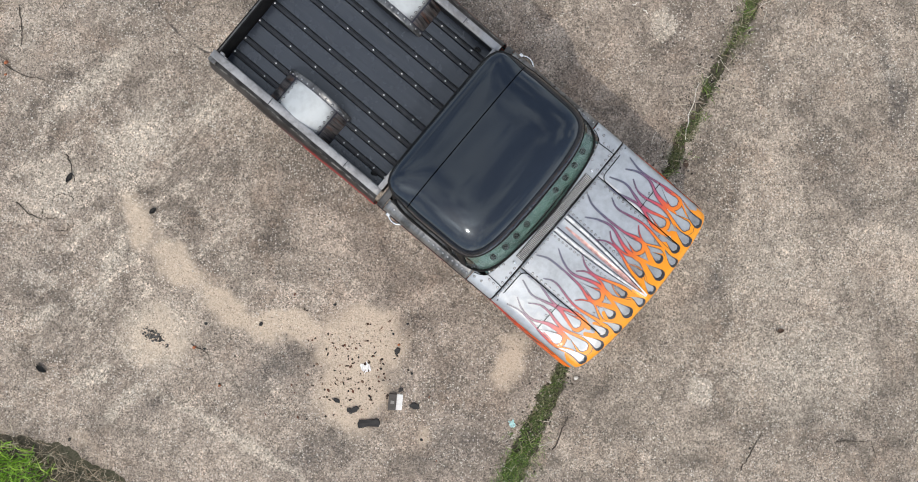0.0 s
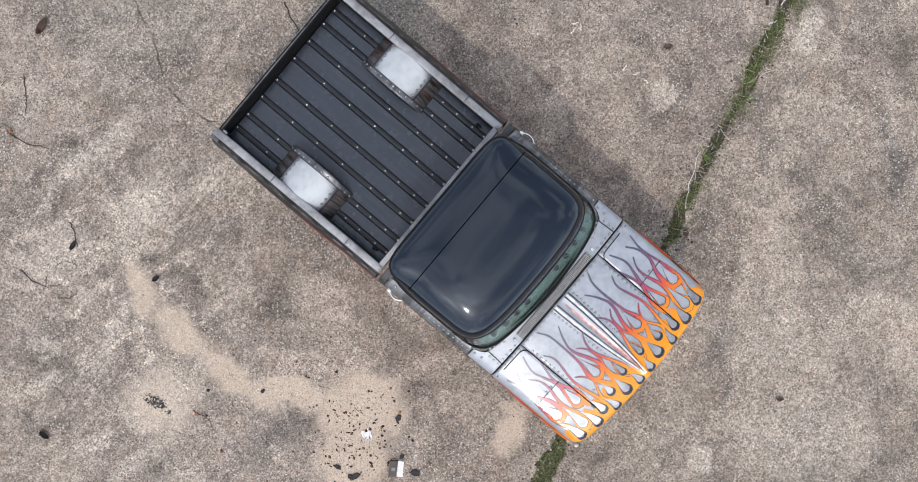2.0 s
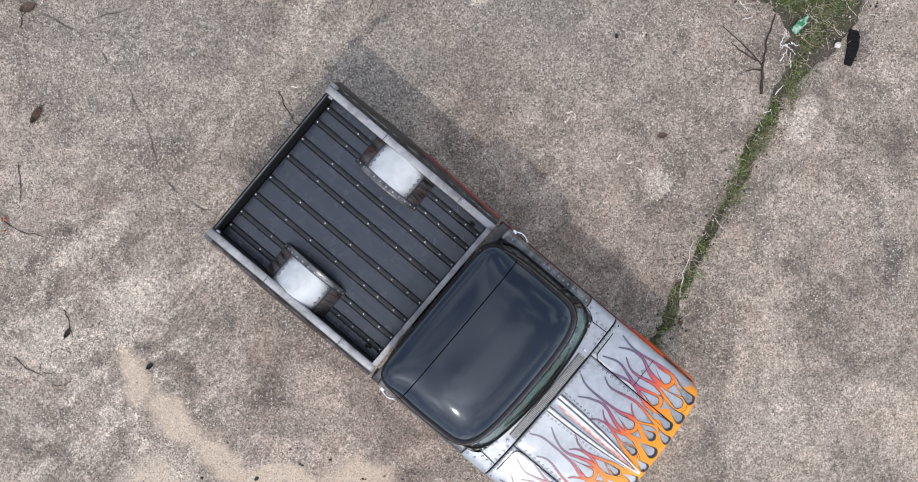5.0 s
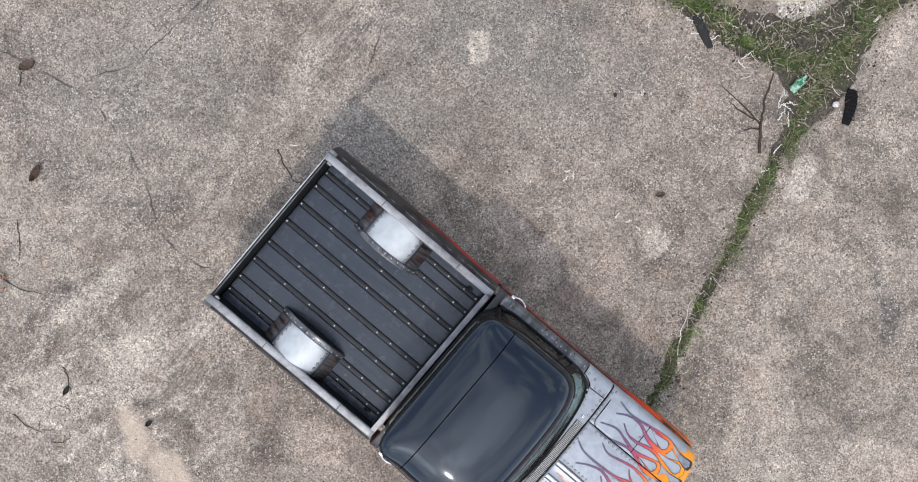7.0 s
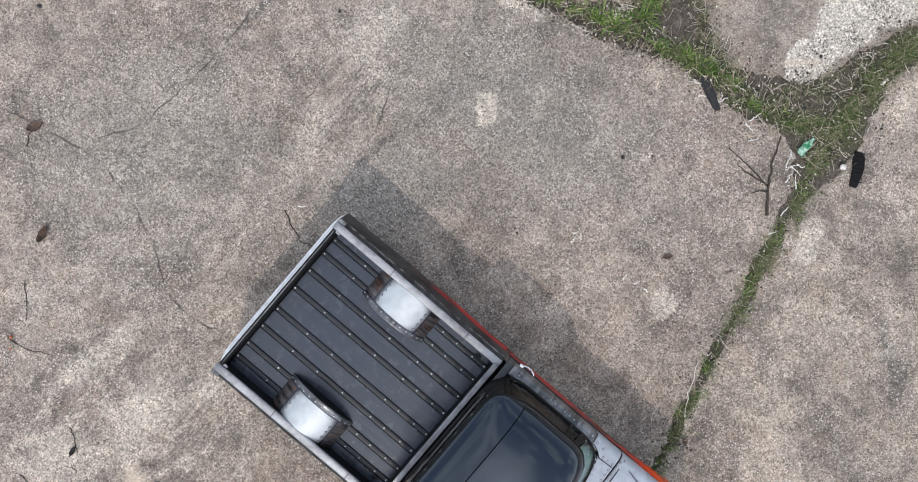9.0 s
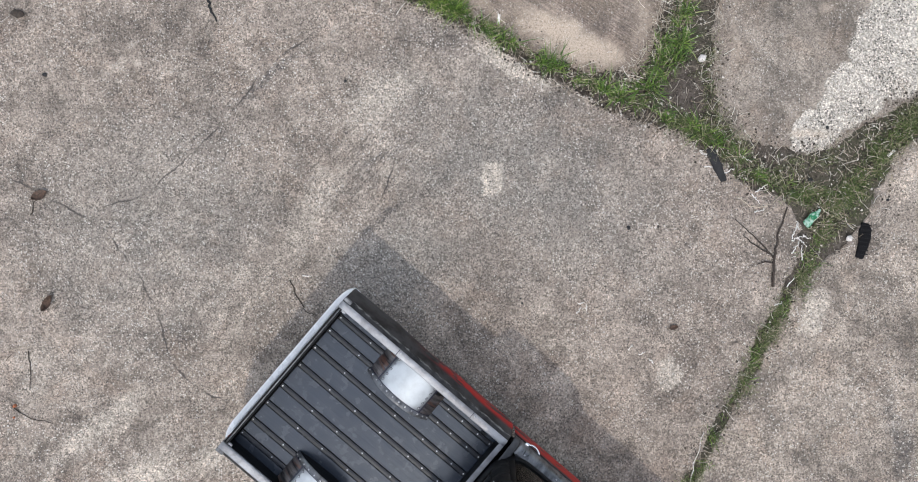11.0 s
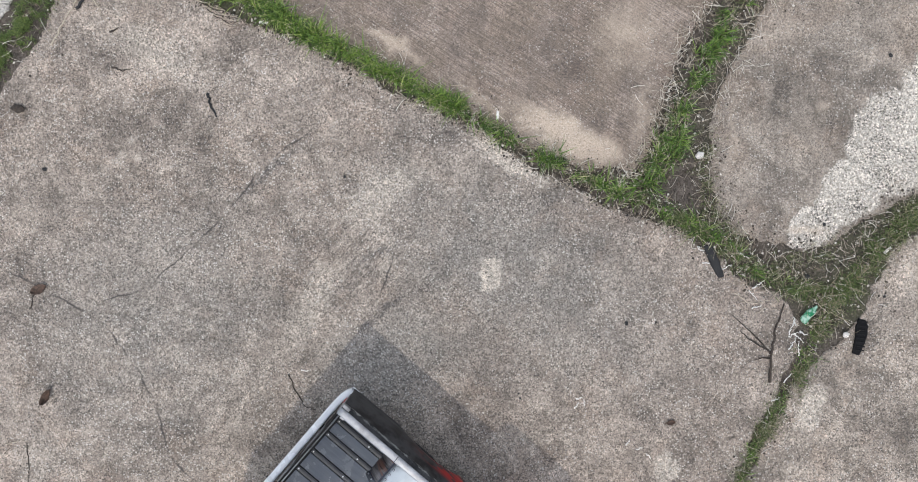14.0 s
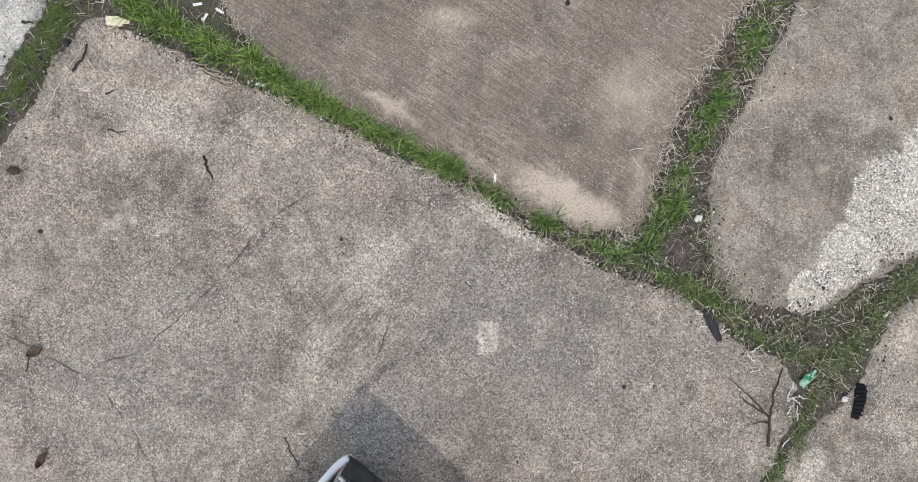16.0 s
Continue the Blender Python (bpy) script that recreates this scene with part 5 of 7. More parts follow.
        c = n.mix(n.math("MULTIPLY", n.math("MULTIPLY", whole, gaps), 0.9), c, (0.05, 0.045, 0.042))
    n.bump(n.noise(80, 5, 0.75), 0.006)
    return n.done(c)


M_SOIL = soil_material()
M_CONCRETE = concrete("exposed_concrete", sand=SAND)
M_CONCRETE_LIGHT = concrete("pale_concrete", (0.305, 0.256, 0.212), sand=SAND)
M_CONCRETE_BROWN = concrete("brown_concrete", (0.270, 0.216, 0.178), 0.50, False, 0.8, 0.62, SAND_BROWN)
M_CONCRETE_PALE = concrete("pale_grey_concrete", (0.42, 0.395, 0.36), 0.7, False)
M_CONCRETE_GREY = concrete("grey_concrete", (0.280, 0.238, 0.198), 0.72, False, 0.10, 0.0, SAND_GREY, WORN)

ground = tagged(box_part("ground", (-160, 160, -160, 160, -0.6, -0.022), M_SOIL, None, "dark soil under and round the concrete", 0), kind="structure", category="ground")


def rough_line(pts, step=0.03, amount=0.038, seed=0.0, closed=True):
    """An outline with its broken edge."""
    out = []
    n = len(pts)
    for i in range(n if closed else n - 1):
        a, b = Vector(pts[i]), Vector(pts[(i + 1) % n])
        if max(abs(a.x), abs(a.y), abs(b.x), abs(b.y)) > 9.5:
            k = 1
        else:
            k = max(1, int((b - a).length / step))
        side = (b - a).normalized()
        side = Vector((-side.y, side.x))
        for j in range(k):
            p = a.lerp(b, j / k)
            w = noise.noise(Vector((p.x * 3.1, p.y * 3.1, seed))) * 2.0 + noise.noise(Vector((p.x * 16, p.y * 16, seed + 5)))
            out.append(p + side * w * amount * (1 if k > 1 else 0))
    return out


def slab(name, pts, material, label, top=0.0, thick=0.11, seed=0.0):
    """A concrete slab with a worn, rounded rim."""
    outline = rough_line(pts, seed=seed)
    area = sum(a.x * b.y - b.x * a.y for a, b in zip(outline, outline[1:] + outline[:1]))
    if area < 0:
        outline.reverse()
    n = len(outline)
    inner = []
    for i, p in enumerate(outline):
        d = (outline[(i + 1) % n] - outline[i - 1]).normalized()
        inner.append(p + Vector((-d.y, d.x)) * 0.012)
    bm = bmesh.new()
    rings = []
    for line, z in ((outline, top - thick), (outline, top - 0.010), (inner, top)):
        rings.append([bm.verts.new((p.x, p.y, z)) for p in line])
    for a, b in zip(rings, rings[1:]):
        for i in range(n):
            j = (i + 1) % n
            bm.faces.new((a[i], a[j], b[j], b[i]))
    from_tri = mathutils_fill([[Vector((p.x, p.y, 0)) for p in inner]])
    for a, b, c in from_tri:
        try:
            bm.faces.new((rings[-1][a], rings[-1][b], rings[-1][c]))
        except ValueError:
            pass
    bmesh.ops.recalc_face_normals(bm, faces=bm.faces)
    return part(name, bm, material, ground, label)


from mathutils.geometry import tessellate_polygon as mathutils_fill

# edges along the joints
A_LEFT = ((-1.6, -7.0), (0.74, -2.72), (1.03, -2.18), (1.32, -1.66), (2.05, -0.30), (2.60, 0.66), (3.00, 1.52), (3.22, 1.93), (3.45, 2.34), (3.69, 2.98), (3.92, 3.32), (4.04, 3.60), (4.08, 3.95), (3.95, 4.20), (3.70, 4.32), (3.52, 4.40))
A_RIGHT = ((-1.0, -7.0), (1.04, -2.72), (1.30, -2.18), (1.50, -1.55), (2.16, -0.34), (2.70, 0.70), (3.13, 1.55), (3.42, 2.08), (3.74, 2.72), (4.14, 3.40), (4.55, 3.78), (4.76, 4.04), (4.94, 4.47), (5.13, 4.79), (5.40, 5.0), (8.5, 7.0))
B_LOW = ((3.52, 4.40), (3.30, 4.54), (3.08, 4.70), (2.70, 4.98), (2.12, 5.14), (1.73, 5.36), (1.28, 5.58), (0.84, 5.84), (0.45, 6.08), (0.07, 6.27), (-0.51, 6.50), (-1.08, 6.84), (-1.53, 7.05), (-1.91, 7.20), (-2.49, 7.42), (-3.00, 7.66), (-3.55, 7.90))
B_HIGH = ((2.21, 5.56), (1.70, 5.64), (1.25, 5.76), (0.73, 6.08), (0.22, 6.31), (-0.23, 6.61), (-0.61, 6.80), (-1.24, 7.07), (-1.62, 7.34), (-2.11, 7.83), (-2.40, 8.40), (-4.6, 12.0))
C_LEFT = ((2.21, 5.56), (2.37, 5.79), (2.49, 6.11), (2.61, 6.56), (2.86, 7.20), (3.17, 7.64), (3.48, 8.15), (6.2, 12.0))
C_RIGHT = ((6.9, 12.0), (4.05, 8.15), (3.68, 7.46), (3.37, 6.88), (3.13, 6.31), (3.04, 5.66), (3.10, 5.20), (3.36, 4.96), (3.62, 4.84), (4.10, 4.74), (4.40, 4.80), (4.70, 5.02), (5.05, 5.22), (5.40, 5.36), (8.5, 7.5))
D_RIGHT = ((-3.66, 7.90), (-3.82, 7.74), (-4.08, 7.44), (-4.33, 6.93), (-4.62, 6.55), (-5.4, 5.4), (-9.0, 2.0))
D_LEFT = ((-3.9, 8.6), (-4.20, 7.99), (-4.42, 7.63), (-4.66, 7.32), (-5.6, 6.1), (-9.0, 3.0))
CORNER = ((-9.0, -0.9), (-5.6, -1.9), (-4.73, -2.10), (-4.35, -2.20), (-3.90, -2.36), (-3.57, -2.53), (-3.30, -2.76), (-2.6, -4.2), (-2.2, -7.0))

slab("slab", A_LEFT + B_LOW[1:] + D_RIGHT + CORNER, M_CONCRETE, "weathered exposed-aggregate concrete slab with sand and stains", 0.0, seed=1)
slab("slab", A_RIGHT + ((12, 7.0), (12, -7.0)), M_CONCRETE_LIGHT, "weathered exposed-aggregate concrete slab", -0.002, seed=2)
slab("slab", B_HIGH + C_LEFT[::-1], M_CONCRETE_BROWN, "brown-stained broomed concrete slab", 0.004, seed=3)
slab("slab", C_RIGHT + ((12, 7.5), (12, 12)), M_CONCRETE_GREY, "grey concrete slab with a worn pale edge", -0.003, seed=4)
slab("slab", D_LEFT + ((-9.0, 12), (-5.2, 12)), M_CONCRETE_PALE, "pale grey concrete slab", 0.0, seed=5)


# ---- grass in the joints ----
def blades(name, points, height, label, tones, seed, width=0.0035, flat=0.5, z=-0.02):
    """Many thin bent blades in one mesh. points: x, y, scale, lean x, lean y."""
    r = random.Random(seed)
    verts, faces = [], []
    for x, y, k, lx, ly in points:
        h = height * k * r.uniform(0.6, 1.3)
        t = r.uniform(0, 2 * math.pi)
        out = flat * r.uniform(0.3, 1.3)
        dx, dy = math.cos(t) * out + lx, math.sin(t) * out + ly
        sx, sy = -math.sin(t + 0.4), math.cos(t + 0.4)
        w = width * r.uniform(0.6, 1.3)
        i = len(verts)
        for u, ww in ((0, 1), (0.5, 0.85)):
            px, py, pz = x + dx * h * u * (0.5 + 0.5 * u), y + dy * h * u * (0.5 + 0.5 * u), z + h * u * (1 - 0.35 * u * min(1.6, math.hypot(dx, dy)))
            verts += [(px - sx * w * ww, py - sy * w * ww, pz), (px + sx * w * ww, py + sy * w * ww, pz)]
        verts.append((x + dx * h, y + dy * h, max(0.004, z + h * (1 - 0.42 * min(2.0, math.hypot(dx, dy))))))
        faces += [(i, i + 1, i + 3, i + 2), (i + 2, i + 3, i + 4)]
    me = bpy.data.meshes.new(name)
    me.from_pydata(verts, [], faces)
    me.update()
    n = Nodes(name + "_blade", 0.55)
    pick = n.add("ShaderNodeNewGeometry").outputs["Random Per Island"]
    n.b.inputs["Subsurface Weight"].default_value = 0.0
    n.done(n.ramp(pick, tones))
    ob = part(name, me, n.m, None)
    return tagged(ob, label, "grass", kind="stuff")


def along(line, a, b, gap, spread, per, seed, clump=0.5, lean=0.0):
    """Points along a joint between two fractions of its length."""
    r = random.Random(seed)
    pts = [Vector(p) for p in line]
    lengths = [(q - p).length for p, q in zip(pts, pts[1:])]
    total = sum(lengths)
    out = []
    s = a * total
    while s < b * total:
        d, i = s, 0
        while i < len(lengths) - 1 and d > lengths[i]:
            d -= lengths[i]
            i += 1
        p = pts[i].lerp(pts[i + 1], min(1, d / lengths[i]))
        t = (pts[i + 1] - pts[i]).normalized()
        side = Vector((-t.y, t.x))
        w = spread(s / total)
        for _ in range(per):
            off = r.gauss(0, 0.45) * w
            q = p + side * off + t * r.uniform(-gap, gap)
            dense = noise.noise(Vector((q.x * 4.5, q.y * 4.5, seed * 1.7))) * 0.45 + noise.noise(Vector((q.x * 13, q.y * 13, seed * 2.3))) * 0.35 + 0.5
            if dense < clump * 0.85 + r.uniform(-0.12, 0.12) - 0.10:
                continue
            out.append((q.x, q.y, 0.45 + 0.75 * dense, side.x * lean * off / w + r.uniform(-0.2, 0.2), side.y * lean * off / w + r.uniform(-0.2, 0.2)))
        s += gap
    return out


MOSS = [(0.0, (0.036, 0.046, 0.018)), (0.35, (0.085, 0.112, 0.034)), (0.7, (0.145, 0.180, 0.058)), (0.86, (0.25, 0.245, 0.125)), (1.0, (0.48, 0.43, 0.32))]
FRESH = [(0.0, (0.030, 0.058, 0.014)), (0.35, (0.070, 0.140, 0.024)), (0.7, (0.135, 0.245, 0.036)), (0.9, (0.24, 0.36, 0.07)), (1.0, (0.44, 0.40, 0.24))]
LIME = [(0.0, (0.07, 0.15, 0.015)), (0.4, (0.16, 0.34, 0.025)), (0.8, (0.27, 0.52, 0.045)), (1.0, (0.40, 0.55, 0.11))]
BRIGHT = [(0.0, (0.036, 0.068, 0.014)), (0.35, (0.095, 0.175, 0.028)), (0.7, (0.175, 0.285, 0.042)), (0.9, (0.29, 0.39, 0.085)), (1.0, (0.48, 0.44, 0.24))]
DRY = [(0.0, (0.20, 0.15, 0.10)), (0.5, (0.38, 0.31, 0.22)), (1.0, (0.60, 0.53, 0.42))]

JOINT_A = ((-1.3, -7.0), (0.90, -2.72), (1.18, -2.18), (1.42, -1.60), (2.11, -0.32), (2.66, 0.68), (3.07, 1.52), (3.33, 2.0), (3.60, 2.50), (3.76, 2.85), (4.05, 3.35), (4.25, 3.75), (4.45, 4.15))
JOINT_BRANCH = ((4.25, 3.85), (4.60, 4.30), (4.85, 4.70), (5.20, 5.02), (5.60, 5.30), (7.0, 6.2))
JOINT_B = ((4.45, 4.20), (4.05, 4.35), (3.65, 4.50), (3.25, 4.78), (2.85, 5.05), (2.45, 5.20), (2.15, 5.34), (1.72, 5.52), (1.28, 5.70), (0.80, 6.0), (0.35, 6.26), (-0.15, 6.50), (-0.55, 6.70), (-1.15, 6.99), (-1.58, 7.22), (-2.05, 7.50), (-2.6, 7.75), (-3.1, 8.0), (-3.8, 8.4))
JOINT_C = ((2.28, 5.40), (2.50, 5.70), (2.72, 6.15), (2.95, 6.65), (3.20, 7.15), (3.48, 7.60), (3.76, 8.15), (4.6, 9.4))
JOINT_D = ((-3.75, 8.30), (-4.05, 7.85), (-4.28, 7.45), (-4.50, 7.05), (-4.68, 6.85), (-5.5, 5.8))


def tufts(line, a, b, gap, spread, count, seed, reach=0.035, clump=0.66):
    """Blades gathered into clumps along a joint."""
    r = random.Random(seed)
    out = []
    for x, y, k, _, _ in along(line, a, b, gap, spread, 1, seed, clump):
        size = r.uniform(0.5, 1.3)
        lean = r.uniform(0, 2 * math.pi)
        for _ in range(int(count * size)):
            t, d = r.uniform(0, 2 * math.pi), abs(r.gauss(0, reach * size))
            out.append((x + math.cos(t) * d, y + math.sin(t) * d, k * size * r.uniform(0.5, 1.2), math.cos(t) * 0.35 + math.cos(lean) * 0.3, math.sin(t) * 0.35 + math.sin(lean) * 0.3))
    return out


blades("joint_grass", along(JOINT_A, 0.30, 1.0, 0.003, lambda u: 0.12 + 0.045 * math.sin(u * 23) + 0.03 * math.sin(u * 71), 12, 11, 0.72), 0.055, "short mossy grass along a concrete joint", MOSS, 1, 0.0030, 0.9)
blades("joint_grass", tufts(JOINT_A, 0.32, 1.0, 0.035, lambda u: 0.13, 18, 41), 0.085, "grass tufts along a concrete joint", FRESH, 9, 0.0040, 0.8)
blades("joint_grass", along(JOINT_BRANCH, 0.0, 1.0, 0.004, lambda u: 0.17, 15, 12, 0.80), 0.075, "mossy grass tangle where two joints meet", MOSS, 2, 0.0030, 0.9)
blades("joint_grass", along(JOINT_B, 0.0, 0.30, 0.004, lambda u: 0.12, 11, 13, 0.84), 0.075, "mossy green grass along a concrete joint", MOSS, 3, 0.003, 0.8)
blades("joint_grass", along(JOINT_B, 0.20, 1.0, 0.004, lambda u: 0.07 + 0.07 * ease(0.55, 1.0, u), 5, 14, 0.92), 0.08, "low green grass along a concrete joint", MOSS, 4, 0.0036, 0.75)
blades("joint_grass", tufts(JOINT_B, 0.06, 1.0, 0.016, lambda u: 0.06 + 0.13 * ease(0.60, 0.85, u), 17, 44, 0.030, 0.78), 0.15, "bright green grass tufts along a concrete joint", FRESH, 10, 0.0055, 0.75)
blades("joint_grass", along(JOINT_C, 0.0, 1.0, 0.004, lambda u: 0.15 + 0.05 * math.sin(u * 15), 5, 15, 0.92), 0.085, "low green grass along a wide joint", MOSS, 5, 0.0036, 0.8)
blades("joint_grass", tufts(JOINT_C, 0.0, 1.0, 0.014, lambda u: 0.14 + 0.05 * math.sin(u * 15), 20, 45, 0.036, 0.76), 0.15, "bright green grass tufts along a wide joint", FRESH, 12, 0.0055, 0.8)
blades("joint_grass", along(JOINT_D, 0.0, 1.0, 0.004, lambda u: 0.18, 24, 16, 0.60), 0.075, "green grass along a concrete joint", [(0.0, (0.045, 0.075, 0.018)), (0.5, (0.11, 0.17, 0.04)), (1.0, (0.22, 0.27, 0.08))], 6, 0.003, 0.8)
MIXED = [(0.0, (0.030, 0.046, 0.014)), (0.4, (0.075, 0.120, 0.028)), (0.75, (0.125, 0.190, 0.042)), (0.9, (0.22, 0.25, 0.09)), (1.0, (0.42, 0.38, 0.26))]
blades("joint_grass", tufts(JOINT_BRANCH, 0.0, 1.0, 0.008, lambda u: 0.13, 24, 47, 0.042, 0.66), 0.075, "dark green grass clumps where two joints meet", MIXED, 19, 0.0034, 0.9)
blades("joint_grass", tufts(JOINT_B, 0.0, 0.22, 0.010, lambda u: 0.11, 24, 48, 0.040, 0.70), 0.075, "dark green grass clumps beside the worn slab", MIXED, 20, 0.0034, 0.9)
blades("joint_grass", tufts(JOINT_A, 0.30, 0.445, 0.010, lambda u: 0.20, 24, 49, 0.040, 0.60), 0.085, "green grass clumps in the wider end of a joint", FRESH, 21, 0.0036, 0.9)
blades("joint_grass", tufts(JOINT_B, 0.50, 0.93, 0.010, lambda u: 0.06 + 0.055 * ease(0.62, 0.8, u), 22, 50, 0.036, 0.52), 0.16, "tall bright green grass along a concrete joint", BRIGHT, 22, 0.0050, 0.75)
JOINT_E = ((3.02, 6.05), (3.00, 5.55), (3.10, 5.12), (3.45, 4.78), (4.00, 4.60), (4.50, 4.72), (5.00, 5.08), (5.40, 5.25))
blades("joint_grass", along(JOINT_E, 0.0, 1.0, 0.005, lambda u: 0.18, 3, 18, 0.78), 0.075, "sparse mossy grass on bare soil beside a slab", MOSS, 18, 0.0030, 1.0)
r = random.Random(31)
corner_pts, dull_pts = [], []
while len(corner_pts) < 6000:
    x, y = r.uniform(-6.2, -3.2), r.uniform(-4.2, -1.9)
    edge = -2.12 - 0.40 * max(0, x + 4.75) - 0.10 * max(0, x + 4.0)
    if y < edge - 0.02 - 0.16 * noise.noise(Vector((x * 5, y * 5, 1))) - 0.10 * r.random():
        fresh = noise.noise(Vector((x * 2.6, y * 2.6, 4))) + 0.9 * ease(-4.35, -4.95, x) + 0.5 * ease(0.15, 0.5, edge - y)
        if fresh > 0.42 + r.uniform(-0.12, 0.12):
            corner_pts.append((x, y, r.uniform(0.6, 1.3), 0.1, 0.2))
        elif r.random() < 0.9:
            dull_pts.append((x, y, r.uniform(0.5, 1.2), r.uniform(-0.4, 0.4), r.uniform(-0.2, 0.5)))
blades("verge_grass", corner_pts, 0.24, "bright green grass tufts at the slab corner", LIME, 7, 0.006, 0.7)
blades("verge_grass", dull_pts, 0.15, "dull half-dry grass tangle at the slab corner", [(0.0, (0.018, 0.018, 0.011)), (0.5, (0.048, 0.048, 0.022)), (0.85, (0.11, 0.092, 0.055)), (1.0, (0.40, 0.34, 0.25))], 17, 0.0042, 1.3)
straw = [(r.uniform(-5, -3.3), 0, 1.2, 0, 0) for _ in range(220)]
straw = [(x, -2.20 - 0.40 * max(0, x + 4.75) - 0.10 * max(0, x + 4.0) + r.gauss(0, 0.09), k, 0, 0) for x, _, k, _, _ in straw]
straw += along(JOINT_C, 0.0, 0.9, 0.03, lambda u: 0.30, 2, 21, 0.3) + along(JOINT_B, 0.0, 0.9, 0.04, lambda u: 0.22, 2, 22, 0.3) + along(JOINT_BRANCH, 0, 0.6, 0.03, lambda u: 0.30, 2, 23, 0.3) + along(JOINT_A, 0.3, 1.0, 0.09, lambda u: 0.22, 2, 24, 0.3)
blades("dry_straw", straw, 0.12, "dry straw strewn beside the joints", DRY, 8, 0.0026, 1.9, 0.004)


def strewn(name, places, low, high, label, tones, seed):
    """Loose bleached stalks lying about, three-sided and bent."""
    r = random.Random(seed)
    verts, faces = [], []
    for x, y in places:
        length, t, bend = r.uniform(low, high), r.uniform(0, 2 * math.pi), r.uniform(-0.9, 0.9)
        w = r.uniform(0.0014, 0.0034)
        z = r.uniform(0.003, 0.012)
        first = len(verts)
        steps = 4
        px, py = x, y
        for k in range(steps + 1):
            a = t + bend * k / steps
            sx, sy = -math.sin(a) * w, math.cos(a) * w
            verts += [(px - sx, py - sy, z), (px + sx, py + sy, z), (px, py, z + w * 1.6)]
            px += math.cos(a) * length / steps
            py += math.sin(a) * length / steps
        for k in range(steps):
            o = first + 3 * k
            faces += [(o, o + 1, o + 4, o + 3), (o + 1, o + 2, o + 5, o + 4), (o + 2, o, o + 3, o + 5)]
    me = bpy.data.meshes.new(name)
    me.from_pydata(verts, [], faces)
    n = Nodes(name + "_stalk", 0.7)
    n.done(n.ramp(n.add("ShaderNodeNewGeometry").outputs["Random Per Island"], tones))
    return tagged(part(name, me, n.m, None), label, "straw", kind="stuff")


def crumbs(name, places, low, high, label, tones, seed):
    """Small angular crumbs of soil and stone."""
    r = random.Random(seed)
    verts, faces = [], []
    for x, y in places:
        s = low + (high - low) * r.random() ** 3
        t = r.uniform(0, 2 * math.pi)
        first = len(verts)
        for k in range(5):
            a = t + k * 2 * math.pi / 5
            d = s * r.uniform(0.7, 1.3)
            verts.append((x + math.cos(a) * d, y + math.sin(a) * d, 0.0005))
        verts.append((x + r.uniform(-0.3, 0.3) * s, y + r.uniform(-0.3, 0.3) * s, s * r.uniform(0.5, 1.0)))
        faces += [(first + k, first + (k + 1) % 5, first + 5) for k in range(5)]
    me = bpy.data.meshes.new(name)
    me.from_pydata(verts, [], faces)
    n = Nodes(name + "_grit", 0.9)
    n.done(n.ramp(n.add("ShaderNodeNewGeometry").outputs["Random Per Island"], tones))
    return tagged(part(name, me, n.m, None), label, "litter", kind="stuff")


def beside(line, a, b, gap, spread, per, seed, clump=0.25):
    return [(x, y) for x, y, _, _, _ in along(line, a, b, gap, spread, per, seed, clump)]


BLEACHED = [(0.0, (0.26, 0.20, 0.15)), (0.45, (0.46, 0.40, 0.32)), (0.8, (0.66, 0.61, 0.53)), (1.0, (0.80, 0.77, 0.70))]
strewn("loose_straw", beside(C_LEFT, 0.0, 0.55, 0.025, lambda u: 0.12, 3, 81) + beside(C_RIGHT[1:6], 0.0, 1.0, 0.03, lambda u: 0.14, 2, 82) + beside(B_HIGH, 0.0, 0.7, 0.04, lambda u: 0.10, 2, 83) + beside(JOINT_E, 0.1, 0.9, 0.04, lambda u: 0.30, 3, 58) + beside(JOINT_C, 0.0, 0.95, 0.03, lambda u: 0.42, 3, 51) + beside(JOINT_B, 0.0, 1.0, 0.035, lambda u: 0.30, 2, 52) + beside(JOINT_BRANCH, 0.0, 0.6, 0.03, lambda u: 0.45, 2, 53)
       + beside(JOINT_A, 0.70, 1.0, 0.06, lambda u: 0.26, 2, 54) + beside(JOINT_A, 0.30, 0.45, 0.05, lambda u: 0.30, 2, 55) + beside(JOINT_D, 0.0, 1.0, 0.04, lambda u: 0.4, 2, 56), 0.04, 0.17, "bleached stalks strewn along the joints", BLEACHED, 57)
DIRT = [(0.0, (0.022, 0.018, 0.015)), (0.55, (0.085, 0.066, 0.050)), (0.8, (0.28, 0.23, 0.18)), (1.0, (0.72, 0.68, 0.62))]
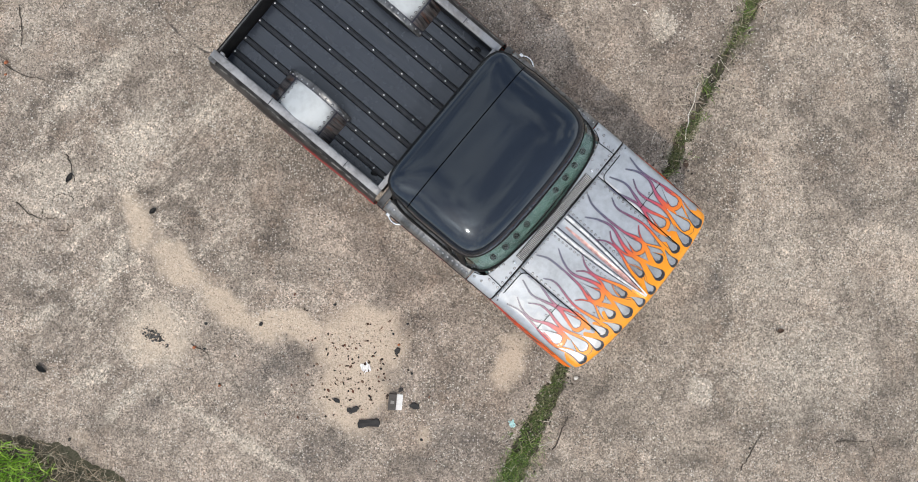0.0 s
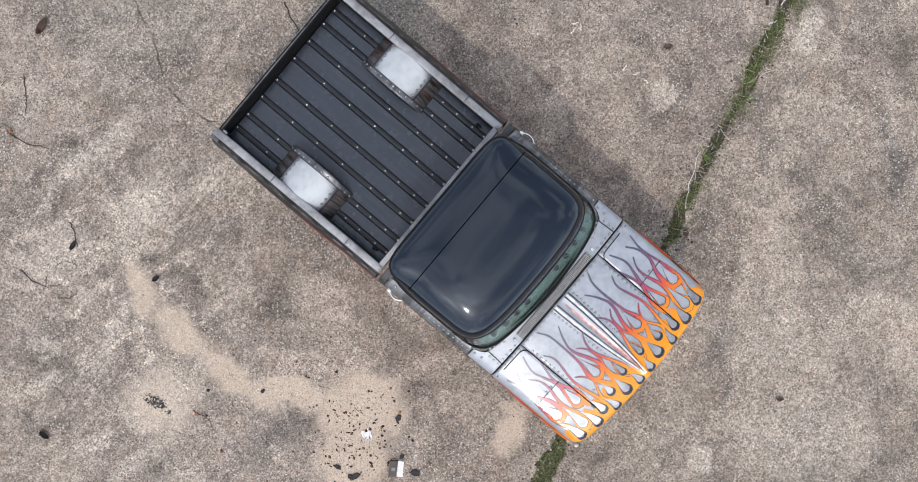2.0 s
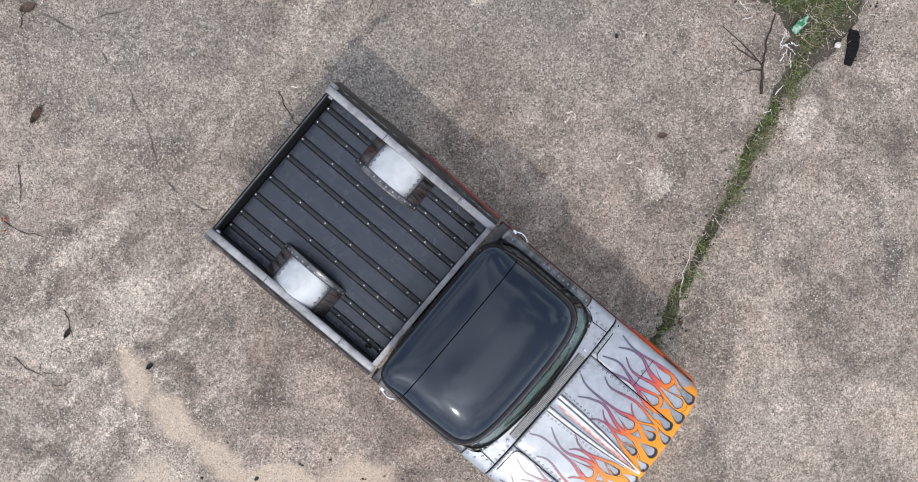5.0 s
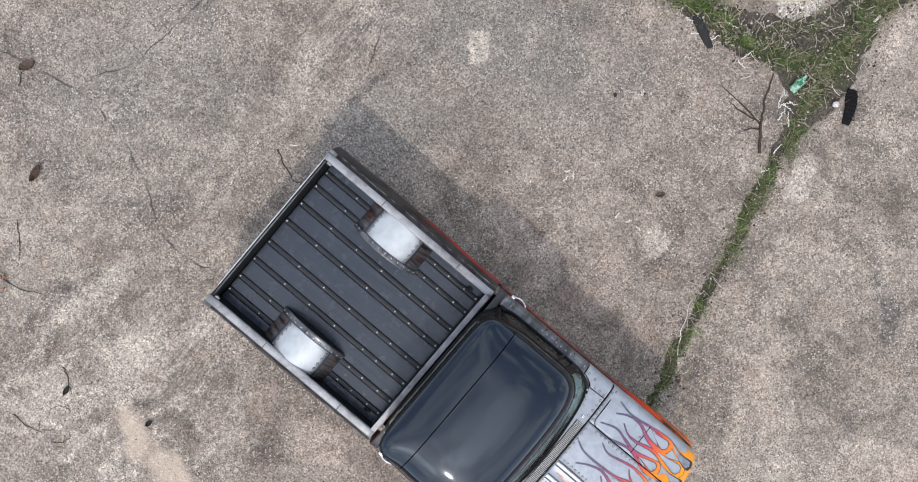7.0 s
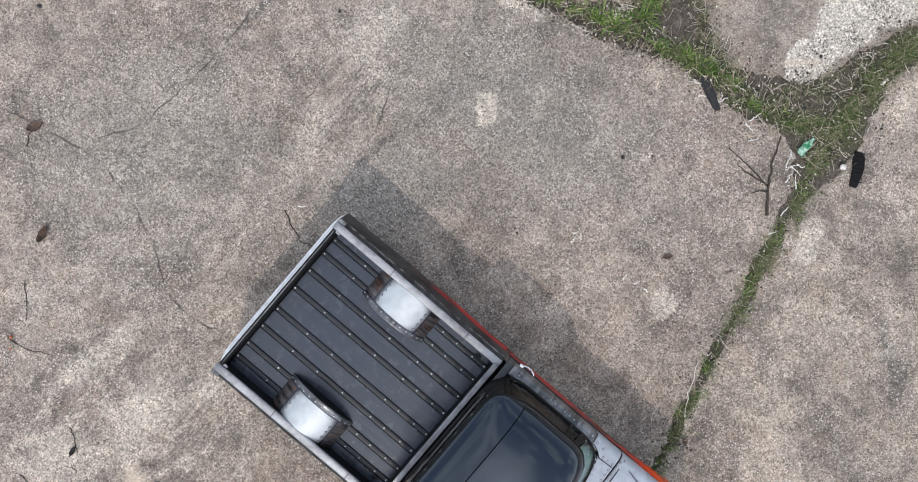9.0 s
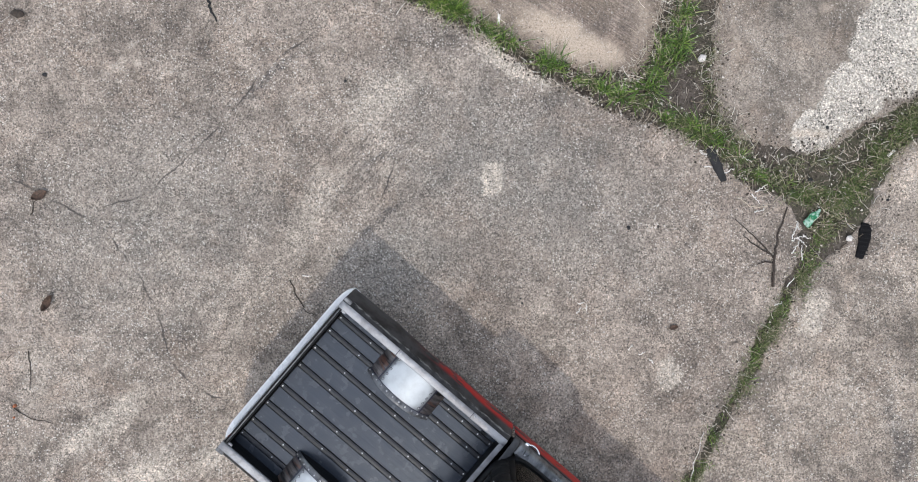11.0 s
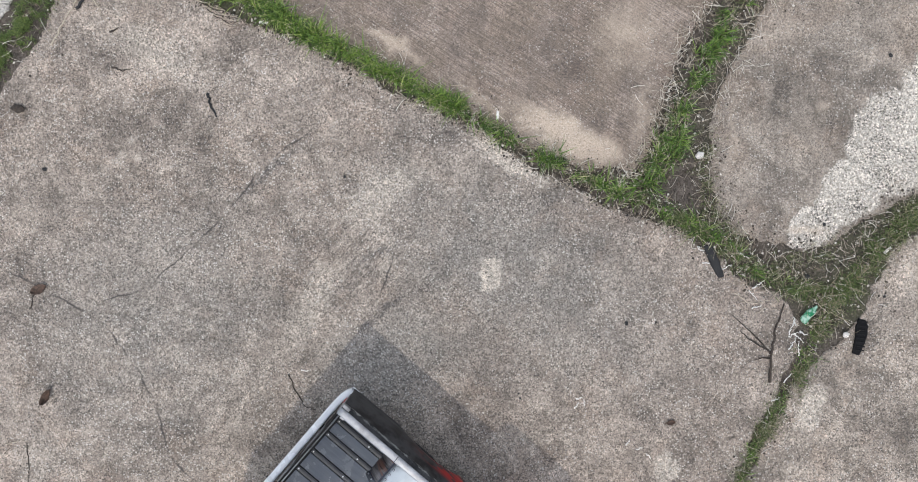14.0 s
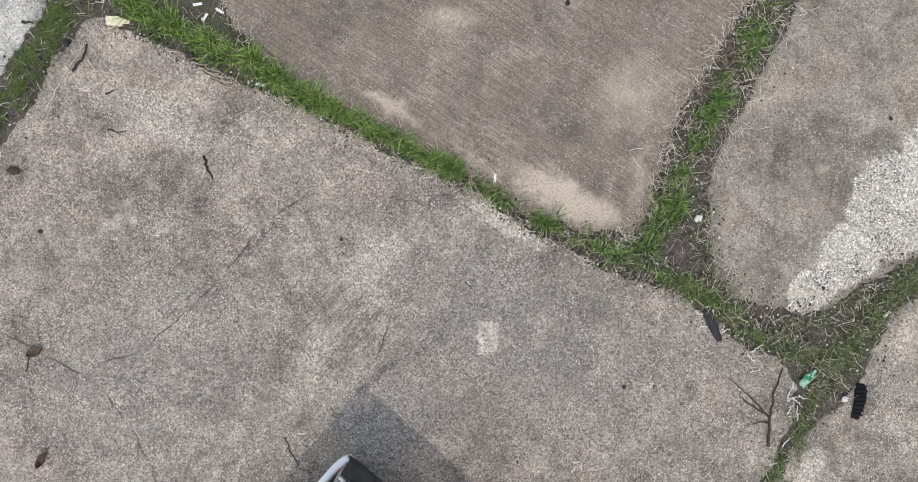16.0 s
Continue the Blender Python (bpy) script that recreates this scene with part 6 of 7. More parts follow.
crumbs("joint_litter", beside(C_LEFT, 0.0, 0.55, 0.008, lambda u: 0.14, 4, 84) + beside(B_HIGH, 0.0, 0.7, 0.010, lambda u: 0.10, 3, 85) + beside(B_LOW, 0.0, 1.0, 0.010, lambda u: 0.10, 3, 86) + beside(JOINT_E, 0.0, 1.0, 0.008, lambda u: 0.34, 4, 69) + beside(JOINT_C, 0.0, 0.95, 0.008, lambda u: 0.40, 4, 61) + beside(JOINT_B, 0.0, 1.0, 0.010, lambda u: 0.28, 4, 62) + beside(JOINT_BRANCH, 0.0, 0.8, 0.010, lambda u: 0.40, 4, 63)
       + beside(JOINT_A, 0.30, 1.0, 0.012, lambda u: 0.22, 3, 64) + beside(JOINT_D, 0.0, 1.0, 0.012, lambda u: 0.36, 3, 65), 0.004, 0.016, "soil crumbs and stone chips along the joints", DIRT, 66)
r = random.Random(67)
crumbs("loose_grit", [(r.uniform(-5.2, 5.6), r.uniform(-2.9, 8.2)) for _ in range(1500)], 0.003, 0.010, "loose grit scattered over the concrete", DIRT, 68)

# ---- things lying about ----
M_TWIG = plain("dark_twig_bark", (0.050, 0.038, 0.030), 0.85, 0, 0.4, 60, bump=0.002)
M_STRAW = plain("pale_dry_stem", (0.50, 0.43, 0.34), 0.8, 0, 0.25, 60)
M_BONE = plain("bleached_white_stem", (0.78, 0.76, 0.72), 0.7, 0, 0.15, 50)
M_LEAF = plain("dead_brown_leaf", (0.10, 0.064, 0.047), 0.75, 0, 0.45, 35, bump=0.002)
M_DARK = plain("black_scrap", (0.016, 0.016, 0.017), 0.7, 0, 0.4, 45, bump=0.002)
M_PALE_STONE = plain("pale_stone", (0.70, 0.66, 0.62), 0.85, 0, 0.2, 40, bump=0.002)
M_WHITE = plain("white_card", (0.80, 0.80, 0.80), 0.6, 0, 0.08, 30)
M_ORANGE = plain("orange_scrap", (0.30, 0.10, 0.045), 0.7, 0, 0.4, 40)
M_BLUE = plain("pale_blue_plastic", (0.42, 0.66, 0.66), 0.4, 0, 0.3, 30)
M_CREAM = plain("cream_card", (0.72, 0.66, 0.45), 0.7, 0, 0.15, 25)


def bottle_plastic():
    n = Nodes("green_bottle_plastic", 0.15)
    n.b.inputs["Transmission Weight"].default_value = 0.35
    c = n.mix(n.span(n.noise(22, 4), 0.4, 0.62), (0.03, 0.30, 0.13), (0.55, 0.80, 0.66))
    return n.done(c)


M_BOTTLE = bottle_plastic()


def rest(name, bm, material, x, y, turn, label, category, smooth=False, z=0.0, group=""):
    ob = part(name, bm, material, None, "", smooth)
    low = min(v.co.z for v in ob.data.vertices)
    ob.matrix_world = pose(x, y, z - low + 0.0005, 0, 0, turn)
    return tagged(ob, label, category, group)


def bent(pts, seed, amount=0.012, per=5):
    """A crooked line through a few points."""
    r = random.Random(seed)
    out = []
    for a, b in zip(pts, pts[1:]):
        for k in range(per):
            p = Vector((*a, 0)).lerp(Vector((*b, 0)), k / per)
            out.append(p + Vector((r.uniform(-1, 1) * amount, r.uniform(-1, 1) * amount, 0.006 + r.uniform(0, 0.008))))
    out.append(Vector((*pts[-1], 0.006)))
    return out


def twig(pts, radius, seed, material=None, label="thin dark twig on the concrete", side=(), name="twig"):
    """A tapered crooked stem with side shoots."""
    mid = Vector((sum(p[0] for p in pts) / len(pts), sum(p[1] for p in pts) / len(pts), 0))
    near = [(p[0] - mid.x, p[1] - mid.y) for p in pts]
    bm = bmesh.new()
    tube(bm, bent(near, seed), radius, 6, taper=lambda u: 1 - 0.55 * u)
    for k, line in enumerate(side):
        tube(bm, bent([(p[0] - mid.x, p[1] - mid.y) for p in line], seed + k + 1, 0.008), radius * 0.6, 5, taper=lambda u: 1 - 0.6 * u)
    return rest(name, bm, material or M_TWIG, mid.x, mid.y, 0, label, "twig", True)


def lump(size, seed, squash=0.5, rough=0.35, sub=2):
    """A stone or clod."""
    bm = bmesh.new()
    bmesh.ops.create_icosphere(bm, subdivisions=sub, radius=1)
    for v in bm.verts:
        k = 1 + rough * noise.noise(v.co * 1.3 + Vector((seed * 3.7, 0, 0))) + 0.12 * noise.noise(v.co * 4 + Vector((0, seed * 2.1, 0)))
        v.co = Vector((v.co.x * size[0] * k, v.co.y * size[1] * k, v.co.z * min(size) * squash * k))
    return bm


def leaf(length, width, curl, seed):
    """A curled dead leaf with a midrib and a stalk."""
    bm = bmesh.new()
    r = random.Random(seed)
    rows = []
    for i in range(13):
        u = i / 12
        w = width * math.sin(math.pi * u) ** 0.7 * (1 - 0.25 * u) + 0.001
        row = []
        for j in range(-3, 4):
            v = j / 3
            row.append((length * (u - 0.5), w * v * (1 + r.uniform(-0.06, 0.06)), curl * (abs(v) ** 1.6 + 0.5 * (2 * u - 1) ** 2) + 0.004))
        rows.append(row)
    top = grid(bm, rows)
    lower = grid(bm, [[(p[0], p[1], p[2] - 0.002) for p in row] for row in rows])
    tube(bm, [(-length * 0.72, 0.004, 0.006), (-length * 0.5, 0, 0.005), (length * 0.45, 0, 0.006)], 0.0028, 5)
    return bm


def shard(pts, thick, seed):
    """A flat broken scrap with ragged edges."""
    line = rough_line(pts, 0.014, 0.005, seed)
    bm = bmesh.new()
    lo = [bm.verts.new((p.x, p.y, 0)) for p in line]
    hi = [bm.verts.new((p.x * 0.96, p.y * 0.96, thick * (1 + 0.4 * noise.noise(Vector((p.x * 20, p.y * 20, seed)))))) for p in line]
    n = len(line)
    for i in range(n):
        j = (i + 1) % n
        bm.faces.new((lo[i], lo[j], hi[j], hi[i]))
    flat = [Vector((p.x, p.y, 0)) for p in line]
    for a, b, c in mathutils_fill([flat]):
        bm.faces.new((hi[a], hi[b], hi[c]))
    bmesh.ops.recalc_face_normals(bm, faces=bm.faces)
    return bm


# rubber scraps by the joint
tread = rest("rubber_scrap", shard(((-0.07, -0.19), (0.0, -0.21), (0.03, -0.12), (0.065, 0.0), (0.07, 0.12), (0.03, 0.19), (-0.05, 0.20), (-0.075, 0.10), (-0.06, -0.02)), 0.022, 3), M_RUBBER, 4.75, 3.80, -6, "ribbed black rubber scrap beside the grassy joint", "rubber scrap")
for k in range(8):
    y = -0.15 + 0.045 * k
    box_part("rib", (-0.058, 0.045, y - 0.007, y + 0.007, 0.016, 0.034), M_RUBBER, tread, "raised rubber rib", 0.003)
rest("rubber_scrap", shard(((-0.20, -0.045), (0.0, -0.055), (0.19, -0.03), (0.20, 0.03), (0.02, 0.05), (-0.19, 0.045)), 0.018, 4), M_DARK, 3.13, 4.62, -66, "flat black rubber strip lying over the joint", "rubber scrap")
rest("rubber_scrap", shard(((-0.12, -0.05), (0.0, -0.035), (0.11, -0.05), (0.13, 0.0), (0.11, 0.045), (0.0, 0.04), (-0.11, 0.045), (-0.13, 0.0)), 0.022, 5), M_DARK, -0.64, -2.05, 3, "black rubber scrap in the sand patch", "rubber scrap")
for x, y, a, b, t, s in ((-0.80, -1.90, 0.06, 0.03, 20, 1), (-0.86, -1.905, 0.03, 0.025, 70, 2), (-0.13, -1.86, 0.06, 0.035, -30, 3), (-0.32, -1.25, 0.045, 0.03, 40, 4), (-0.28, -1.68, 0.03, 0.02, 15, 5), (-1.00, -1.79, 0.05, 0.02, -35, 6)):
    rest("black_chunk", shard(((-a, -b), (a * 0.2, -b * 1.1), (a, -b * 0.2), (a * 0.6, b), (-a * 0.5, b * 0.8)), 0.02, s + 20), M_DARK, x, y, t, "small torn black chunk in the sand patch", "scrap", group="black chunks in the sand")

# open card box, half black and half white
bm = bmesh.new()
add_box(bm, -0.085, 0.0, -0.09, 0.09, 0, 0.035, 0.003)
box = rest("card_box", bm, plain("black_card", (0.045, 0.038, 0.036), 0.5, 0, 0.3, 30), -0.335, -1.815, -6, "small open box, black lid and white inside", "box")
bm = bmesh.new()
add_box(bm, 0.002, 0.07, -0.088, 0.088, 0.0005, 0.012, 0.002)
part("white_flap", bm, M_WHITE, box, "white inner flap")
bm = bmesh.new()
add_box(bm, -0.06, -0.02, -0.02, 0.015, 0.0352, 0.0362)
part("label_bar", bm, plain("grey_print", (0.2, 0.19, 0.18), 0.5), box, "grey printed bar")
bm = bmesh.new()
rows = [[(0.04 * (i - 2) + 0.01 * math.sin(j * 2.1 + i), 0.03 * (j - 2) + 0.012 * math.sin(i * 1.7), 0.004 + 0.012 * abs(math.sin(i * 1.3 + j * 2.2))) for j in range(5)] for i in range(5)]
grid(bm, [[(x * 0.6, y * 0.9, z) for x, y, z in row] for row in rows])
rest("paper_scrap", bm, M_WHITE, -0.67, -1.43, 30, "crumpled white paper scrap in the sand", "paper")
bm = bmesh.new()
grid(bm, [[(0.03 * (i - 2) * 0.5 + 0.008 * math.sin(j * 2.6), 0.035 * (j - 2) * 0.55 + 0.010 * math.sin(i * 1.9), 0.004 + 0.015 * abs(math.sin(i * 1.9 + j * 1.2))) for j in range(5)] for i in range(5)])
rest("plastic_scrap", bm, M_BLUE, 0.95, -2.07, 20, "pale blue plastic scrap by the grassy joint", "plastic scrap")

# flattened green bottle
bm = bmesh.new()
rows = []
prof = ((-0.12, 0.034), (-0.112, 0.046), (-0.04, 0.042), (0.016, 0.048), (0.056, 0.036), (0.082, 0.018), (0.108, 0.015), (0.112, 0.012))
for i, (x, rad) in enumerate(prof):
    rows.append([(x + 0.006 * math.sin(k * 2.3 + i), rad * math.cos(t) * (1 + 0.12 * math.sin(3 * t + i)), rad * 0.42 * math.sin(t) * (1 + 0.25 * math.sin(2 * t + i * 1.7)) + 0.03) for k, t in enumerate([2 * math.pi * q / 18 for q in range(18)])])
vs = grid(bm, rows, True)
bm.faces.new(vs[0])
bm.faces.new(vs[-1])
bmesh.ops.recalc_face_normals(bm, faces=bm.faces)
rest("crushed_bottle", bm, M_BOTTLE, 4.18, 4.05, 48, "crushed green plastic bottle in the grass", "bottle", True)

# fallen branch with its shoots
twig([(3.755, 3.28), (3.77, 3.62), (3.80, 3.85), (3.90, 4.16)], 0.017, 40, label="dark forked fallen branch beside the joint", side=([(3.76, 3.60), (3.58, 3.80), (3.33, 4.03)], [(3.77, 3.55), (3.66, 3.57), (3.58, 3.53)], [(3.76, 3.62), (3.52, 3.76), (3.42, 3.86)]), name="branch")
twig([(3.35, 4.28), (3.50, 4.16), (3.70, 4.18), (3.86, 4.30)], 0.006, 41, M_STRAW, "pale dry stems beside the joint", side=([(3.55, 4.02), (3.75, 4.15), (3.9, 4.25)],), name="dry_twig")
# bleached stems
for k, (x, y, l, t) in enumerate(((3.62, 4.37, 0.16, 35), (3.56, 4.25, 0.14, -50), (3.60, 4.12, 0.12, 15), (3.99, 3.90, 0.18, 70), (4.02, 3.82, 0.14, 20), (4.07, 3.78, 0.16, -45), (4.00, 3.72, 0.15, 60), (4.07, 3.66, 0.17, 95), (4.12, 3.83, 0.10, -20), (3.95, 3.34, 0.13, 45), (3.26, 4.55, 0.13, 30), (2.98, 4.74, 0.10, -40), (3.05, 4.60, 0.09, 5), (4.02, 3.96, 0.1, 110), (3.46, 4.68, 0.12, -35), (3.82, 3.10, 0.1, 20))):
    a = radians(t)
    twig([(x - l / 2 * math.cos(a), y - l / 2 * math.sin(a)), (x, y), (x + l / 2 * math.cos(a), y + l / 2 * math.sin(a))], 0.0075, 60 + k, M_BONE, "short bleached white stem by the joint", name="dry_twig")["group"] = "bleached stems"
twig([(-1.545, 3.36), (-1.44, 3.14), (-1.365, 2.99), (-1.24, 2.96)], 0.007, 42, label="thin bent twig beside the parked truck", side=([(-1.52, 3.31), (-1.55, 3.27)],))
twig([(-1.39, 3.39), (-1.31, 3.385)], 0.008, 43, M_BONE, "short bleached white stem by the truck", name="dry_twig")
twig([(-4.41, 2.55), (-4.39, 2.33), (-4.40, 2.14)], 0.006, 44)
twig([(-4.60, 1.95), (-4.42, 1.82), (-4.15, 1.755)], 0.006, 45)
twig([(-4.66, 2.56), (-4.50, 2.60), (-4.40, 2.59)], 0.005, 46, M_STRAW, "thin pale twig on the concrete")
twig([(-4.66, 2.45), (-4.60, 2.52)], 0.005, 47)
twig([(-4.50, 0.43), (-4.36, 0.30), (-4.19, 0.22)], 0.006, 48)
twig([(-3.93, 0.95), (-3.88, 0.80), (-3.85, 0.64)], 0.007, 49)
rest("dead_leaf", leaf(0.12, 0.03, 0.02, 3), M_DARK, -3.90, 0.69, 60, "small black curled leaf on the concrete", "leaf")
twig([(-2.60, -1.15), (-2.48, -1.22), (-2.37, -1.33)], 0.005, 50)
twig([(1.40, -2.36), (1.50, -2.15), (1.57, -1.98)], 0.008, 51, label="grey-brown twig along the joint")
twig([(3.48, -2.60), (3.62, -2.38), (3.73, -2.18)], 0.006, 52)
twig([(4.55, -2.30), (4.95, -2.28), (5.0, -2.55)], 0.004, 53)
twig([(2.86, 1.07), (2.92, 1.38), (3.02, 1.68)], 0.006, 54, M_BONE, "long pale dry stem along the joint", name="dry_twig")
twig([(3.20, 1.68), (3.36, 1.66), (3.52, 1.60)], 0.006, 55, M_STRAW, "pale dry stem on the concrete", name="dry_twig")
twig([(3.85, 2.62), (4.02, 2.68), (4.10, 2.66)], 0.005, 56, M_STRAW, "pale dry stem on the concrete", name="dry_twig")
twig([(-4.13, 6.93), (-3.97, 7.24), (-3.80, 7.50), (-3.72, 7.66)], 0.010, 57, M_STRAW, "long pale stick beside the grass")
twig([(-3.86, 7.34), (-3.74, 7.48), (-3.70, 7.62)], 0.018, 58, M_DARK, "short thick black stick beside the grass")
twig([(-3.68, 7.46), (-3.60, 7.30)], 0.010, 59, M_STRAW, "short pale stick beside the grass")
twig([(-3.48, 6.70), (-3.36, 6.66), (-3.25, 6.69)], 0.008, 60)
twig([(-3.50, 7.08), (-3.40, 7.13)], 0.012, 61)
twig([(-2.43, 6.43), (-2.40, 6.30), (-2.33, 6.16)], 0.017, 62, M_DARK, "short thick black stick on the concrete")
twig([(-4.40, 7.86), (-4.28, 7.84)], 0.016, 63, M_DARK, "short black stick at the slab edge")
twig([(-4.38, 4.05), (-4.32, 4.22), (-4.24, 4.32)], 0.007, 64)
rest("dead_leaf", leaf(0.19, 0.06, 0.03, 5), M_LEAF, -4.27, 4.27, 25, "crumpled brown leaf over a crack", "leaf")
rest("dead_leaf", leaf(0.20, 0.05, 0.05, 6), M_LEAF, -4.19, 3.09, 62, "large curled brown leaf on the concrete", "leaf")
rest("dead_leaf", leaf(0.12, 0.035, 0.03, 7), M_DARK, -4.25, -1.42, -35, "black curled leaf on the concrete", "leaf")
rest("dead_leaf", leaf(0.09, 0.032, 0.015, 8), M_LEAF, 2.87, 0.80, 100, "small dark leaf beside the joint", "leaf")
rest("dead_leaf", leaf(0.10, 0.03, 0.02, 9), M_LEAF, 2.67, 2.84, 15, "small twisted brown leaf on the concrete", "leaf")
rest("dead_leaf", leaf(0.09, 0.03, 0.02, 10), M_DARK, -2.99, 0.32, 40, "small black leaf on the pale concrete", "leaf")
rest("dead_leaf", leaf(0.08, 0.03, 0.02, 11), M_LEAF, 3.92, -1.05, 10, "small brown leaf on the concrete", "leaf")
rest("seed_pod", lump((0.075, 0.045), 3, 0.6), M_TWIG, -4.49, 6.24, -10, "brown seed pod on the concrete", "seed pod", True)
rest("seed_pod", lump((0.05, 0.04), 4, 0.6), M_TWIG, -2.58, 7.50, 30, "round brown seed pod by the grass", "seed pod", True)
rest("stone", lump((0.055, 0.04), 5, 0.6), M_PALE_STONE, 2.96, 5.78, 20, "pale stone on the bare soil", "stone", True, -0.022)
rest("stone", lump((0.04, 0.035), 6, 0.6), M_PALE_STONE, 4.58, 3.82, 20, "small pale stone by the joint", "stone", True)
rest("stone", lump((0.025, 0.022), 7, 0.6), M_PALE_STONE, 1.66, -1.56, 20, "small white stone at the joint", "stone", True)
bm = shard(((-0.12, -0.05), (0.05, -0.05), (0.07, -0.02), (0.14, -0.01), (0.14, 0.02), (0.06, 0.03), (0.02, 0.06), (-0.12, 0.05)), 0.012, 12)
rest("card_scrap", bm, M_CREAM, -3.38, 7.87, -5, "cream card scrap beside the grass", "card scrap")
for x, y, t in ((-2.26, 7.99, -30), (-2.50, 8.06, 10), (-1.82, 7.20, 0), (0.74, 6.20, 85), (-2.42, 7.92, 60), (5.03, 4.75, 40)):
    bm = bmesh.new()
    add_box(bm, -0.05, 0.05, -0.014, 0.014, 0, 0.012, 0.003)
    rest("white_scrap", bm, M_BONE, x, y, t, "small white scrap in the grassy joint", "scrap", z=0.0, group="white scraps")
# heap of dry twigs beside the grass
for k in range(7):
    y = 7.44 - 0.035 * k
    twig([(-2.56 + 0.04 * k, y), (-2.35 + 0.03 * k, y - 0.08), (-2.10, 7.27 - 0.012 * k)], 0.005, 80 + k, M_TWIG if k % 2 else M_STRAW, "thin dry twig in a small heap by the grass")["group"] = "twig heap"

for k, (x, y, r0, turn) in enumerate(((-3.98, 0.42, 0.13, 20), (-4.12, 0.30, 0.10, 140), (-4.02, 0.20, 0.16, 250))):
    twig([(x + r0 * math.cos(radians(turn + a)), y + 0.7 * r0 * math.sin(radians(turn + a))) for a in (0, 45, 90, 135, 180)], 0.0035, 90 + k, label="thin curled dry stem on the pale concrete")["group"] = "curled stems"
for x, y, t in ((1.63, 3.02, 40), (1.72, 3.06, 100), (2.20, 2.62, 60), (2.32, 2.55, 10), (2.42, 2.47, 130), (1.66, 3.10, 15)):
    a = radians(t)
    twig([(x - 0.035 * math.cos(a), y - 0.035 * math.sin(a)), (x, y), (x + 0.035 * math.cos(a), y + 0.035 * math.sin(a))], 0.0065, int(t) + 100, M_BONE, "short bleached fleck of stem on the concrete", name="dry_twig")["group"] = "bleached flecks"

# single dark crumbs
for k, (x, y, s) in enumerate(((-1.00, -0.73, 0.022), (-1.82, -0.94, 0.03), (-1.06, -0.34, 0.016), (-2.43, -0.93, 0.024), (-2.45, -1.21, 0.018), (-2.29, -1.60, 0.016), (-0.16, -1.50, 0.02), (-0.06, -2.24, 0.022), (3.59, -2.36, 0.018), (-3.96, -2.21, 0.022),
                                (2.17, 3.93, 0.03), (1.01, 3.10, 0.017), (0.99, 3.15, 0.015), (-0.93, 5.52, 0.022), (4.33, 5.03, 0.026), (4.15, 4.46, 0.035), (5.00, 4.24, 0.022), (1.51, 8.10, 0.04), (5.03, 6.88, 0.03), (-4.21, 5.58, 0.035), (2.90, 0.72, 0.015), (0.97, 5.97, 0.02), (1.0, 3.42, 0.012), (-0.2, -0.95, 0.018), (-1.33, -2.0, 0.015), (-3.92, 7.62, 0.05), (-0.36, -1.06, 0.018))):
    rest("dark_crumb", lump((s, s * 0.75), k + 30, 0.6, sub=1), M_DARK, x, y, k * 47, "small dark crumb on the concrete", "crumb", group="dark crumbs")
for x, y, s in ((-2.56, -1.19, 0.028), (-2.29, -1.62, 0.022), (-4.57, 1.95, 0.03), (-4.58, 1.82, 0.02), (-0.30, -1.18, 0.02)):
    rest("orange_scrap", lump((s, s * 0.7), x * 5, 0.5, sub=1), M_ORANGE, x, y, 30, "small orange-brown scrap on the concrete", "scrap", group="orange scraps")


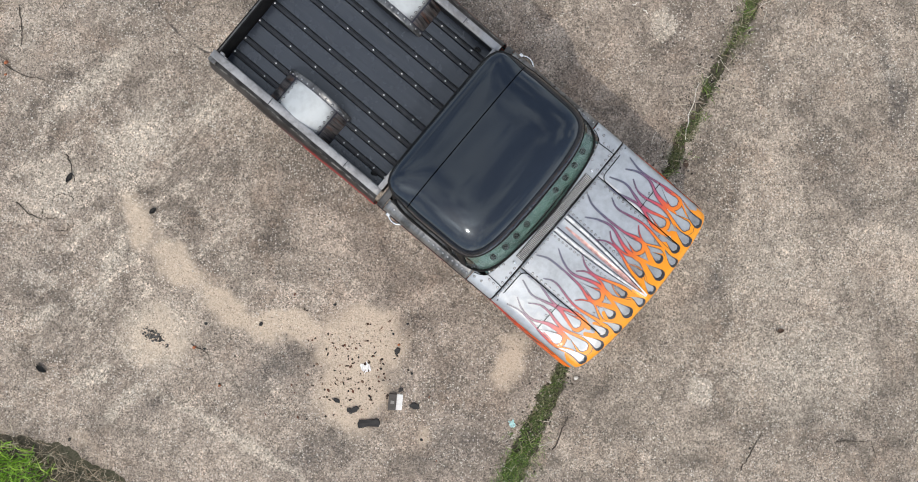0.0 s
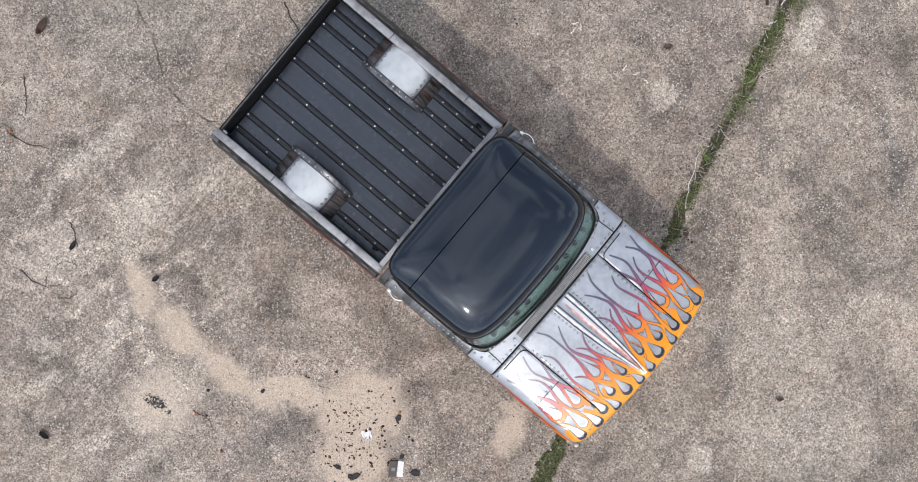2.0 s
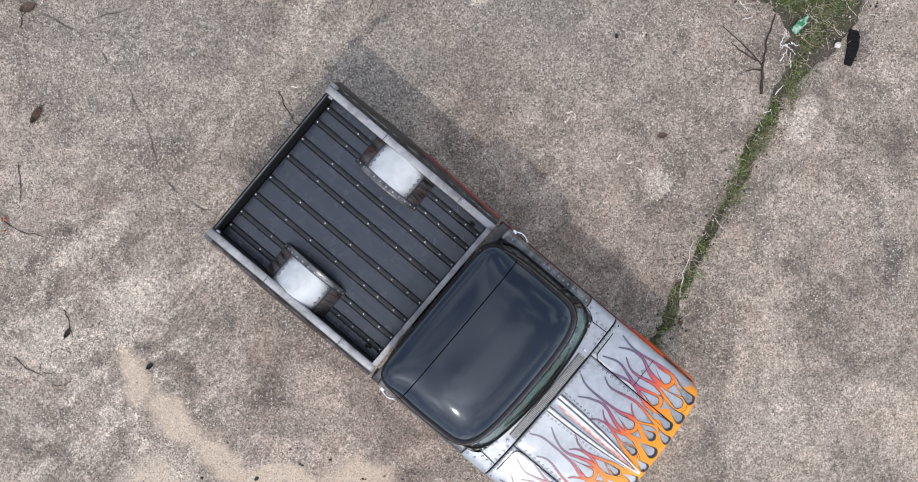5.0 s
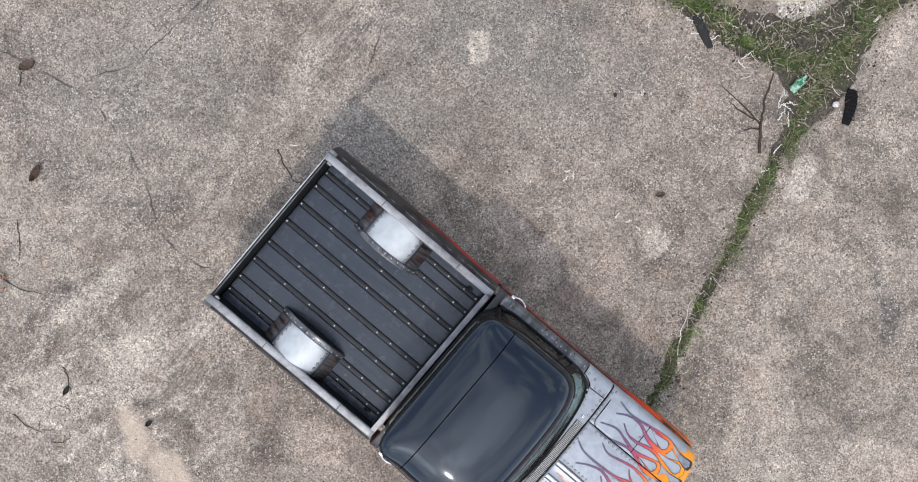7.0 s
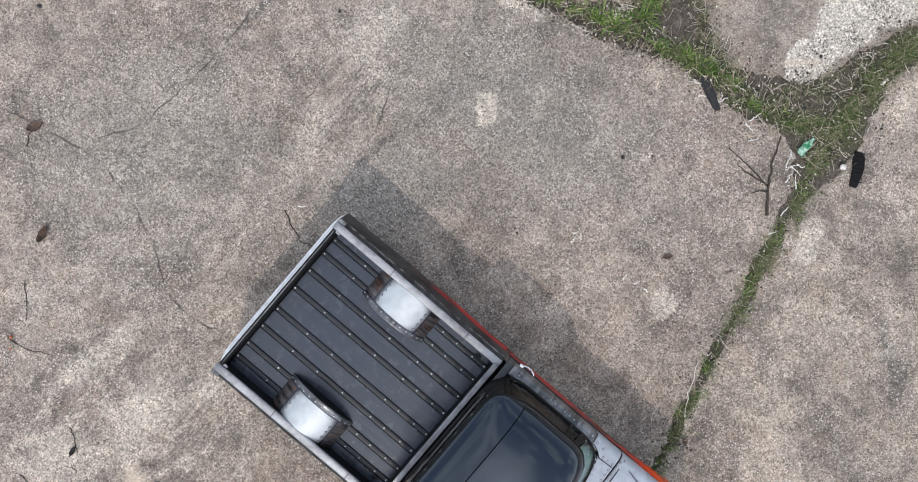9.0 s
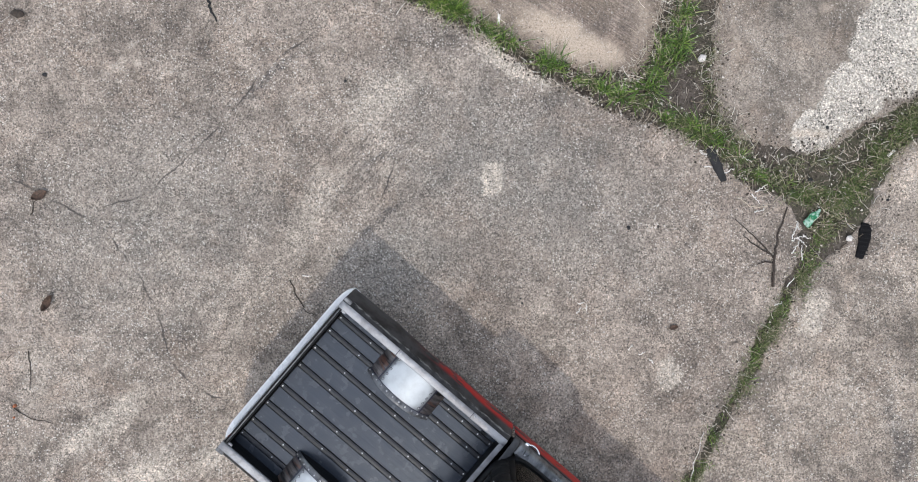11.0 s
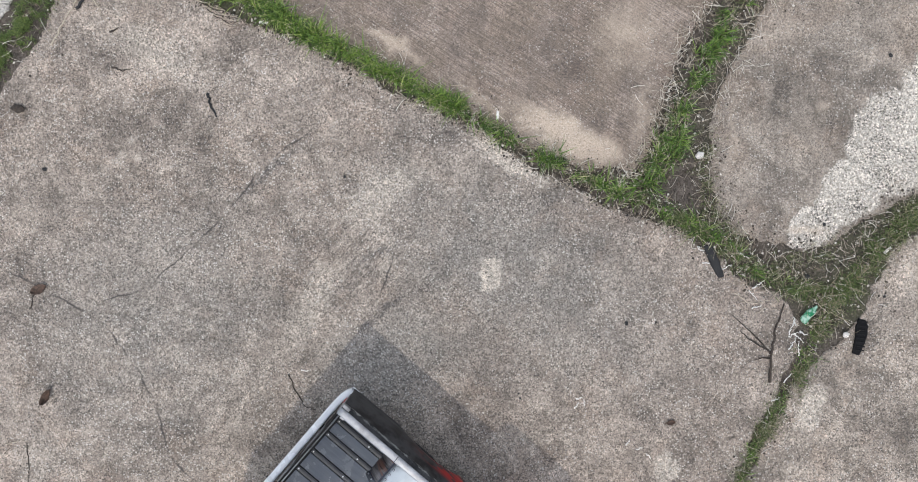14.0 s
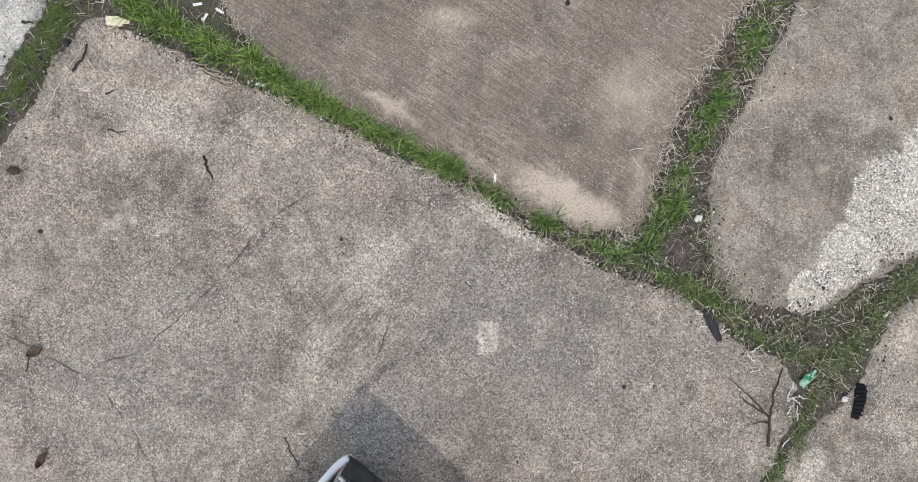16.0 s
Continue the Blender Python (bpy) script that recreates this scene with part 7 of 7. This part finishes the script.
# ---- loose fragments too small and many to count ----
def fragments(name, spots, label, tones, seed, z=0.0):
    r = random.Random(seed)
    verts, faces = [], []
    for x, y, s in spots:
        i = len(verts)
        t = r.uniform(0, 6.28)
        c, d = math.cos(t), math.sin(t)
        a, b, h = s * r.uniform(0.7, 1.3), s * r.uniform(0.4, 0.9), s * r.uniform(0.4, 0.8)
        ring_ = [(a, 0), (a * 0.3, b), (-a * 0.8, b * 0.7), (-a, -b * 0.3), (0.1 * a, -b)]
        for px, py in ring_:
            verts.append((x + px * c - py * d, y + px * d + py * c, z))
        for px, py in ring_:
            verts.append((x + (px * c - py * d) * 0.7, y + (px * d + py * c) * 0.7, z + h * r.uniform(0.6, 1.1)))
        for k in range(5):
            l = (k + 1) % 5
            faces.append((i + k, i + l, i + 5 + l, i + 5 + k))
        faces.append(tuple(i + 5 + k for k in range(5)))
    me = bpy.data.meshes.new(name)
    me.from_pydata(verts, [], faces)
    me.update()
    n = Nodes(name + "_surface", 0.85)
    pick = n.add("ShaderNodeNewGeometry").outputs["Random Per Island"]
    n.done(n.ramp(pick, tones))
    return tagged(part(name, me, n.m), label, "debris", kind="stuff")


r = random.Random(91)
spots = []
for _ in range(150):
    spots.append((-0.80 + r.gauss(0, 0.24), -1.45 + r.gauss(0, 0.22), r.uniform(0.005, 0.020)))
for _ in range(70):
    spots.append((-0.75 + r.gauss(0, 0.55), -1.55 + r.gauss(0, 0.42), r.uniform(0.005, 0.019)))
fragments("sand_debris", spots, "dark and rusty crumbs strewn over the sand patch", [(0.0, (0.015, 0.013, 0.012)), (0.55, (0.06, 0.035, 0.024)), (0.8, (0.16, 0.055, 0.03)), (1.0, (0.25, 0.20, 0.15))], 5)
spots = []
for _ in range(170):
    u, v = r.gauss(0, 0.055), r.gauss(0, 0.034)
    spots.append((-3.00 + u + 0.3 * v, -1.06 - 0.55 * u + v, abs(r.gauss(0, 0.008)) + 0.004))
fragments("charred_crumbs", spots, "black charred crumbs in a small heap", [(0.0, (0.02, 0.02, 0.02)), (1.0, (0.14, 0.135, 0.13))], 6)
spots = []
while len(spots) < 700:
    x, y = r.uniform(-5.2, 5.8), r.uniform(-3.2, 8.6)
    spots.append((x, y, abs(r.gauss(0, 0.0045)) + 0.003))
fragments("grit", spots, "loose dark grit over the concrete", [(0.0, (0.03, 0.026, 0.023)), (0.6, (0.10, 0.085, 0.07)), (0.85, (0.3, 0.27, 0.23)), (1.0, (0.7, 0.67, 0.62))], 7, 0.001)
spots = []
for x, y, *_ in along(JOINT_C, 0.0, 1.0, 0.01, lambda u: 0.24, 3, 71, 0.1) + along(JOINT_B, 0.0, 0.5, 0.012, lambda u: 0.20, 3, 72, 0.1) + along(JOINT_BRANCH, 0.0, 0.7, 0.01, lambda u: 0.24, 3, 73, 0.1):
    spots.append((x, y, abs(r.gauss(0, 0.007)) + 0.004))
fragments("soil_crumbs", spots, "soil crumbs and bleached bits in the joints", [(0.0, (0.025, 0.02, 0.016)), (0.6, (0.10, 0.075, 0.055)), (0.86, (0.30, 0.26, 0.21)), (1.0, (0.75, 0.72, 0.67))], 8, -0.02)
